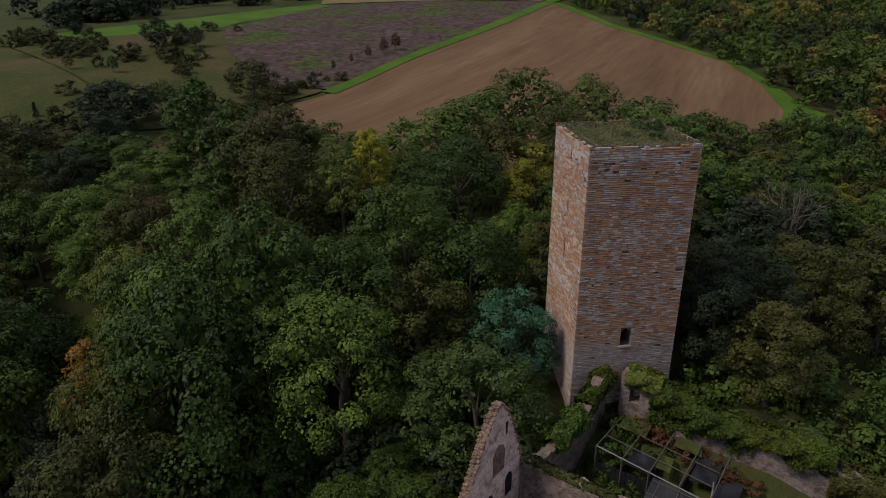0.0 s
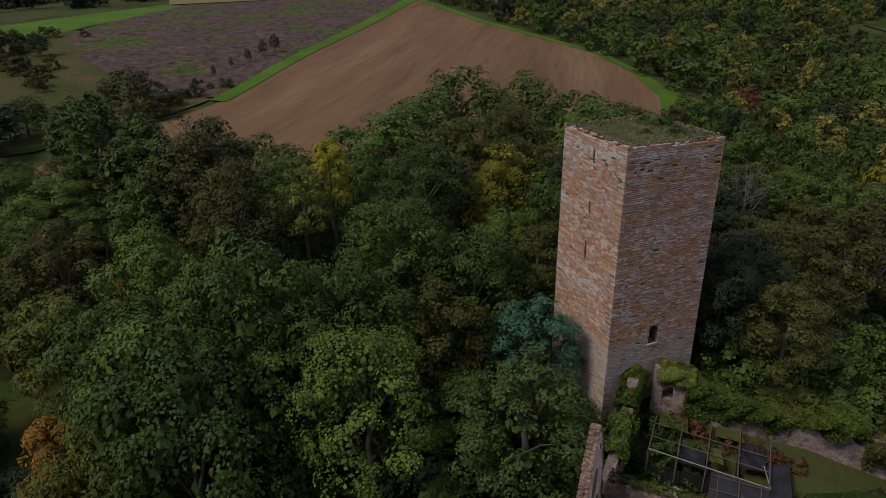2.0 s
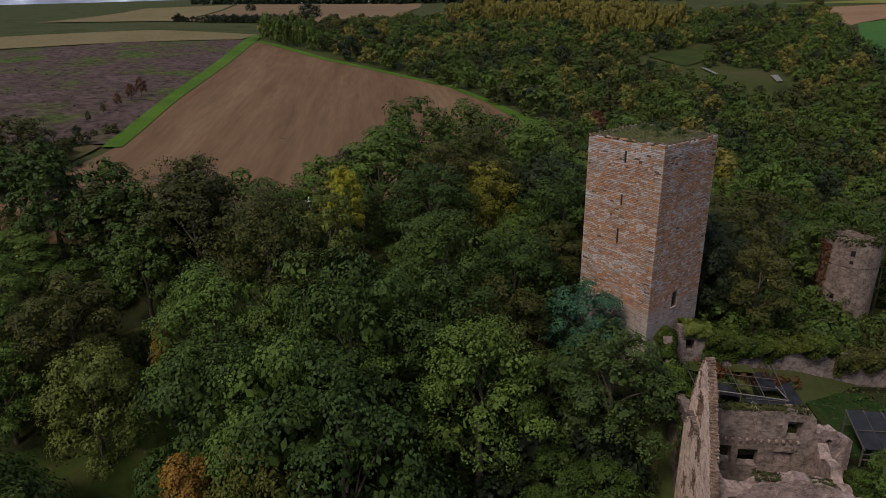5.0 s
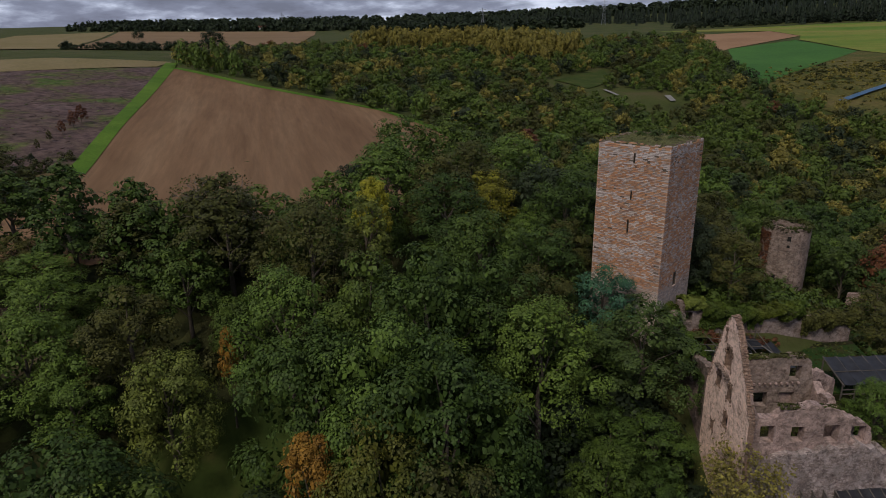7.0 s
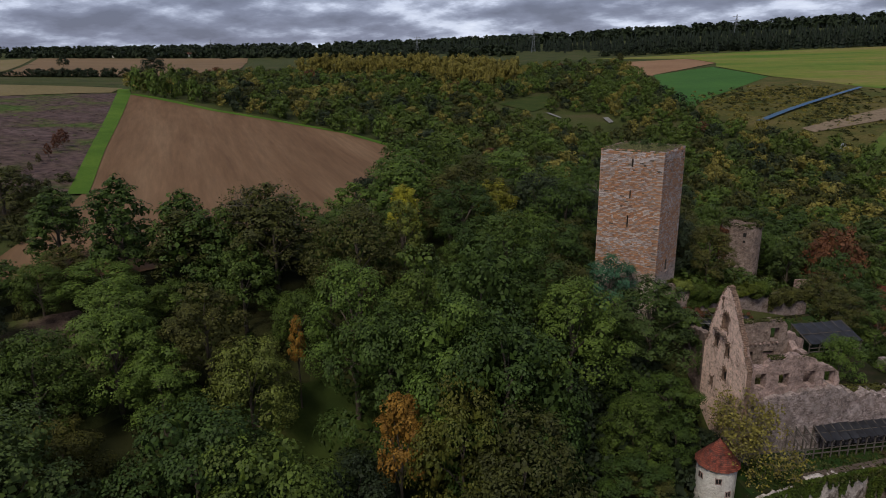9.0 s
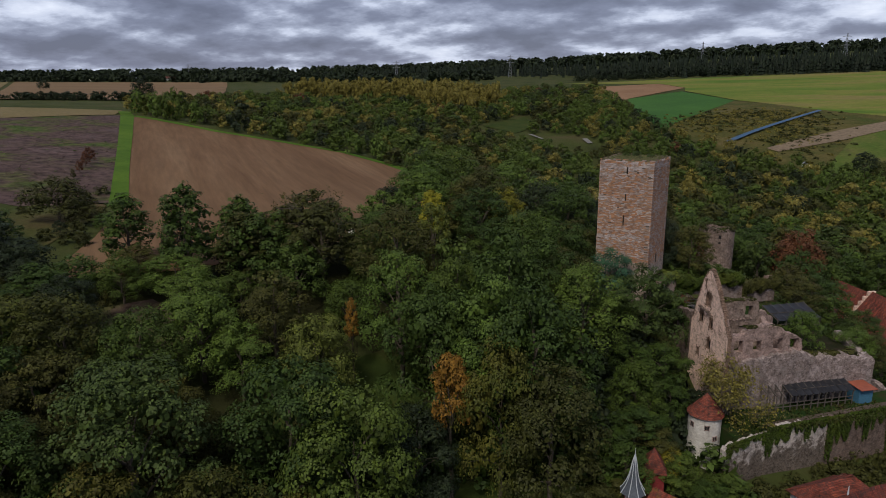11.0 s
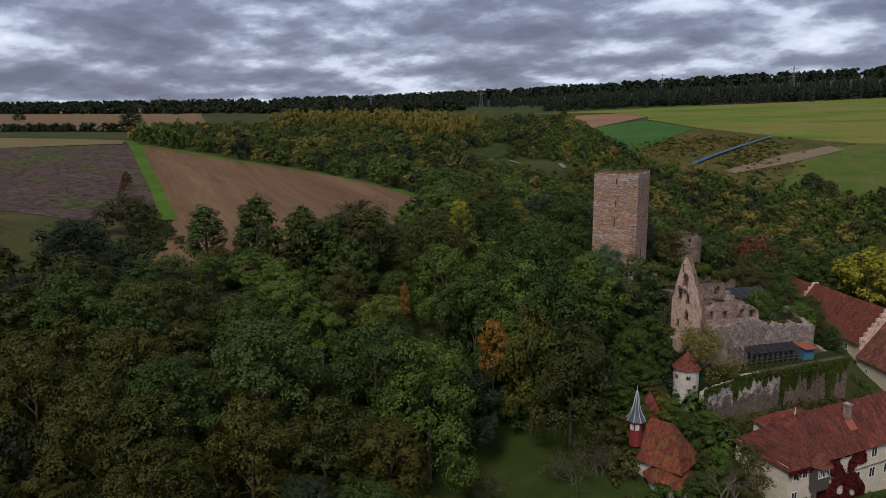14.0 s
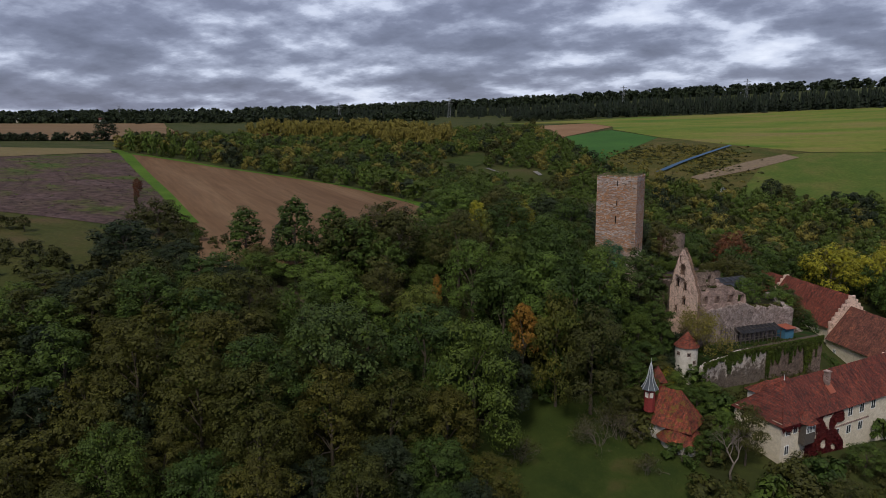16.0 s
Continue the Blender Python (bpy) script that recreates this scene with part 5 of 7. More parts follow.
def edge_stones(thing, a, b, tops, holes, thick):
    """Bare stones along a wall's broken edge, panels set back in its openings, and a broken ledge."""
    m = PAL @ pose(a[0], a[1], 0, 0, 0, math.degrees(math.atan2(b[1] - a[1], b[0] - a[0])))
    back = thing.matrix_world.inverted() @ m
    bm = bmesh.new()
    for (x0, z0), (x1, z1) in zip(tops, tops[1:]):
        n = max(2, int(math.hypot(x1 - x0, z1 - z0) / 0.24))
        for k in range(n):
            for row in range(2):
                t = (k + rng4.random()) / n
                w, h = rng4.uniform(0.08, 0.17), rng4.uniform(0.05, 0.10)
                d0 = 0.02 + row * thick * 0.5
                box(bm, -w, w, d0 - 0.07, d0 + thick * 0.5 + 0.03, -h, h, back @ pose(x0 + (x1 - x0) * t + rng4.uniform(-0.06, 0.06), 0, z0 + (z1 - z0) * t + rng4.uniform(-0.14, 0.04), rng4.uniform(-8, 8), rng4.uniform(-14, 14), 0), 0.02)
    tagged(part("broken_edge", bm, M_EDGE, thing, "bare reddish stones along the broken edge"), kind="stuff")
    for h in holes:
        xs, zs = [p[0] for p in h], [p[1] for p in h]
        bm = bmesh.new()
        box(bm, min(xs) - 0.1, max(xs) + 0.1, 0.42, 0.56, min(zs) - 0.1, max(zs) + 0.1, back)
        # narrow openings: black panel painted as their shade; wide ones: red stone
        part("opening_panel", bm, M_EDGE if max(xs) - min(xs) > 1.2 else M_OPENING_SHADE, thing, "panel set back in an opening, black for shade where narrow")
        bm = bmesh.new()
        for x, z in h:
            for _ in range(5):
                w = rng4.uniform(0.05, 0.11)
                box(bm, -w, w, -0.05, 0.1, -w, w, back @ pose(x + rng4.uniform(-0.12, 0.12), 0, z + rng4.uniform(-0.35, 0.35), 0, rng4.uniform(-20, 20), 0), 0.01)
        tagged(part("surround", bm, M_EDGE, thing), kind="stuff")
    for k in range(9):
        bm = bmesh.new()
        x = 2.3 + 0.3 * k
        box(bm, x, x + 0.22, -rng4.uniform(0.25, 0.6), 0.1, 0, rng4.uniform(0.16, 0.3), back @ pose(0, 0, 6.1 - 0.05 * k + rng4.uniform(-0.1, 0.1), 0, 4), 0.02)
        part("ledge_stone", bm, M_STUB, thing)


# gable (seen from outside, along runs from back to front)
wall(palace, "gable", (0, 8.0), (0, -1.6), -9, GABLE_TOP,
     [*GABLE_HOLES], 0.6, M_GABLE, "tall gable with pale plaster and broken edges", 60, 0.1, 0.02).data.materials.append(M_EDGE)
edge_stones(palace, (0, 8.0), (0, -1.6), GABLE_TOP, GABLE_HOLES, 0.6)
# west wall running back to the keep
wall(palace, "west_wall", (0.2, 21.5), (0.2, 8.4), -6, [(0, 5.6), (1.6, 5.5), (2.4, 4.2), (5, 3.4), (8, 3.2), (10, 3.6), (13.1, 4.0)],
     [hole(0.7, 1.6, 3.2, 4.6), hole(9.2, 10.0, 0.2, 1.7, True), hole(11.3, 12.2, -3.4, -1.2, True)], 0.9, M_STUB)
# upper front wall with windows
wall(palace, "front_wall", (0.3, -0.8), (13.3, -0.8), -3, [(0, 5.6), (0.5, 4.6), (1.1, 3.4), (2.2, 3.2), (4.0, 4.1), (6.2, 4.6), (7.6, 4.3), (9.2, 3.8), (10.6, 3.0), (11.8, 2.3), (12.6, 1.6), (13.0, 0.5)],
     [hole(1.4, 2.8, 0.5, 2.4), hole(4.5, 5.9, 0.4, 2.2), hole(7.9, 9.5, 0.25, 2.2), hole(10.7, 12.2, 0.2, 2.0)], 1.0, M_RUIN, amp=0.3)
# back wall towards the courtyard; darker stone puts its shadow into the colour
wall(palace, "back_wall", (1.0, 6.7), (11.4, 6.7), -3, [(0, 5.9), (3, 5.8), (7, 5.95), (9.2, 5.8), (9.8, 5.2), (10.0, 3.9), (10.4, 2.6)],
     [hole(7.5, 8.8, 3.0, 4.8), hole(1.7, 3.1, 0.2, 1.9), hole(3.7, 5.4, -0.1, 1.6), hole(6.8, 8.4, 0.0, 1.5)], 0.9, M_OLDTOWER)
bm = bmesh.new()
box(bm, 6.8, 8.4, 7.1, 7.3, -0.3, 1.1, palace.matrix_world.inverted() @ PAL @ pose(1.0, 0, 0))
part("opening_panel", bm, M_RUIN, palace, "walled-up opening")
wall(palace, "east_wall", (12.6, 1.0), (12.0, 6.6), -3, [(0, 0.8), (1.2, 1.8), (2.4, 1.2), (3.6, 2.6), (4.6, 2.2), (5.6, 2.9)], [hole(2.6, 3.4, -0.2, 1.1, True)], 0.9, M_RUIN, amp=0.3)
wall(palace, "cross_wall", (11.4, 7.6), (15.5, 8.9), -3, [(0, 2.8), (1.5, 3.4), (2.6, 2.4), (4.2, 1.6)], [hole(1.0, 2.0, 0.6, 2.2, True)], 0.9, M_RUIN, amp=0.3)
# lower front wall, standing a little further out
wall(palace, "lower_wall", (0.2, -1.5), (25.8, -1.5), -16, [(0, -1.4), (4, -0.7), (8, -0.1), (12, 0.1), (13.6, -0.5), (15.5, -1.5), (17, -1.3), (19, -1.8), (21, -1.5), (23, -2.2), (25.6, -2.5)], [], 2.2, M_RUBBLE2, "pale lower wall of coursed rubble", 110, 0.28, 0.1)
wall(palace, "end_wall", (25.8, -1.4), (25.8, 6), -16, [(0, -2.4), (3, -1.6), (7.4, -0.4)], [], 1.0, M_RUBBLE2)
# corbel stones
for k in range(14):
    rows = bmesh.new()
    x = 1.4 + 0.62 * k
    box(rows, x, x + 0.22, 6.42, 6.72, 2.62, 2.84, palace.matrix_world.inverted() @ PAL, 0.02)
    part("corbel", rows, M_RUIN, palace)
# floor colour carries the shade of the hollow between the walls
infill = bmesh.new()
box(infill, 0.6, 14.8, 0.6, 7.2, -12, -2.4, PAL)
part("rubble_floor", infill, M_COURT, palace).matrix_world = Matrix()

court_wall = empty("courtyard_wall", pose(-44, 17, 0, 0, 0, 45), "old rubble curtain wall overgrown with ivy", "wall")
wall(court_wall, "curtain", (2.2, 21.8), (27.0, 23.6), -4, [(0, 6.0), (2.2, 5.9), (3.0, 4.6), (5, 3.6), (9, 3.2), (12, 3.1), (16, 3.4), (20, 2.8), (24.8, 2.2)], [hole(0.9, 1.8, 3.2, 4.6)], 1.2, M_CURTAIN, amp=0.08)

# courtyard floor and terrace, as solid ground
def terrace(name, poly, z, depth, material, label):
    vs, fs = fill([tuple((PAL @ Vector((a, b, 0)))[:2]) for a, b in poly])
    bm = bmesh.new()
    up = [bm.verts.new((v.x, v.y, z + rng4.uniform(-0.06, 0.06))) for v in vs]
    lo = [bm.verts.new((v.x, v.y, z - depth)) for v in vs]
    n = len(poly)
    for f in fs:
        bm.faces.new([up[i] for i in f])
    for i in range(n):
        j = (i + 1) % n
        bm.faces.new((up[i], up[j], lo[j], lo[i]))
    bmesh.ops.recalc_face_normals(bm, faces=bm.faces)
    return tagged(part(name, bm, material, None), label, name.replace("_", " "), kind="structure")


terrace("courtyard", [(0.8, 8.9), (15.5, 9.8), (23, 9), (27, 23), (2.0, 21.8)], -0.9, 14, M_COURT, "weedy courtyard of the ruin")
terrace("courtyard", [(15.0, 0.2), (23.8, -0.2), (23.8, 9), (15.2, 9.6)], -1.6, 14, M_COURT, "overgrown earth court beside the ruin")
terrace("terrace", [(-2.6, -1.4), (26.0, -1.4), (31, -0.5), (31, -5.0), (14, -6.6), (3, -7.7), (-2.6, -8.6)], -8.3, 9, M_COURTGRASS, "narrow grass terrace below the ruin")
terrace("terrace_path", [(2.4, -7.4), (14, -6.3), (30.5, -4.8), (30.5, -3.9), (14, -5.4), (3.0, -6.4)], -8.2, 0.4, M_STONEPATH, "gravel path along the terrace edge")

retaining = empty("retaining_wall", pose(-30, -6, -14, 0, 0, 45), "tall retaining wall with flaking white plaster and ivy", "wall")
wall(retaining, "wall", (-4.4, -9.6), (3.0, -7.9), -20, [(0, -9.6), (2.5, -8.9), (5, -8.6), (7.6, -8.4)], [], 0.9, M_RETAIN)
wall(retaining, "wall", (3.0, -7.9), (14.0, -6.8), -22, [(0, -8.4), (4, -8.2), (8, -8.3), (11.05, -8.3)], [], 0.9, M_RETAIN)
wall(retaining, "wall", (14.0, -6.8), (31, -5.2), -24, [(0, -8.3), (5, -8.4), (12, -8.6), (17.07, -9.2)], [], 0.9, M_STUB)
wall(retaining, "wall", (31, -5.2), (31.5, 8), -24, [(0, -9.2), (6, -8.8), (13.2, -8.0)], [], 0.9, M_RUBBLE2)

# ivy and creeper on walls


def foliage(name, rng, pts, nrm, size, leaf, label, category="ivy", kind="stuff"):
    v, f = leaf_quads(rng, np.asarray(pts), unit(np.asarray(nrm)), size)
    return tagged(part(name, mesh_np(name, v, f, leaf), None, None), label, category, kind=kind)


def ivy_mound(rng, a, b, z_of, width, rise, n, leaf, label, name="ivy", low=0.25):
    """Ivy heaped along a wall top from a to b in the palace's plan; low: how far round its sides it hangs."""
    t = rng.uniform(0, 1, n)
    ang = rng.uniform(-low, 1 + low, n) * np.pi
    ln = math.hypot(b[0] - a[0], b[1] - a[1])
    lump = 0.82 + 0.2 * np.sin(t * ln * 1.1 + 1) * np.sin(t * ln * 0.37 + 2) + 0.14 * np.sin(t * ln * 2.9 + 3 * np.sin(ang * 2)) + 0.1 * np.sin(ang * 5 + t * ln * 1.7)
    r = np.clip(lump, 0.45, 1.25) * rng.uniform(0.84, 1.05, n)
    d = np.array([b[0] - a[0], b[1] - a[1]])
    side = np.array([-d[1], d[0]]) / np.linalg.norm(d)
    p = np.array(a)[None] + t[:, None] * d + (np.cos(ang) * r * width)[:, None] * side
    z = np.array([z_of(q) for q in t]) + np.sin(ang) * r * rise
    w = np.array([(PAL @ Vector((q[0], q[1], h)))[:] for q, h in zip(p, z)])
    nn = np.stack([np.cos(ang) * side[0], np.cos(ang) * side[1], np.sin(ang)], -1)
    rot = np.array(PAL.to_3x3())
    nn = nn @ rot.T + rng.normal(size=(n, 3)) * 0.45
    return foliage(name, rng, w, nn, 0.14, leaf, label)


rng5 = np.random.default_rng(12)
ivy_mound(rng5, (5.0, 23.0), (9.5, 23.3), lambda t: 4.6 - 1.0 * t, 1.7, 1.5, 8000, L_IVY, "thick ivy heaped over the courtyard wall", low=0.45)
ivy_mound(rng5, (8.5, 23.2), (19.5, 24.0), lambda t: 3.4 + 0.3 * t, 1.8, 1.3, 16000, L_IVY, "thick ivy heaped over the courtyard wall", low=0.4)
ivy_mound(rng5, (2.6, 22.6), (5.6, 23.0), lambda t: 5.6 - 0.2 * t, 1.4, 0.9, 5000, L_WILLOW, "yellowing ivy on the wall end")
ivy_mound(rng5, (16.5, 24.4), (18.5, 24.7), lambda t: 4.0, 1.2, 1.2, 3200, L_GREYGREEN, "pale green creeper on the courtyard wall")
ivy_mound(rng5, (19.5, 23.9), (28, 24.6), lambda t: 1.9, 1.7, 1.5, 8000, L_OLIVE, "brown-green creeper on the courtyard wall", low=0.4)
ivy_mound(rng5, (0.6, 21.8), (0.6, 18.0), lambda t: 5.4 - 1.6 * t, 1.1, 0.8, 4500, L_IVY, "ivy over the end of the west wall")
ivy_mound(rng5, (0.5, 17.0), (0.5, 12.0), lambda t: 3.5 - 0.2 * t, 1.2, 1.1, 5000, L_BRIGHT, "bright green ivy on the west wall")
ivy_mound(rng5, (1.2, 7.1), (10.2, 7.1), lambda t: 5.85, 0.5, 0.28, 1100, L_GRASS, "grass growing on the wall top", "wall_grass")
ivy_mound(rng5, (3.5, -0.3), (9.5, -0.3), lambda t: 4.3 - 0.3 * t, 0.5, 0.2, 500, L_GRASS, "grass growing on the broken wall", "wall_grass")
ivy_mound(rng5, (14.5, 0.4), (24, 0.6), lambda t: -1.4 - 0.6 * t, 0.9, 0.6, 1800, L_OLIVE, "yellow-brown weeds on the wall")


def hanging(rng, a, b, z_top, drop, n, leaf, label):
    """Ivy that hangs down a wall face in tongues of uneven length; the face looks to the right of a-b."""
    d = np.array([b[0] - a[0], b[1] - a[1]])
    ln = np.linalg.norm(d)
    out = np.array([d[1], -d[0]]) / ln
    t = rng.uniform(0, 1, n)
    q = t * ln + 0.6 * np.sin(t * ln * 0.9)
    tongue = np.clip(0.38 + 0.34 * np.sin(q * 0.83 + 0.7) * np.sin(q * 0.29 + 1.0) + 0.22 * np.sin(q * 2.3) * np.sin(q * 0.7) + 0.14 * np.sin(q * 5.7), 0.06, 1)
    fall = rng.uniform(0, 1, n) ** 1.3 * tongue * drop
    p = np.array(a)[None] + t[:, None] * d + out * rng.uniform(0.05, 0.3, n)[:, None]
    w = np.array([(PAL @ Vector((q[0], q[1], z_top - h)))[:] for q, h in zip(p, fall)])
    nn = np.array((PAL.to_3x3() @ Vector((out[0], out[1], 0.4)))[:]) + rng.normal(size=(n, 3)) * 0.5
    return foliage("hanging_ivy", rng, w, nn, 0.15, leaf, label)


hanging(rng5, (-4.4, -9.6), (3.0, -7.9), -8.6, 3.0, 1500, L_IVY, "ivy hanging over the retaining wall")
hanging(rng5, (3.0, -7.9), (14.0, -6.8), -7.9, 5.6, 5600, L_IVY, "ivy hanging over the retaining wall")
hanging(rng5, (14.0, -6.8), (31, -5.2), -8.0, 9.0, 15000, L_IVY, "ivy hanging over the retaining wall")
hanging(rng5, (5.0, 22.0), (14.0, 22.65), 3.4, 3.2, 3000, L_IVY, "ivy hanging down the courtyard wall")
hanging(rng5, (19.5, 23.0), (27.0, 23.6), 3.0, 3.6, 3600, L_OLIVE, "brown-green creeper hanging down the courtyard wall")
hanging(rng5, (0.2, 21), (0.2, 8.6), 2.6, 6.0, 1800, L_GREYGREEN, "ivy over the west wall")

# sheds under black sheeting in the courtyard


def lean_to(m, length, depth, low, high, base, label, sheets=3, torn=False):
    """An open timber shelter with black sheeting on battens."""
    th = empty("shelter", m, label, "shed")
    n = sheets + 1
    for k in range(n):
        x = length * k / (n - 1)
        for y, h in ((0, low), (depth, high)):
            bm = bmesh.new()
            box(bm, x - 0.07, x + 0.07, y - 0.07, y + 0.07, 0, h - base, None, 0.01)
            part("post", bm, M_TIMBER, th)
        bm = bmesh.new()
        ang = math.atan2(high - low, depth)
        box(bm, -0.06, 0.06, -0.3, math.hypot(depth, high - low) + 0.3, 0, 0.12, pose(x, 0, low - base, math.degrees(ang)))
        part("rafter", bm, M_TIMBER, th)
        if k < n - 1:
            bm = bmesh.new()
            box(bm, x, x + length / (n - 1), depth * 0.45, depth * 0.45 + 0.08, 0, 0.08, pose(0, 0, (low + high) / 2 - base + 0.05))
            part("purlin", bm, M_TIMBER, th)
        if k < n - 1 and not (k < torn if torn > 1 else torn and (k * 7 + int(length)) % 3 != 1):
            bm = bmesh.new()
            g = bmesh.ops.create_grid(bm, x_segments=6, y_segments=6, size=0.5)["verts"]
            for v in g:
                u, w = v.co.x + 0.5, v.co.y + 0.5
                v.co = (x + 0.03 + u * (length / (n - 1) - 0.06), -0.25 + w * (depth + 0.5), low - base + 0.17 + (high - low) * w - 0.10 * math.sin(u * 3.14) + 0.04 * math.sin(w * 9 + k))
            bmesh.ops.solidify(bm, geom=bm.faces, thickness=0.03)
            part("sheeting", bm, M_TARP, th, "sagging black sheeting")
        if k < n - 1:
            bm = bmesh.new()
            box(bm, x, x + length / (n - 1), -0.05, 0.05, 0.7, 0.82)
            part("rail", bm, M_TIMBER, th)
            bm = bmesh.new()
            box(bm, x, x + length / (n - 1), -0.05, 0.05, 1.3, 1.4)
            part("rail", bm, M_TIMBER, th)
    return th


M_MOSS = patchy("mossy_felt", [(0.3, (0.035, 0.045, 0.014)), (0.6, (0.065, 0.07, 0.022)), (0.75, (0.09, 0.075, 0.03))], 0.9, 5.0)


def beam(thing, name, a, b, r, material, label=""):
    """A squared beam between two points of the thing."""
    v, f = tube_np([np.array(a, float), np.array(b, float)], [r, r], 4)
    return part(name, mesh_np(name, v, f, material, False), None, thing, label)


def sheet(thing, name, corners, material, sag, label):
    """A sagging sheet over four corners, with thickness."""
    a, b, c, d = (Vector(p) for p in corners)
    bm = bmesh.new()
    for v in bmesh.ops.create_grid(bm, x_segments=7, y_segments=7, size=0.5)["verts"]:
        u, w = v.co.x + 0.5, v.co.y + 0.5
        p = a.lerp(b, u).lerp(d.lerp(c, u), w)
        v.co = p - Vector((0, 0, sag * math.sin(math.pi * u) * math.sin(math.pi * w) + 0.03 * math.sin(9 * u + 7 * w)))
    bmesh.ops.solidify(bm, geom=bm.faces, thickness=0.03)
    return part(name, bm, material, thing, label)


def pens():
    """Old animal pens against the courtyard wall: dark boarded walls, open roof frame, torn sheets."""
    th = empty("animal_pens", PAL @ pose(3.0, 15.6, -0.9), "dark timber pens with torn black and mossy roof sheets", "pen")

    def top(x):
        return 3.2 - 0.14 * x
    beam(th, "front_rail", (0, 0, top(0)), (9.5, 0.6, top(9.5)), 0.07, M_GREYWOOD, "pale weathered rail")
    beam(th, "side_rail", (9.5, 0.6, top(9.5)), (9.0, 3.1, top(9)), 0.07, M_GREYWOOD, "pale weathered rail")
    for x in (0.0, 2.3, 4.6, 7.0, 9.4):
        beam(th, "post", (x, 0.05 * x, -0.1), (x, 0.05 * x, top(x)), 0.09, M_TIMBER)
        beam(th, "rafter", (x, 0.05 * x, top(x)), (x, 5.9, 2.9), 0.06, M_TIMBER)
        beam(th, "back_post", (x, 5.7, -0.1), (x, 5.7, 2.9), 0.08, M_TIMBER)
    for y in (1.9, 3.8):
        beam(th, "purlin", (0, y, 3.1), (9.3, y + 0.3, 2.2), 0.05, M_TIMBER)
    for x in (2.3, 4.6, 7.0):
        for k in range(12):
            bm = bmesh.new()
            box(bm, x - 0.03, x + 0.03, 0.3 + 0.44 * k, 0.71 + 0.44 * k, 0, 1.9 - 0.05 * (k % 3), None)
            part("board", bm, M_TARP, th)
    for k in range(21):
        bm = bmesh.new()
        box(bm, 0.1 + 0.44 * k, 0.51 + 0.44 * k, 0.03 + 0.025 * k, 0.09 + 0.025 * k, 0, 1.5 + 0.06 * (k % 4), None)
        part("board", bm, M_TARP, th)
    sheet(th, "mossy_sheet", ((0.3, 3.6, 3.15), (2.8, 3.9, 2.9), (2.6, 5.8, 2.95), (0.3, 5.8, 3.1)), M_MOSS, 0.25, "sagging sheet overgrown with moss")
    sheet(th, "mossy_sheet", ((4.7, 1.2, 2.6), (5.9, 1.4, 2.4), (5.6, 3.2, 2.5), (4.8, 3.0, 2.6)), M_MOSS, 0.2, "sagging sheet overgrown with moss")
    sheet(th, "mossy_sheet", ((5.0, 4.6, 2.7), (7.4, 4.8, 2.5), (7.0, 5.9, 2.8), (5.1, 5.9, 2.9)), M_MOSS, 0.2, "sagging sheet overgrown with moss")
    sheet(th, "black_sheet", ((5.0, -2.4, 1.2), (9.4, -2.0, 0.9), (9.4, 0.5, 1.9), (5.0, 0.2, 2.4)), M_TARP, 0.1, "black roofing sheet on battens")
    sheet(th, "black_sheet", ((7.2, 2.2, 1.9), (9.2, 2.6, 1.8), (9.0, 5.4, 2.2), (7.2, 5.3, 2.3)), M_TARP, 0.15, "black roofing sheet on battens")
    sheet(th, "black_sheet", ((2.5, 0.4, 2.3), (4.5, 0.5, 2.1), (4.4, 2.6, 2.2), (2.5, 2.6, 2.3)), M_TARP, 0.3, "sagging black sheet")
    sheet(th, "black_sheet", ((9.5, -1.6, 1.2), (11.2, -1.2, 1.1), (11.0, 4.6, 1.8), (9.2, 3.2, 1.9)), M_TARP, 0.12, "black roofing sheet on battens")
    for y in (-2.3, -1.2, -0.1):
        beam(th, "batten", (5.0, y, 1.32 + 0.45 * (y + 2.3)), (9.4, y + 0.35, 1.02 + 0.42 * (y + 2.3)), 0.04, M_TIMBER)
    for x in (5.6, 7.2, 8.8):
        beam(th, "batten", (x, -2.3, 1.3), (x, 0.3, 2.3), 0.04, M_TIMBER)
    return th


pens()
terrace("court_lawn", [(15.6, 9.8), (24.5, 10.5), (26.6, 21.8), (15.4, 20.6)], -0.78, 0.3, M_COURTGRASS, "green grass of the inner court")
lean_to(PAL @ pose(16.5, 9.0, -1.2), 8.0, 4.0, 0.8, 2.0, -1.2, "low shed with black sheet roof", 5)
lean_to(PAL @ pose(6.5, -3.6, -8.3), 14.2, 2.0, -5.9, -5.1, -8.3, "long open timber shed with dark roof against the wall", 12, 3)
hut = empty("blue_hut", PAL @ pose(21.6, -3.9, -8.3), "small blue boarded hut with a red tin roof", "hut")
for k in range(8):
    bm = bmesh.new()
    box(bm, 0.3 * k, 0.3 * k + 0.285, 0, 0.05, 0, 2.3, None, 0.008)
    part("board", bm, M_BLUEWOOD, hut)
bm = bmesh.new()
box(bm, 0.0, 2.4, 0.05, 2.6, 0, 2.3)
part("body", bm, M_BLUEWOOD, hut)
bm = bmesh.new()
box(bm, -0.25, 2.65, -0.4, 2.9, 2.4, 2.52, pose(0, 0, 0, 4), 0.02)
part("roof", bm, M_REDTIN, hut, "red tin roof")

# ---- round towers ----


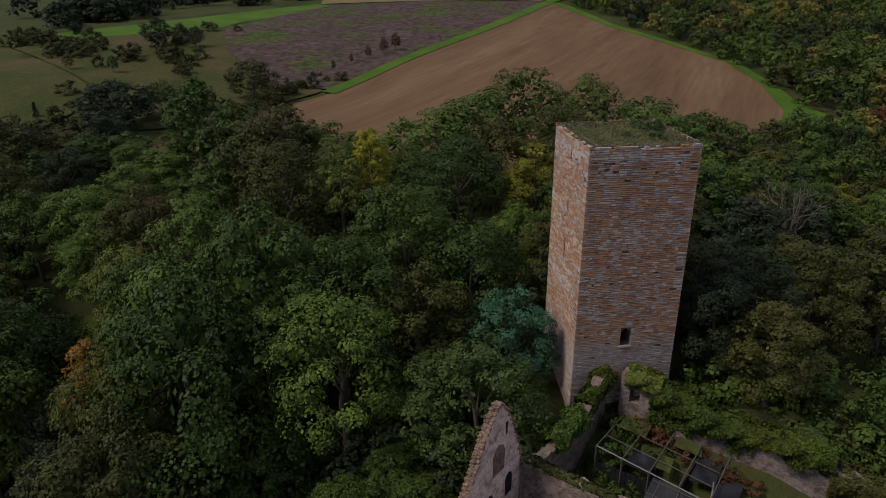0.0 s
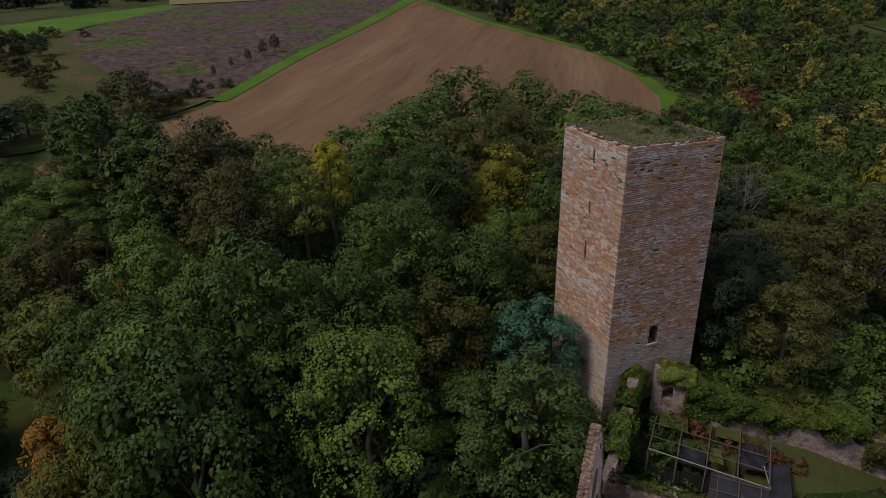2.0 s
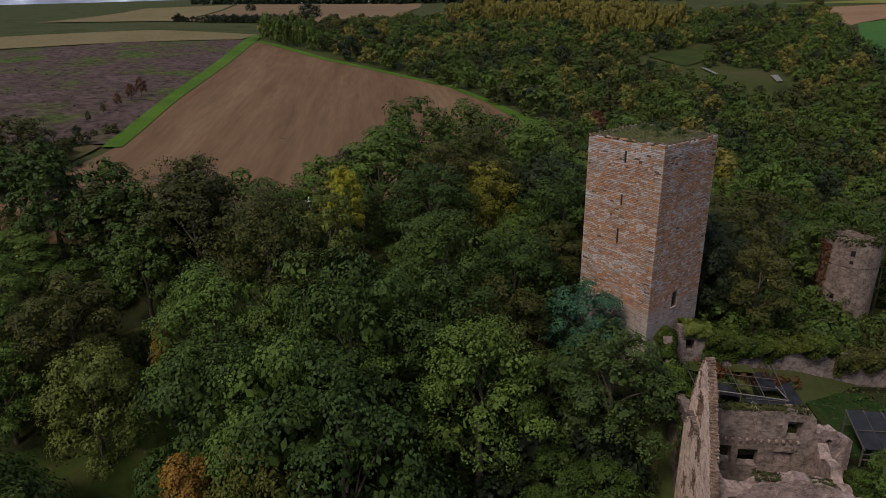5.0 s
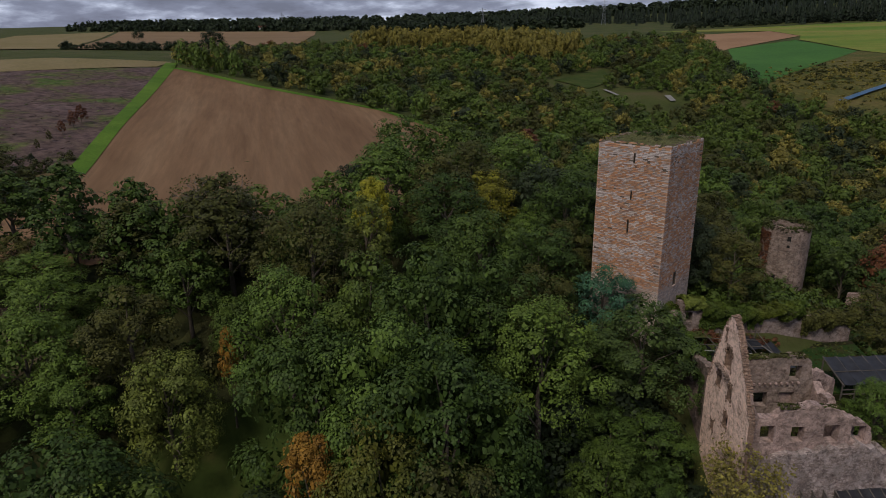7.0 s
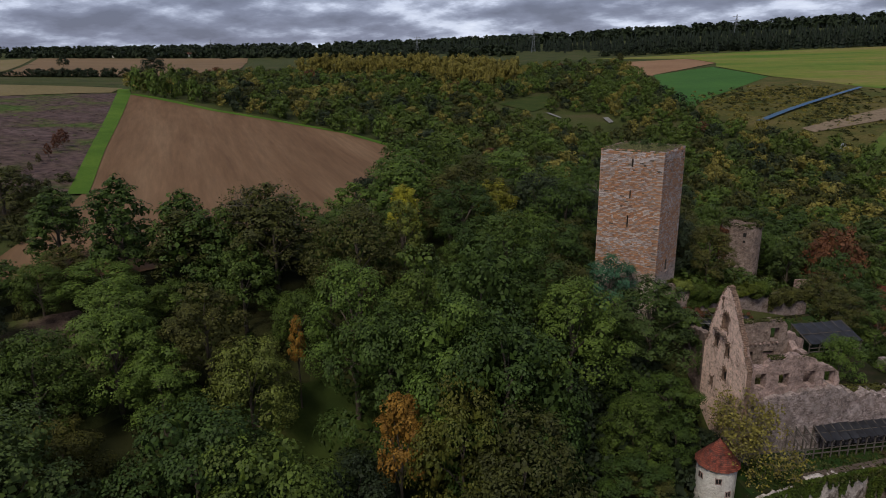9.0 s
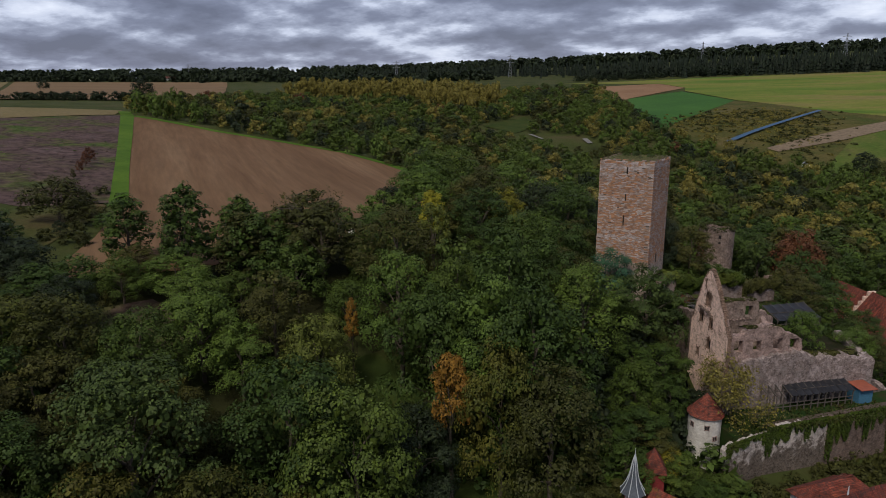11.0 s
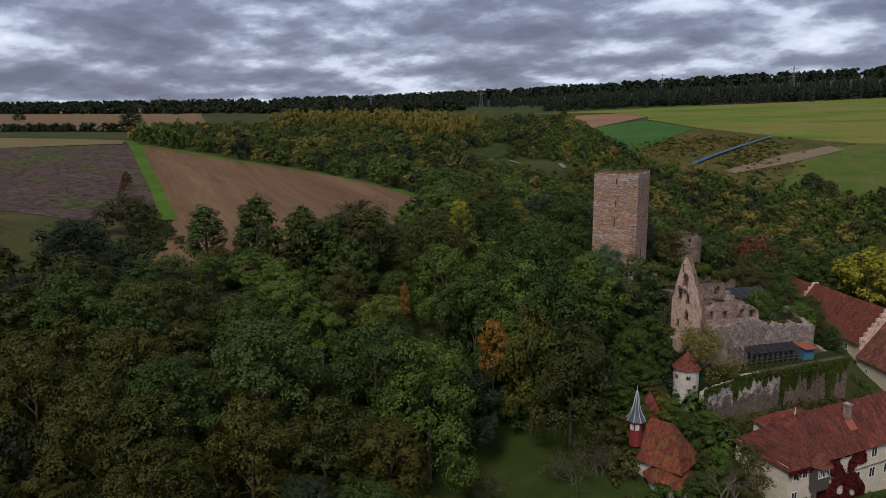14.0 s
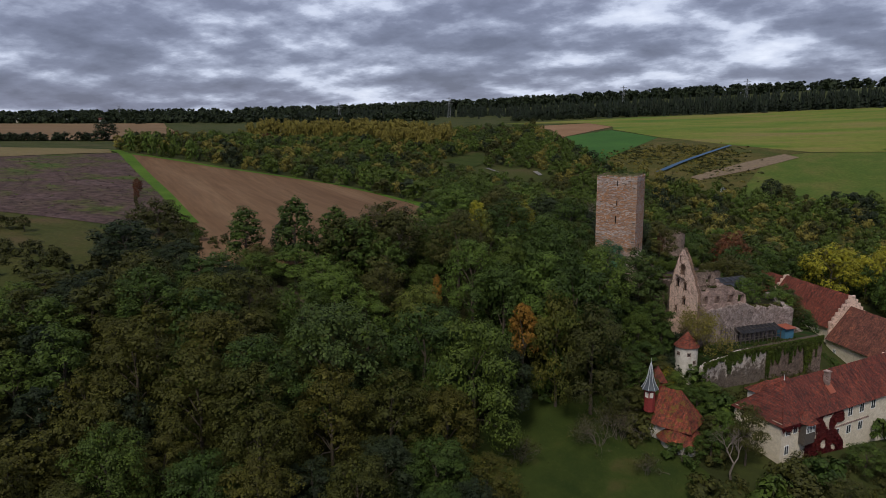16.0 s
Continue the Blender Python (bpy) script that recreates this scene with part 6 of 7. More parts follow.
def ring_wall(bm, r, z0, z1, seg, top=None, m=None, thick=0.6):
    vs = []
    for rr in (r, r - thick):
        lo = [bm.verts.new((rr * math.cos(2 * math.pi * k / seg), rr * math.sin(2 * math.pi * k / seg), z0)) for k in range(seg)]
        hi = [bm.verts.new((rr * math.cos(2 * math.pi * k / seg), rr * math.sin(2 * math.pi * k / seg), z1 + (top(k) if top else 0))) for k in range(seg)]
        vs.append((lo, hi))
    for k in range(seg):
        j = (k + 1) % seg
        (lo, hi), (li, hi2) = vs
        bm.faces.new((lo[k], lo[j], hi[j], hi[k]))
        bm.faces.new((li[j], li[k], hi2[k], hi2[j]))
        bm.faces.new((hi[k], hi[j], hi2[j], hi2[k]))
    return bm


def cone_roof(bm, r, z0, z1, seg, flare=0.0, rings=6):
    prev = None
    for q in range(rings + 1):
        t = q / rings
        rr = r * (1 - t) * (1 - flare * math.sin(math.pi * t)) if q < rings else 0.02
        row = [bm.verts.new((rr * math.cos(2 * math.pi * k / seg), rr * math.sin(2 * math.pi * k / seg), z0 + (z1 - z0) * t)) for k in range(seg)]
        if prev:
            for k in range(seg):
                j = (k + 1) % seg
                bm.faces.new((prev[k], prev[j], row[j], row[k]))
        else:
            bm.faces.new(row[::-1])
        prev = row
    return bm


def window_on(thing, m, w, h, glass=M_GLASS, frame_mat=M_WHITE, name="window", shutters=False):
    """A framed window: local x along the wall, y outwards (negative), z up."""
    bm = bmesh.new()
    t = 0.09
    for x0, x1, z0, z1 in ((-w / 2 - t, -w / 2, 0, h), (w / 2, w / 2 + t, 0, h), (-w / 2 - t, w / 2 + t, -t, 0), (-w / 2 - t, w / 2 + t, h, h + t), (-0.03, 0.03, 0, h)):
        box(bm, x0, x1, -0.06, 0.06, z0, z1, None)
    bmesh.ops.transform(bm, matrix=m, verts=bm.verts)
    win = part(name, bm, frame_mat, thing)
    bm = bmesh.new()
    box(bm, -w / 2, w / 2, -0.02, 0.04, 0, h, m)
    part("pane", bm, glass, win, "dark window pane")
    return win


turret = empty("white_turret", pose(-34.7, -3.9, -15.0), "round whitewashed turret with a red tiled cone roof", "turret")
part("wall", ring_wall(bmesh.new(), 2.25, 0, 8.7, 28), M_PLASTER, turret, "stained white plaster")
bm = cone_roof(bmesh.new(), 2.6, 8.55, 11.6, 14)
part("roof", bm, M_ROOF3, turret, "weathered red tiles")
bm = bmesh.new()
bmesh.ops.create_cone(bm, cap_ends=True, segments=24, radius1=2.4, radius2=2.5, depth=0.2, matrix=pose(0, 0, 8.5))
part("cornice", bm, M_PLASTER, turret)
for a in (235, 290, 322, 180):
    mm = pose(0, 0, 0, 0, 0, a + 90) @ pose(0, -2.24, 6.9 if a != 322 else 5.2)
    # black panes paint the shade inside the turret's openings
    window_on(turret, mm, 0.55, 0.6, M_OPENING_SHADE, M_RUIN)

stub = empty("ruined_tower", pose(-49.0, 66.0, -10), "broken round stone tower with an arched doorway", "tower")
top = lambda k: 0.25 * math.sin(k * 0.9) * math.sin(k * 0.35 + 1) + (0.4 if 24 < k < 33 else -0.1)
part("wall", ring_wall(bmesh.new(), 3.9, 0, 15.9, 36, top, thick=1.0), M_OLDTOWER, stub)
# black solids on the wall paint the shade in windows and doorway
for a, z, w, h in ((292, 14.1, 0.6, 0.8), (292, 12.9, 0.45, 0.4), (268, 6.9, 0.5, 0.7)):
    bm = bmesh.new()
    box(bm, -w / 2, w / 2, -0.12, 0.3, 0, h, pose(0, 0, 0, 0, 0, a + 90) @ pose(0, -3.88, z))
    part("opening", bm, M_OPENING_SHADE, stub, "black box as shade in a window opening")
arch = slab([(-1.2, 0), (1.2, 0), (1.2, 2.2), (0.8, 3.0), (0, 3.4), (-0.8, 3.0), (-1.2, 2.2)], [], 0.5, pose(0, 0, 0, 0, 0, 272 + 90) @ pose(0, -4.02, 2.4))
part("doorway", arch, M_OPENING_SHADE, stub, "black slab as shade in the arched doorway")
band = bmesh.new()
bmesh.ops.create_cone(band, cap_ends=False, segments=36, radius1=4.0, radius2=4.0, depth=0.25, matrix=pose(0, 0, 12.4))
part("string_course", band, M_OLDTOWER, stub)
ivy_n = 900
aa = rng5.uniform(1.9, 4.3, ivy_n)
zz = -10 + 15.0 - rng5.uniform(0, 1, ivy_n) ** 2 * 9
pts = np.stack([-49.0 + 4.05 * np.cos(aa), 66.0 + 4.05 * np.sin(aa), zz], -1)
foliage("ivy", rng5, pts, np.stack([np.cos(aa), np.sin(aa), np.full(ivy_n, 0.3)], -1) + rng5.normal(size=(ivy_n, 3)) * 0.4, 0.25, L_RUST, "rust-coloured creeper on the broken tower")
aa, rr = rng5.uniform(0, 6.28, 1200), rng5.uniform(2.9, 4.1, 1200)
foliage("crown_ivy", rng5, np.stack([-49.0 + rr * np.cos(aa), 66.0 + rr * np.sin(aa), 5.9 + rng5.uniform(-0.3, 0.7, 1200)], -1), rng5.normal(size=(1200, 3)) + np.array([0, 0, 1]), 0.22, L_GRASS, "grass and creeper on the broken tower top")


# ---- houses ----


def house(name, m, length, half, base, eave, ridge, wall_mat, roof_mat, label, hip0=0.0, hip1=0.0, over=0.45, windows=(), steps=(False, False), roof_label="weathered red tiles"):
    """A house along local x: walls, a pitched roof with thickness, hips or stepped gables at its ends."""
    th = empty(name, m, label, "house")
    bm = bmesh.new()
    pts = [(0, -half), (length, -half), (length, half), (0, half)]
    lo = [bm.verts.new((x, y, base)) for x, y in pts]
    hi = [bm.verts.new((x, y, eave)) for x, y in pts]
    for i in range(4):
        j = (i + 1) % 4
        bm.faces.new((lo[i], lo[j], hi[j], hi[i]))
    for x, hip in ((0, hip0), (length, hip1)):
        if not hip:
            a = bm.verts.new((x, -half, eave)), bm.verts.new((x, half, eave)), bm.verts.new((x, 0, ridge - 0.1))
            bm.faces.new(a)
    bmesh.ops.recalc_face_normals(bm, faces=bm.faces)
    part("wall", bm, wall_mat, th)
    slope = (ridge - eave) / half
    drop = over * slope
    x0, x1 = (-over if hip0 else 0.05), (length + over if hip1 else length - 0.05)
    bm = bmesh.new()

    def sag(x):
        return -0.16 * math.sin(math.pi * min(1, max(0, (x - x0) / (x1 - x0)))) + 0.04 * math.sin(x * 1.7)
    n = max(4, int(length / 1.2))
    r0, r1 = (hip0 if hip0 else x0), (length - hip1 if hip1 else x1)
    for side in (-1, 1):
        prev = None
        for k in range(n + 1):
            t = k / n
            xe, xr = x0 + (x1 - x0) * t, r0 + (r1 - r0) * t
            e = bm.verts.new((xe, side * (half + over), eave - drop + 0.5 * sag(xe)))
            mid = bm.verts.new(((xe + xr) / 2, side * (half + over) / 2, (eave - drop + ridge) / 2 + sag(xe) - 0.05))
            r = bm.verts.new((xr, 0, ridge + sag(xe)))
            if prev:
                for a, b in ((0, 1), (1, 2)):
                    q = (prev[a], (e, mid, r)[a], (e, mid, r)[b], prev[b])
                    bm.faces.new(q if side < 0 else q[::-1])
            prev = (e, mid, r)
    for hip, xe, xr in ((hip0, x0, r0), (hip1, x1, r1)):
        if hip:
            a = [bm.verts.new((xe, y * (half + over), eave - drop)) for y in (-1, -0.33, 0.33, 1)]
            apex = bm.verts.new((xr, 0, ridge))
            for q in range(3):
                bm.faces.new((a[q], a[q + 1], apex))
    bmesh.ops.remove_doubles(bm, verts=bm.verts, dist=0.02)
    bmesh.ops.recalc_face_normals(bm, faces=bm.faces)
    bmesh.ops.solidify(bm, geom=bm.faces, thickness=0.16)
    roof = part("roof", bm, roof_mat, th, roof_label)
    cap = [np.array((r0 + (r1 - r0) * k / n, 0, ridge + 0.05 + sag(x0 + (x1 - x0) * k / n))) for k in range(n + 1)]
    v, f = tube_np(cap, np.full(n + 1, 0.13), 6)
    part("ridge_tiles", mesh_np("ridge_tiles", v, f, roof_mat), None, roof)
    for hip, xe, xr in ((hip0, x0, r0), (hip1, x1, r1)):
        if hip:
            for s in (-1, 1):
                v, f = tube_np([(xe, s * (half + over), eave - drop), ((xe + xr) / 2, s * (half + over) / 2, (eave - drop + ridge) / 2), (xr, 0, ridge)], [0.12] * 3, 6)
                part("hip_tiles", mesh_np("hip_tiles", v, f, roof_mat), None, roof)
    for end, x in ((0, 0.0), (1, length)):
        if steps[end]:
            outline = [(-half - 0.2, base), (half + 0.2, base)]
            count = 7
            right = []
            for k in range(count):
                y0, y1 = half + 0.2 - (half + 0.2) * k / count, half + 0.2 - (half + 0.2) * (k + 1) / count
                zt = eave + 0.7 + (ridge - eave) * (k + 0.6) / count
                right += [(max(y0, 0.42), zt), (max(y1, 0.42), zt)]
            outline += right + [(-y, z) for y, z in reversed(right)]
            clean = [outline[0]]
            for p in outline[1:]:
                if abs(p[0] - clean[-1][0]) + abs(p[1] - clean[-1][1]) > 1e-4:
                    clean.append(p)
            g = slab(clean, [hole(-0.4, 0.4, eave + 2.2, eave + 3.4)], 0.5, pose(x + 0.25, 0, 0, 0, 0, 90))
            part("stepped_gable", g, M_GABLE, th, "stepped gable with weathered edges")
    for x, y, z, w, h in windows:
        mm = pose(x, y * half, z) if y < 0 else pose(x, y * half, z, 0, 0, 180)
        if y == 0:
            mm = pose(x, z[0], z[1], 0, 0, -90)
        window_on(th, mm, w, h)
    return th


HM = pose(-20.3, -18.9, 0, 0, 0, 54)   # manor house, along its axis from the hipped end
manor = house("manor_house", HM, 40.0, 4.9, -26, -12.4, -7.4, M_CREAM, M_ROOF, "long cream manor house with a hipped red tile roof", hip0=6.4,
              windows=[(1.6, -1, -14.8, 1.0, 1.5), (3.5, -1, -14.8, 1.0, 1.5), (15.5, -1, -14.9, 1.2, 1.7), (19.0, -1, -14.9, 1.2, 1.7), (22.5, -1, -14.9, 1.2, 1.7), (26, -1, -14.9, 1.2, 1.7),
                       (1.6, -1, -18.4, 1.0, 1.6), (15.5, -1, -18.4, 1.2, 1.6), (19.0, -1, -18.4, 1.2, 1.6), (22.5, -1, -18.4, 1.2, 1.6)], steps=(False, True))
bay = bmesh.new()
box(bay, 4.6, 7.4, -6.1, -4.7, -17.0, -12.9, None, 0.05)
part("bay", bay, M_TIMBER, manor, "timber bay window")
bay = cone_roof(bmesh.new(), 2.2, -13.0, -10.6, 6)
bmesh.ops.transform(bay, matrix=pose(6.0, -5.0, 0), verts=bay.verts)
part("bay_roof", bay, M_ROOF3, manor, "small orange tiled bay roof")
for x in (5.2, 6.0, 6.8):
    window_on(manor, pose(x, -6.1, -14.7), 0.55, 1.2)
ch = bmesh.new()
box(ch, 15.6, 16.5, -2.2, -1.3, -10.4, -6.7, None, 0.03)
box(ch, 15.5, 16.6, -2.3, -1.2, -6.85, -6.65, None, 0.02)
part("chimney", ch, M_RUIN, manor, "short weathered chimney")
ch = bmesh.new()
box(ch, 15.2, 16.9, -0.9, 0.9, -0.05, 0.05, pose(0, -2.6, -9.85, 46))
part("flashing", ch, M_REDTIN, manor)
cor = bmesh.new()
for k in range(34):
    box(cor, 8 + 0.5 * k, 8.22 + 0.5 * k, -5.1, -4.88, -16.4, -16.15)
part("corbel_frieze", cor, M_RUIN, manor)
fin = bmesh.new()
bmesh.ops.create_cone(fin, cap_ends=True, segments=8, radius1=0.12, radius2=0.03, depth=1.3, matrix=pose(6.4, 0, -6.8))
part("finial", fin, M_ZINC, manor, "zinc finial")
# red creeper on the manor front
n = 11000
cx, cz = rng5.uniform(6.5, 17.5, n), rng5.uniform(-21.5, -12.6, n)
keepm = np.array([noise.noise(Vector((a * 0.45, b * 0.4, 3.0))) + 0.32 - 0.10 * abs(a - 11.8) / 2 for a, b in zip(cx, cz)]) > 0
pts = np.array([(HM @ Vector((a, -4.98 - rng5.uniform(0, 0.15), b)))[:] for a, b in zip(cx[keepm], cz[keepm])])
outn = np.array((HM.to_3x3() @ Vector((0, -1, 0.3)))[:])
foliage("creeper", rng5, pts, outn + rng5.normal(size=pts.shape) * 0.4, 0.2, L_VINE, "dark red creeper over the manor wall", "creeper")
rowx = rng5.uniform(-0.4, 8.5, 1100)
pts = np.array([(HM @ Vector((a, -5.25 - rng5.uniform(0, 0.2), -12.85 - rng5.exponential(0.25))))[:] for a in rowx])
foliage("creeper", rng5, pts, outn + rng5.normal(size=pts.shape) * 0.4, 0.18, L_VINE, "dark red creeper along the eaves", "creeper")

annex = house("annex", pose(-20.6, -10.2, 0, 0, 0, 54), 9.0, 2.4, -22, -11.6, -9.9, M_PLASTER, M_ROOF3, "low annex with an orange tiled roof behind the manor", hip0=1.6, hip1=1.6)

GM = pose(-16.9, 71.2, 0, 0, 0, -50.8)   # gate range, along its ridge
gate = house("gate_range", GM, 24.2, 6.0, -26, -13.6, -6.0, M_CREAM, M_ROOF3, "cream gate range with a red tile roof and stepped gables",
             windows=[(17.5, -1, -16.4, 0.9, 1.3), (20.0, -1, -16.4, 0.9, 1.3), (13, -1, -16.4, 0.9, 1.3)], steps=(True, True))
house("gate_range", GM @ pose(-13.5, 0.4, 0), 13.2, 5.0, -26, -12.6, -6.6, M_CREAM, M_ROOF3, "far part of the gate range with a red tile roof")
house("barn", GM @ pose(24.8, -0.6, 0), 22.0, 6.4, -26, -16.2, -8.6, M_CREAM, M_ROOF2, "lower cream barn with a large brown tile roof", windows=[(3.0, -1, -19.5, 0.7, 0.9)])
# black slab on the wall paints the shade of the gateway
doorb = slab([(-0.7, 0), (0.7, 0), (0.7, 1.7), (0, 2.3), (-0.7, 1.7)], [], 0.15, GM @ pose(15.2, -6.1, -21))
part("archway", doorb, M_OPENING_SHADE, gate, "black slab as shade in the arched gateway").matrix_world = Matrix()

# chapel-like house with a slate spire, and its low neighbours
CM = pose(-37.6, -21.8, 0, 0, 0, -12)
house("garden_house", CM, 7.4, 3.0, -22, -14.0, -9.2, M_PLASTER, M_ROOFM, "white garden house with a mossy red hipped roof", hip0=1.2, hip1=2.6, over=0.7)
apse = empty("apse", pose(-32.6, -24.2, -21), "round white apse with a mossy conical roof", "house")
part("wall", ring_wall(bmesh.new(), 3.5, -2, 4.2, 20), M_PLASTER, apse)
part("roof", cone_roof(bmesh.new(), 4.2, 3.8, 8.6, 20), M_ROOFM, apse, "mossy red tiles")
bm = bmesh.new()
# black box paints the shade inside the apse door
box(bm, -0.6, 0.6, -3.62, -3.2, 0.2, 2.8, pose(0, 0, 0, 0, 0, -8), 0.02)
part("doorway", bm, M_OPENING_SHADE, apse, "black box as shade in the doorway")
out = empty("outhouse", pose(-38.4, -15.6, -18, 0, 0, 20), "small outhouse with a steep red pyramid roof", "shed")
bm = bmesh.new()
box(bm, -1.4, 1.4, -1.4, 1.4, -2, 7.8, None, 0.03)
part("body", bm, M_REDPAINT, out)
bm = cone_roof(bmesh.new(), 2.4, 7.6, 10.6, 4)
bmesh.ops.transform(bm, matrix=pose(0, 0, 0, 0, 0, 45), verts=bm.verts)
part("roof", bm, M_ROOF3, out, "red tiled pyramid roof")
spire = empty("spire_turret", pose(-38.2, -24.9, -13), "small red shingled turret with a slate spire", "turret")
bm = bmesh.new()
bmesh.ops.create_cone(bm, cap_ends=True, segments=8, radius1=1.0, radius2=1.0, depth=4.6, matrix=pose(0, 0, 2.4))
part("body", bm, M_REDPAINT, spire, "peeling red boards")
bm = cone_roof(bmesh.new(), 1.55, 4.4, 9.4, 8, 0.38, 8)
sp = part("spire", bm, M_SLATE, spire, "grey slate spire")
for k in range(8):
    a = 2 * math.pi * k / 8
    path = []
    for q in range(9):
        t = q / 8
        rr = 1.55 * (1 - t) * (1 - 0.38 * math.sin(math.pi * t)) + 0.03
        path.append((rr * math.cos(a), rr * math.sin(a), 4.4 + 5.0 * t))
    v, f = tube_np(path, [0.055] * 9, 5)
    part("ridge_strip", mesh_np("ridge_strip", v, f, M_ZINC), None, sp, "pale zinc strip")
bm = bmesh.new()
bmesh.ops.create_cone(bm, cap_ends=True, segments=6, radius1=0.05, radius2=0.02, depth=1.1, matrix=pose(0, 0, 9.7))
part("finial", bm, M_ZINC, spire)
for a in (250, 300):
    bm = bmesh.new()
    box(bm, -0.32, 0.32, -0.06, 0.1, 0, 1.0, pose(0, 0, 0, 0, 0, a + 90) @ pose(0, -0.95, 2.9))
    part("flaked_panel", bm, M_PLASTER, spire, "flaked whitish panel")


# far woods: many small crowns in one mesh for each kind of leaf
CONELOW = []
for k in range(4):
    rngk = np.random.default_rng(80 + k)
    tiers, tf, o = [], [], 0
    for q in range(5):
        z0, z1, rr = 1.0 + 3.6 * q, 6.5 + 3.7 * q, 3.6 - 0.62 * q
        ang = np.linspace(0, 2 * np.pi, 8, endpoint=False) + rngk.uniform(0, 1)
        ring = np.stack([rr * np.cos(ang), rr * np.sin(ang), np.full(8, z0)], -1) * rngk.uniform(0.75, 1.2, (8, 1))
        tiers.append(np.concatenate([ring, [[rngk.normal(0, 0.1), rngk.normal(0, 0.1), z1]]]))
        tf += [(o + i, o + (i + 1) % 8, o + 8) for i in range(8)]
        o += 9
    CONELOW.append((np.concatenate(tiers), [np.array(tf)]))
for leaf, label in ((L_GREEN, "far green woods"), (L_OLIVE, "far olive woods"), (L_DARK, "far dark woods"), (L_BRIGHT, "far light green woods"), (L_YELLOW, "far yellowing woods"), (L_BRONZE, "far bronze woods"), (L_AUTUMN, "far woods turning orange"), (L_POPLAR, "far poplar woods"), (L_GREYGREEN, "far grey-green woods"), (L_RUST, "far rust-coloured trees")):
    rows = [t[:4] for t in FARTREES if t[4] is leaf]
    if rows:
        wood_mesh("woodland", rows, LOWA, leaf, label)
    rows = [t[:4] for t in MIDTREES if t[4] is leaf]
    if rows:
        wood_mesh("woodland", rows, MIDA, leaf, label.replace("far", "dense"))


def along(rng, pts, n, width, h0, h1, wide=(0.5, 0.85)):
    """Places scattered along a line of points."""
    pts = np.array(pts, float)
    seg = np.linalg.norm(np.diff(pts, axis=0), axis=1)
    cum = np.concatenate([[0], np.cumsum(seg)])
    out = []
    for d in rng.uniform(0, cum[-1], n):
        i = min(len(seg) - 1, int(np.searchsorted(cum, d) - 1))
        t = (d - cum[i]) / seg[i]
        p = pts[i] + (pts[i + 1] - pts[i]) * t + rng.normal(0, width / 2, 2)
        hh = rng.uniform(h0, h1)
        out.append((p[0], p[1], hh, hh * rng.uniform(*wide)))
    return out


rf = np.random.default_rng(90)
wood_mesh("conifer_forest", along(rf, [(-330, 700), (-190, 740), (0, 780), (250, 800), (600, 800)], 1900, 30, 11, 23, (0.12, 0.19)) + along(rf, [(-300, 780), (0, 850), (300, 870), (620, 870)], 800, 60, 14, 24, (0.12, 0.19)) + along(rf, [(-900, 900), (-330, 760)], 520, 40, 12, 20, (0.14, 0.22)), CONELOW, L_CONIFER, "dark conifer forest along the hill")
wood_mesh("forest_edge", along(rf, [(-330, 690), (-190, 728), (0, 768), (250, 788), (600, 788)], 420, 14, 5, 10), LOWA, L_CONIFER, "dark undergrowth along the forest edge")
wood_mesh("hedge", along(rf, [(-368, 118), (-480, 268)], 60, 8, 5, 8) + along(rf, [(-480, 262), (-560, 214), (-720, 170)], 70, 8, 5, 9) + along(rf, [(-335, 640), (-250, 690)], 30, 8, 5, 8), LOWA, L_DARK, "dark hedge between fields")
wood_mesh("far_woods", along(rf, [(-1700, 560), (-1160, 850), (-800, 900)], 240, 60, 12, 18) + along(rf, [(-1500, 1500), (-600, 1300), (100, 1500)], 360, 140, 16, 24) + along(rf, [(-2600, 900), (-1800, 1500)], 200, 160, 16, 24)
          + along(rf, [(-700, 620), (-480, 700)], 70, 40, 10, 16) + along(rf, [(-1700, 800), (-1000, 1150), (-300, 1250)], 420, 90, 14, 22), TINYA, L_DARK, "far dark woods on the skyline")
wood_mesh("poplar_wood", along(rf, [(-440, 330), (-330, 370), (-280, 330)], 190, 34, 15, 21, (0.25, 0.4)), LOWA, L_POPLAR, "yellowing poplar wood")
wood_mesh("slope_scrub", along(rf, [(-125, 325), (-100, 400), (-75, 410), (-70, 330)], 900, 24, 0.8, 2.0, (0.9, 1.5)), TUFTA, L_POPLAR, "yellow and olive scrub on the slope")
wood_mesh("slope_scrub", along(rf, [(-125, 325), (-100, 400), (-62, 400), (-62, 310)], 800, 24, 0.8, 2.2, (0.9, 1.5)), TUFTA, L_OLIVE, "olive scrub on the slope")
hx, hy = rf.uniform(-345, -180, 7000), rf.uniform(-52, 84, 7000)
hm = inside_np(hx, hy, HEATH)
wood_mesh("heath_scrub", [(a, b, c, c * 1.5) for a, b, c in zip(hx[hm], hy[hm], rf.uniform(0.4, 1.15, hm.sum()))][:2400], TUFTA, L_HEATHER, "low dry scrub on the fallow field")
wood_mesh("hedge", along(rf, [(-262, -128), (-240, -95), (-200, -75)], 34, 12, 3, 6) + along(rf, [(-270, -56), (-232, -60), (-190, -50)], 26, 8, 2.5, 5) + along(rf, [(-170, -66), (-150, -60), (-128, -62)], 30, 10, 2, 5)
          + along(rf, [(-182, -12), (-170, -24), (-150, -28), (-140, -34)], 30, 8, 1.5, 4), LOWA, L_OLIVE, "uneven brown-green hedge between meadows")
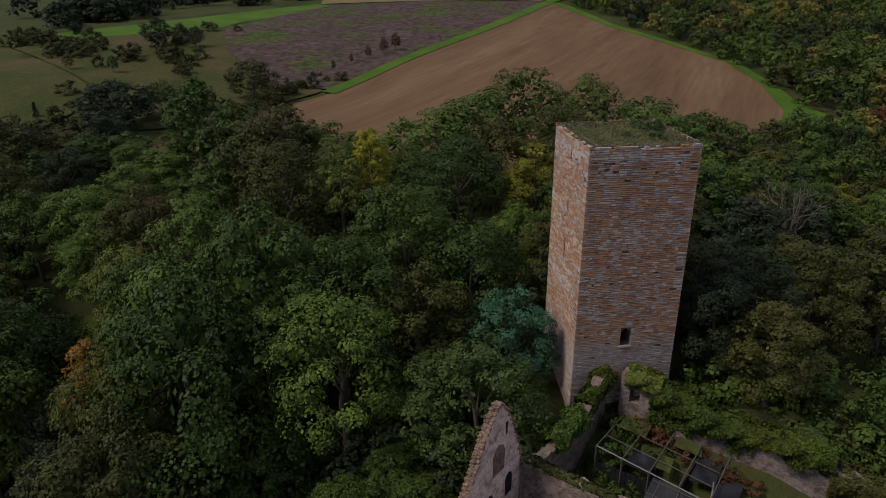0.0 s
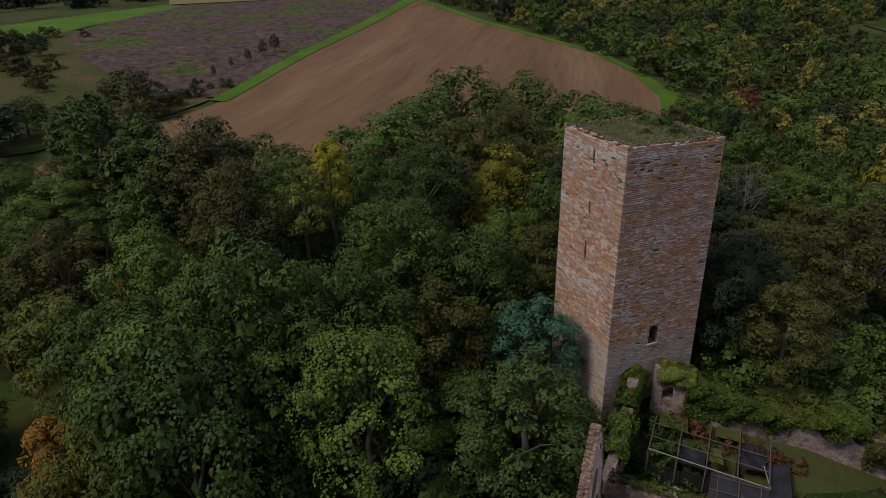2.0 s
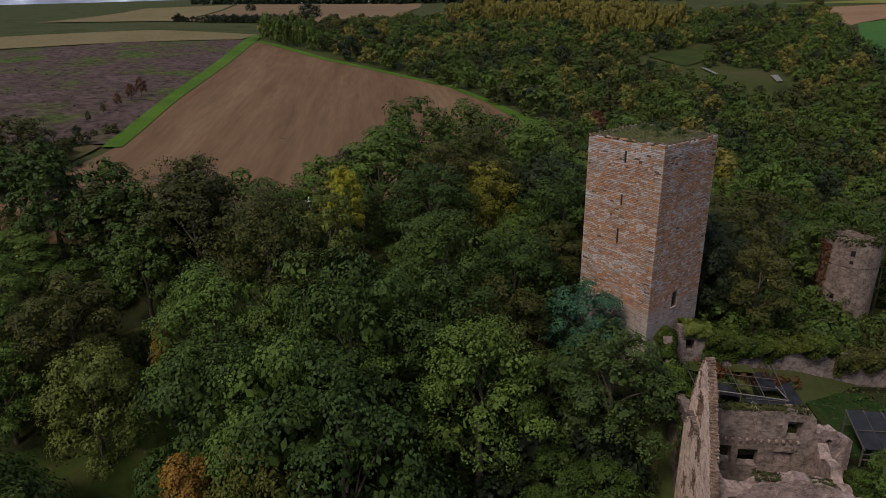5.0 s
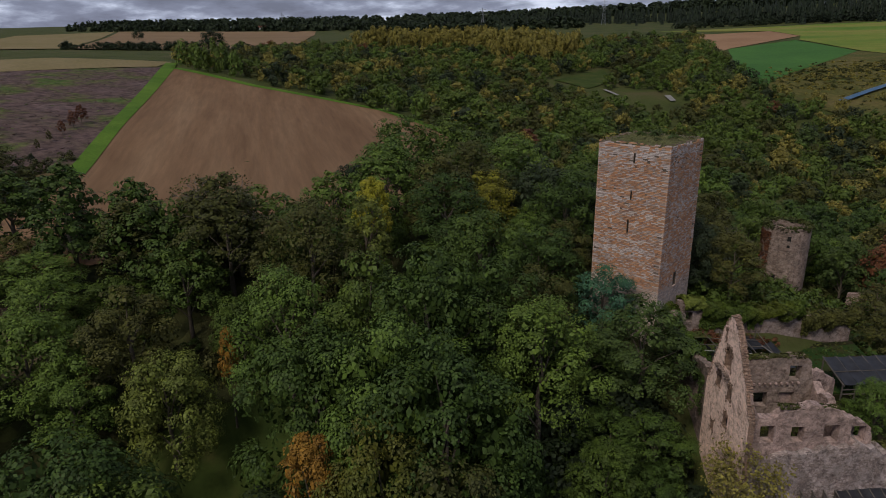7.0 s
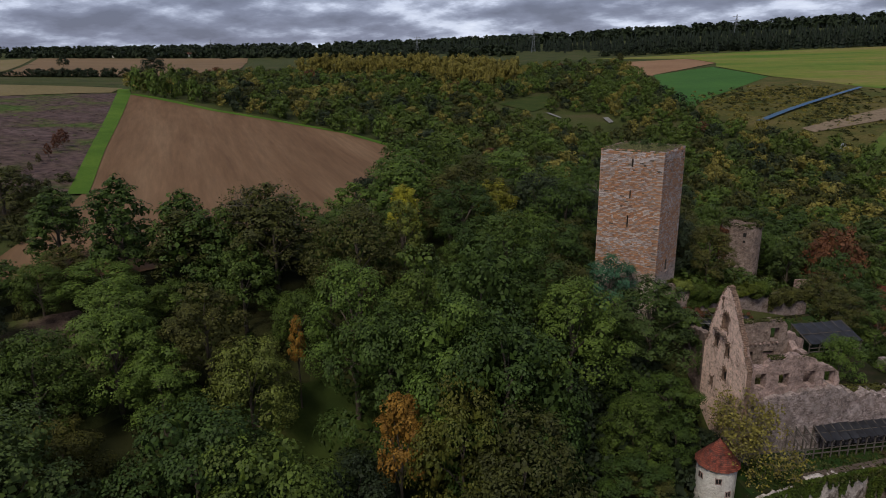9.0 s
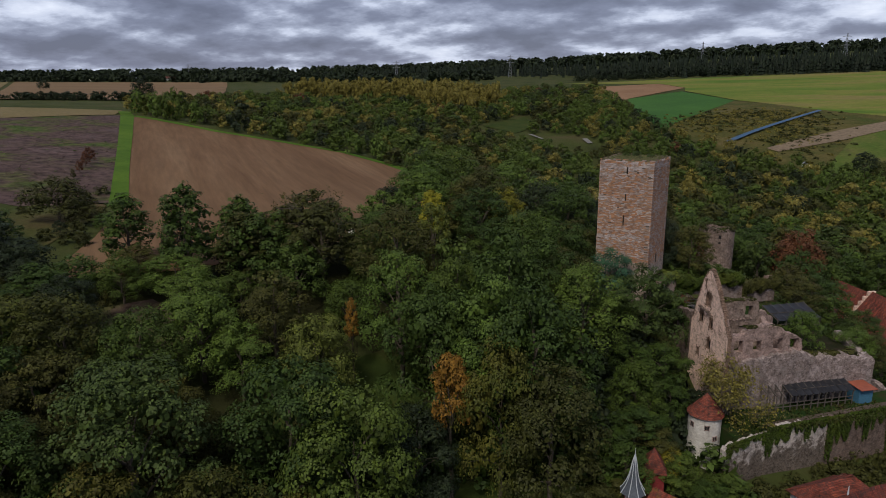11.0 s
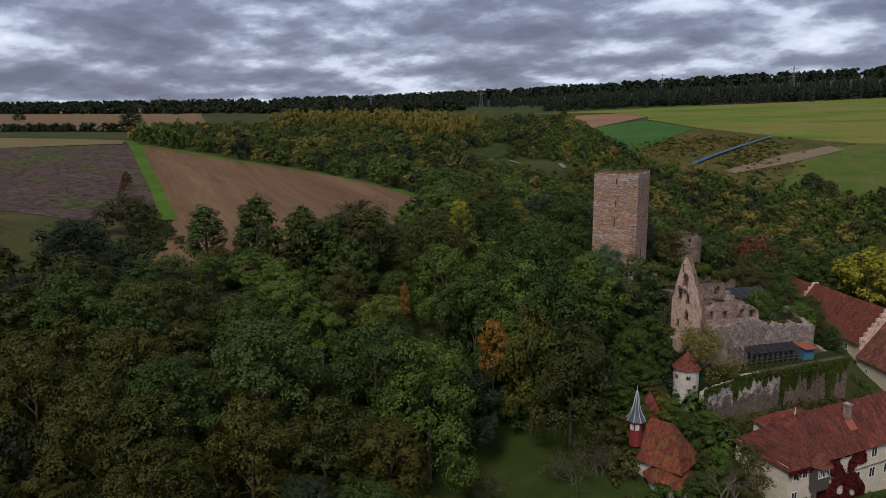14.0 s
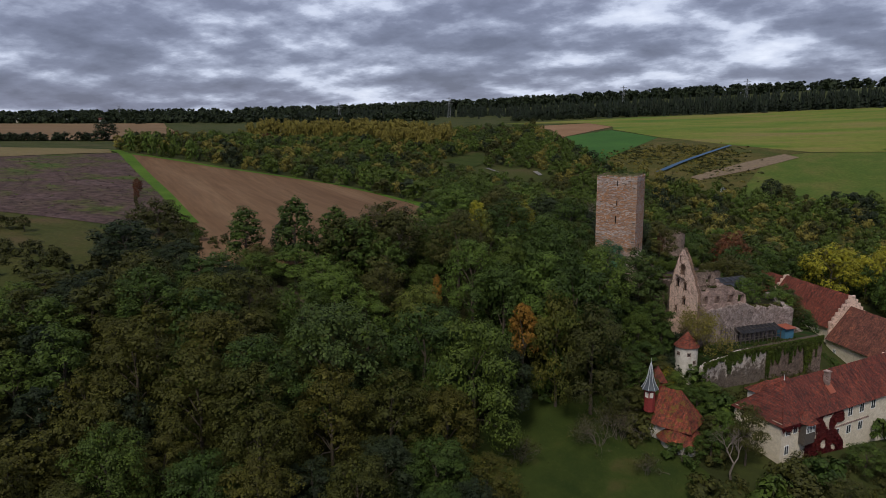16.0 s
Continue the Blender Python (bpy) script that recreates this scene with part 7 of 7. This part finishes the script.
wood_mesh("wood_edge", along(rf, [(-300, -112), (-345, -125), (-400, -110), (-430, -60)], 80, 24, 8, 13) + along(rf, [(-360, -60), (-400, -30)], 14, 8, 6, 10), LOWA, L_DARK, "dark wood beyond the green field")
wood_mesh("heath_bushes", [(a, b, c, c * 1.4) for a, b, c in zip(rf.uniform(-300, -200, 160), rf.uniform(-30, 40, 160), rf.uniform(0.5, 1.2, 160)) if inside((a, b), HEATH)], TUFTA, L_BRIGHT, "green bushes on the fallow field")

# ---- bare trees and shrubs ----


def bare_np(rng, h, spread, r0, depth=5, stems=1):
    """A leafless tree: forking, tapering branches; gives tubes and the tips."""
    pieces, tips = [], []

    def grow(p, d, ln, r, k):
        q1 = p + d * ln * 0.5 + rng.normal(size=3) * ln * 0.05
        q2 = p + d * ln + rng.normal(size=3) * ln * 0.06
        pieces.append(tube_np([p, q1, q2], [r, r * 0.85, r * 0.68], 5 if r > 0.04 else 3))
        if k == 0:
            tips.append(q2)
            return
        for _ in range(int(rng.integers(2, 4))):
            e = unit(d + rng.normal(size=3) * spread + np.array([0, 0, 0.12]))
            grow(q2 if rng.random() < 0.75 else q1, e, ln * rng.uniform(0.62, 0.86), r * 0.62, k - 1)
    for s in range(stems):
        a = rng.uniform(0, 6.28)
        lean = 0.0 if stems == 1 else 0.45
        grow(np.array([0.25 * math.cos(a) * (stems > 1), 0.25 * math.sin(a) * (stems > 1), -0.4]), unit(np.array([lean * math.cos(a), lean * math.sin(a), 1.0])), h * 0.3, r0, depth)
    return joined(pieces), np.array(tips)


def bare_tree(x, y, h, seed, label, bark, spread=0.55, stems=1, depth=5, leaves=0, leaf=None, z=None, name="bare_tree", size=0.16):
    rng = np.random.default_rng(seed)
    (v, f), tips = bare_np(rng, h, spread, 0.018 * h + 0.03 if stems == 1 else 0.006 * h + 0.012, depth, stems)
    s = h / v[:, 2].max()
    e = empty(name, pose(x, y, z_at(x, y) if z is None else z), label, "tree" if stems == 1 else "shrub")
    part("bough", mesh_np("bough", v * s, f, bark), None, e)
    if leaves:
        c = tips[rng.integers(len(tips), size=leaves)] * s + rng.normal(size=(leaves, 3)) * 0.28
        lv, lf = leaf_quads(rng, c, unit(rng.normal(size=(leaves, 3)) + np.array([0, 0, 0.5])), size)
        part("leaves", mesh_np("leaves", lv, lf, leaf), None, e, "thin autumn leaves")
    return e


bare_tree(-32.4, 0.2, 10.0, 3, "wide half-bare shrub before the palace", M_PALEBARK, 0.6, 9, 6, 5200, L_POPLAR, -8.6, "shrub")
bare_tree(-28.3, 1.9, 5.2, 4, "grey leafless shrub beside the timber shed", M_PALEBARK, 0.6, 5, 5, 0, None, -8.4, "shrub")
bare_tree(-23.4, -30.0, 9.5, 5, "pale dead tree with bare branches", M_PALEBARK, 0.5, 1, 6)
bare_tree(-42.5, -28.5, 8.5, 6, "grey leafless shrub on the lawn", M_PALEBARK, 0.55, 9, 6, 900, L_OLIVE, None, "shrub")
bare_tree(-45.5, -31.5, 7.0, 7, "grey leafless shrub on the lawn", M_PALEBARK, 0.55, 8, 6, 700, L_OLIVE, None, "shrub")
bare_tree(-36.5, -35.0, 4.5, 8, "grey leafless shrub on the lawn", M_PALEBARK, 0.6, 6, 5, 500, L_OLIVE, None, "shrub")
bare_tree(-72.5, -18.5, 16.0, 9, "dead grey tree among green crowns", M_PALEBARK, 0.4, 1, 6)
bare_tree(-101, -12.5, 17.0, 10, "half-bare tree at the field edge", M_PALEBARK, 0.45, 1, 6, 500, L_OLIVE)
bare_tree(-56.5, -44.0, 5.0, 12, "grey leafless shrub by the lawn", M_PALEBARK, 0.6, 6, 5, 600, L_OLIVE, None, "shrub")
bare_tree(-70, 48, 15, 14, "half-bare grey tree behind the keep", M_PALEBARK, 0.45, 1, 6, 300, L_OLIVE)
bare_tree(-58, 58, 13, 15, "half-bare grey tree behind the keep", M_PALEBARK, 0.45, 1, 6, 300, L_OLIVE)
log = empty("fallen_branch", pose(-33.2, -33.5, z_at(-33.2, -33.5) + 0.35), "pale fallen branch lying on the lawn", "branch")
(bv, bf), _ = bare_np(np.random.default_rng(21), 3.0, 0.5, 0.05, 3)
part("wood", mesh_np("wood", bv @ np.array([[0, 0.3, 1.0], [0, 1, -0.2], [-1, 0, 0.1]]), bf, M_PALEBARK), None, log)

# ---- trees and bushes round the houses ----
GARDEN = [(-21.6, -24.8, 11.5, L_OLIVE, 0.62), (-25.0, -23.0, 8.0, L_BRIGHT, 0.75), (-39.8, -22.2, 7.6, L_OLIVE, 0.85), (-32.2, -8.0, 5.2, L_GREEN, 1.4), (-27.0, -27.0, 6.0, L_GREEN, 1.0), (-14.5, -28.0, 5.0, L_OLIVE, 1.3), (-9.0, -24.0, 5.0, L_GREEN, 1.3), (-3.0, -16.0, 6.0, L_GREEN, 1.1),
          (3.0, -9.0, 7.0, L_GREEN, 1.0), (-7.0, -31.0, 6.0, L_OLIVE, 1.2), (-42.5, -24.5, 7.5, L_OLIVE, 1.0), (-41.5, -17.5, 8.0, L_GREEN, 1.0), (-36.0, -13.5, 6.5, L_GREEN, 1.1), (-31.0, -14.5, 6.0, L_GREEN, 1.2),
          (-27.0, -15.5, 5.0, L_GREEN, 1.2), (-41.5, -8.0, 8.0, L_GREEN, 0.9), (-37.5, -13.0, 7.0, L_YELLOW, 0.7), (-42.0, -12.0, 9.0, L_GREEN, 1.0), (-40.0, -2.5, 8.0, L_GREEN, 0.75), (-42.0, 0.5, 9.5, L_GREEN, 0.9),
          (-37.5, -0.5, 6.0, L_DARK, 1.0), (-27.5, -21.5, 5.5, L_OLIVE, 1.0), (-31.5, -29.0, 3.5, L_GREEN, 1.2), (0.5, 1.5, 5.0, L_GREEN, 1.0), (-14.0, 30.0, 9.0, L_GREEN, 0.9), (-19.0, 33.0, 9.0, L_IVY, 0.9),
          (-13.5, 40.0, 7.0, L_GREEN, 1.0), (-22.5, 44.0, 8.0, L_GREEN, 1.0), (-28.0, 40.0, 8.5, L_OLIVE, 1.0), (-17.5, 50.0, 8.0, L_GREEN, 1.0), (-27.0, 52.0, 9.0, L_GREEN, 1.0), (-24.0, 62.0, 9.0, L_GREEN, 1.0),
          (-11.0, -35.0, 5.0, L_OLIVE, 1.2), (-17.0, -35.0, 5.0, L_GREEN, 1.2), (-27.0, -37.0, 4.0, L_OLIVE, 1.2), (3.0, -20.0, 7.0, L_GREEN, 1.0), (-39.5, -26.0, 4.6, L_OLIVE, 1.1), (-26.5, -26.0, 4.6, L_OLIVE, 1.0), (-26.5, -12.0, 5.0, L_GREEN, 1.3), (-30.0, -11.0, 5.6, L_GREEN, 1.2)]
ivy_mound(rng5, (-1.5, -6.6), (4.5, -6.2), lambda t: -8.0, 1.6, 2.2, 2200, L_IVY, "dense green shrubbery behind the turret")
for x, y, h, leaf, wide in GARDEN:
    big_one = h > 5.4
    plant(CLOSEP[3 + int(abs(x * 7)) % 3] if big_one else BUSHP[int(abs(x)) % 3], x, y, h, "tree" if big_one else "shrub", "leafy garden tree by the castle houses" if big_one else "rounded green shrub by the castle houses",
          "castle garden plants", leaf, wide=wide * (1.35 if big_one else 0.75), category="tree" if big_one else "shrub")

for x, y, z, h, wide, leaf, proto, label in ((16.2, 3.0, -3.6, 8.3, 0.80, L_BRIGHT, CLOSEP[0], "dense bright green ivy-clad mound beside the ruin"), (14.4, 3.8, -2.6, 4.6, 1.0, L_IVY, CLOSEP[1], "ivy heap over broken masonry"),
                                              (26.4, 3.0, -5.0, 5.6, 1.3, L_BRIGHT, CLOSEP[2], "rounded green shrub at the wall end"), (30.0, 3.2, -7.0, 6.5, 1.0, L_OLIVE, CLOSEP[0], "olive shrub at the wall end")):
    w = PAL @ Vector((x, y, 0))
    plant(proto, w.x, w.y, h, "shrub", label, "", leaf, z, wide=wide, category="shrub")

rng6 = np.random.default_rng(33)


def scrub(poly, n, h0, h1, leaf, label, z=None):
    """Low bushes over a patch of ground."""
    xs, ys = [p[0] for p in poly], [p[1] for p in poly]
    rows = []
    while len(rows) < n:
        x, y = rng6.uniform(min(xs), max(xs)), rng6.uniform(min(ys), max(ys))
        if inside((x, y), poly):
            h = rng6.uniform(h0, h1)
            rows.append((x, y, h, h * rng6.uniform(0.7, 1.1)))
    return wood_mesh("scrub", rows, BUSHA, leaf, label, 0.3, "shrubs")


scrub([(-49, 27), (-33, 44), (-36, 66), (-44, 64), (-54, 66), (-62, 32), (-60, 27)], 110, 1.5, 4.0, L_GREEN, "green scrub behind the courtyard wall")
scrub([(-47, 30), (-30, 42), (-34, 60), (-50, 60)], 45, 1.0, 2.6, L_OLIVE, "brown-green scrub behind the courtyard wall")
scrub([(-48, 60), (-42, 60), (-41, 66), (-52, 65)], 22, 0.8, 1.8, L_RUST, "rust-coloured bracken before the broken tower")
scrub([(-42, -16), (-48, -18), (-56, -23), (-66, -31), (-68, -44), (-65, -56), (-56, -66), (-60, -70), (-72, -56), (-73, -34), (-62, -24), (-48, -14)], 110, 2.5, 6.5, L_GREEN, "green bushes along the edge of the wood")
scrub([(-58, -24), (-66, -31), (-68, -50), (-58, -66), (-62, -70), (-73, -50), (-70, -30)], 50, 2.0, 5.0, L_OLIVE, "olive bushes along the edge of the wood")
scrub([(-47, 10), (-37, 0), (-38, -10), (-46, -14), (-54, -6), (-52, 6)], 70, 2.0, 5.5, L_DARK, "dark bushes on the slope below the ruin")
scrub([(-62, 12), (-44, 4), (-38, -8), (-36, -14), (-44, -18), (-56, -16)], 90, 1.5, 4.0, L_GREEN, "green scrub on the castle slope")
scrub([(-34, -8), (-26, -4), (-8, 24), (-4, 20), (-18, -6), (-30, -12)], 170, 1.0, 3.0, L_OLIVE, "brown-green scrub below the retaining wall")
scrub([(-34, -9), (-28, -7), (-24, -14), (-34, -16)], 40, 1.2, 3.2, L_GREEN, "green scrub below the turret")
scrub([(-14, -2), (-24, -8), (-20, -11), (-2, 14), (0, 24), (-5, 26)], 90, 0.8, 2.4, L_GREEN, "green scrub between wall and manor")
scrub([(-7, 26), (-2, 24), (2, 34), (-6, 44), (-10, 40)], 34, 0.6, 1.8, L_GREEN, "green scrub by the gate path")
pc = [tuple((PAL @ Vector(q))[:2]) for q in ((1.4, 10, 0), (9, 10, 0), (6, 14, 0), (8, 20.5, 0), (2.5, 21, 0))]
scrub(pc, 40, 0.8, 2.6, L_GREEN, "green bushes inside the courtyard")
pc = [tuple((PAL @ Vector(q))[:2]) for q in ((4, 20.6, 0), (12, 20.4, 0), (15.2, 20.8, 0), (15.2, 21.6, 0), (4, 21.4, 0))]
scrub(pc, 26, 0.6, 1.8, L_RUST, "rusty weeds along the courtyard wall")
scrub([(-26, -12), (-36, -16), (-30, -20), (-24, -20)], 24, 1.2, 3.0, L_GREEN, "green scrub between the houses")
scrub([(-20, -24), (-4, -8), (6, -2), (10, -14), (-4, -36), (-26, -38)], 90, 0.8, 2.6, L_OLIVE, "weeds and shrubs below the manor")
scrub([(-33, 30), (-20, 30), (-12, 36), (-12, 46), (-24, 60), (-34, 46)], 70, 1.2, 3.6, L_GREEN, "green scrub behind the ruin")
scrub([(-50, 66), (-30, 46), (-24, 60), (-20, 80), (-34, 84), (-44, 80)], 60, 1.5, 4.0, L_OLIVE, "scrub round the broken tower")

# grass blades over the lawns and the courtyard
n = 5000
lx, ly = rng6.uniform(-68, -24, n), rng6.uniform(-60, -18, n)
lm = inside_np(lx, ly, [(-47, -19), (-55, -24), (-66, -33), (-63, -50), (-52, -60), (-34, -48), (-25, -32), (-33, -25)])
tufts("lawn_grass", rng6, np.stack([lx[lm], ly[lm], height(lx[lm], ly[lm]) + 0.3], -1), 0.11, L_GRASS, "long grass on the lawn")
cxy = [PAL @ Vector((rng6.uniform(1.2, 26), rng6.uniform(9.4, 22.5), -0.8)) for _ in range(1800)]
tufts("court_grass", rng6, np.array([v[:] for v in cxy]), 0.2, L_GRASS, "rough grass in the courtyard")
cxy = [PAL @ Vector((rng6.uniform(0, 25), rng6.uniform(-8.4, -3), -8.2)) for _ in range(1500)]
tufts("terrace_grass", rng6, np.array([v[:] for v in cxy]), 0.18, L_GRASS, "rough grass on the terrace")
cxy = [PAL @ Vector((rng6.uniform(1, 14), rng6.uniform(1, 8), -2.3)) for _ in range(1100)]
tufts("ruin_weeds", rng6, np.array([v[:] for v in cxy]), 0.24, L_GRASS, "weeds on the rubble inside the ruin")

# low wall by the broken tower
lw = empty("low_wall", pose(-38, 66, -6, 0, 0, -8), "low ruined wall with a small window", "wall")
part("masonry", slab([(0, -3), (8, -3), (8, 1.6), (6.5, 2.1), (4, 1.9), (2, 2.2), (0, 1.7)], [hole(4.6, 5.4, 0.2, 1.1)], 0.7, Matrix()), M_RUIN, lw)

# white hut and small marks in the valley
wh = empty("field_hut", pose(-52, 286, z_at(-52, 286), 0, 0, 20), "small white field hut with a pitched roof", "hut")
bm = bmesh.new()
box(bm, -1.6, 1.6, -1.2, 1.2, -0.5, 2.4, None, 0.03)
part("body", bm, M_WHITE, wh)
bm = slab([(-1.9, 2.35), (1.9, 2.35), (0, 3.3)], [], 2.8, pose(0, -1.4, 0))
part("roof", bm, M_STEEL, wh)
ld = empty("feed_bin", pose(-110, 6, z_at(-110, 6) + 0.4), "white field bin at the plough's edge", "bin")
bm = bmesh.new()
bmesh.ops.create_cone(bm, cap_ends=True, segments=14, radius1=0.7, radius2=0.55, depth=1.5, matrix=pose(0, 0, 0.8))
part("body", bm, M_WHITE, ld)


def pylon(x, y, h, spin):
    """A lattice mast with three arms."""
    th = empty("pylon", pose(x, y, z_at(x, y), 0, 0, spin), "grey lattice power pylon on the far hill", "pylon", "power pylons")
    for sx in (-1, 1):
        for sy in (-1, 1):
            v, f = tube_np([(sx * 2.6, sy * 2.6, -1), (sx * 1.0, sy * 1.0, h * 0.62), (sx * 0.25, sy * 0.25, h)], [0.22, 0.18, 0.12], 4)
            part("leg", mesh_np("leg", v, f, M_STEEL), None, th)
    for k in range(8):
        t0, t1 = k / 8, (k + 1) / 8
        w0, w1 = (2.6 - 2.3 * t0), (2.6 - 2.3 * t1)
        pcs = []
        for s in (-1, 1):
            pcs.append(tube_np([(-w0, s * w0, h * t0), (w1, s * w1, h * t1)], [0.1, 0.1], 3))
            pcs.append(tube_np([(w0, s * w0, h * t0), (-w1, s * w1, h * t1)], [0.1, 0.1], 3))
        v, f = joined(pcs)
        part("brace", mesh_np("brace", v, f, M_STEEL), None, th)
    for t, w in ((0.66, 6.0), (0.79, 7.5), (0.91, 5.0)):
        pcs = [tube_np([(-w, 0, h * t), (0, 0, h * t + 1.0), (w, 0, h * t)], [0.12, 0.2, 0.12], 4), tube_np([(-w, 0, h * t), (w, 0, h * t)], [0.12, 0.12], 4)]
        v, f = joined(pcs)
        part("arm", mesh_np("arm", v, f, M_STEEL), None, th)
    return th


for x, y, h in ((-470, 742, 30), (-665, 735, 30), (-235, 830, 36), (-73, 800, 38), (-1500, 960, 34)):
    pylon(x, y, h, 30)


# far village on the plain
for k, (x, y, w) in enumerate(((-1500, 700, 26), (-1540, 640, 18), (-1440, 745, 40), (-1380, 800, 34), (-1620, 590, 30))):
    house("far_house", pose(x, y, z_at(x, y), 0, 0, 25 + 20 * k), w, 6.0, -2, 5, 9, M_PLASTER, M_ROOF2 if k % 2 else M_STEEL, "far pale building on the plain")

# ---- blocks of the keep, one by one ----
for v, m in SINGLES:
    ob = new("block", mesh_np("block", v @ m[:3, :3].T + m[:3, 3], STONE_F, M_TOWER1, False))
    ob.parent = keep
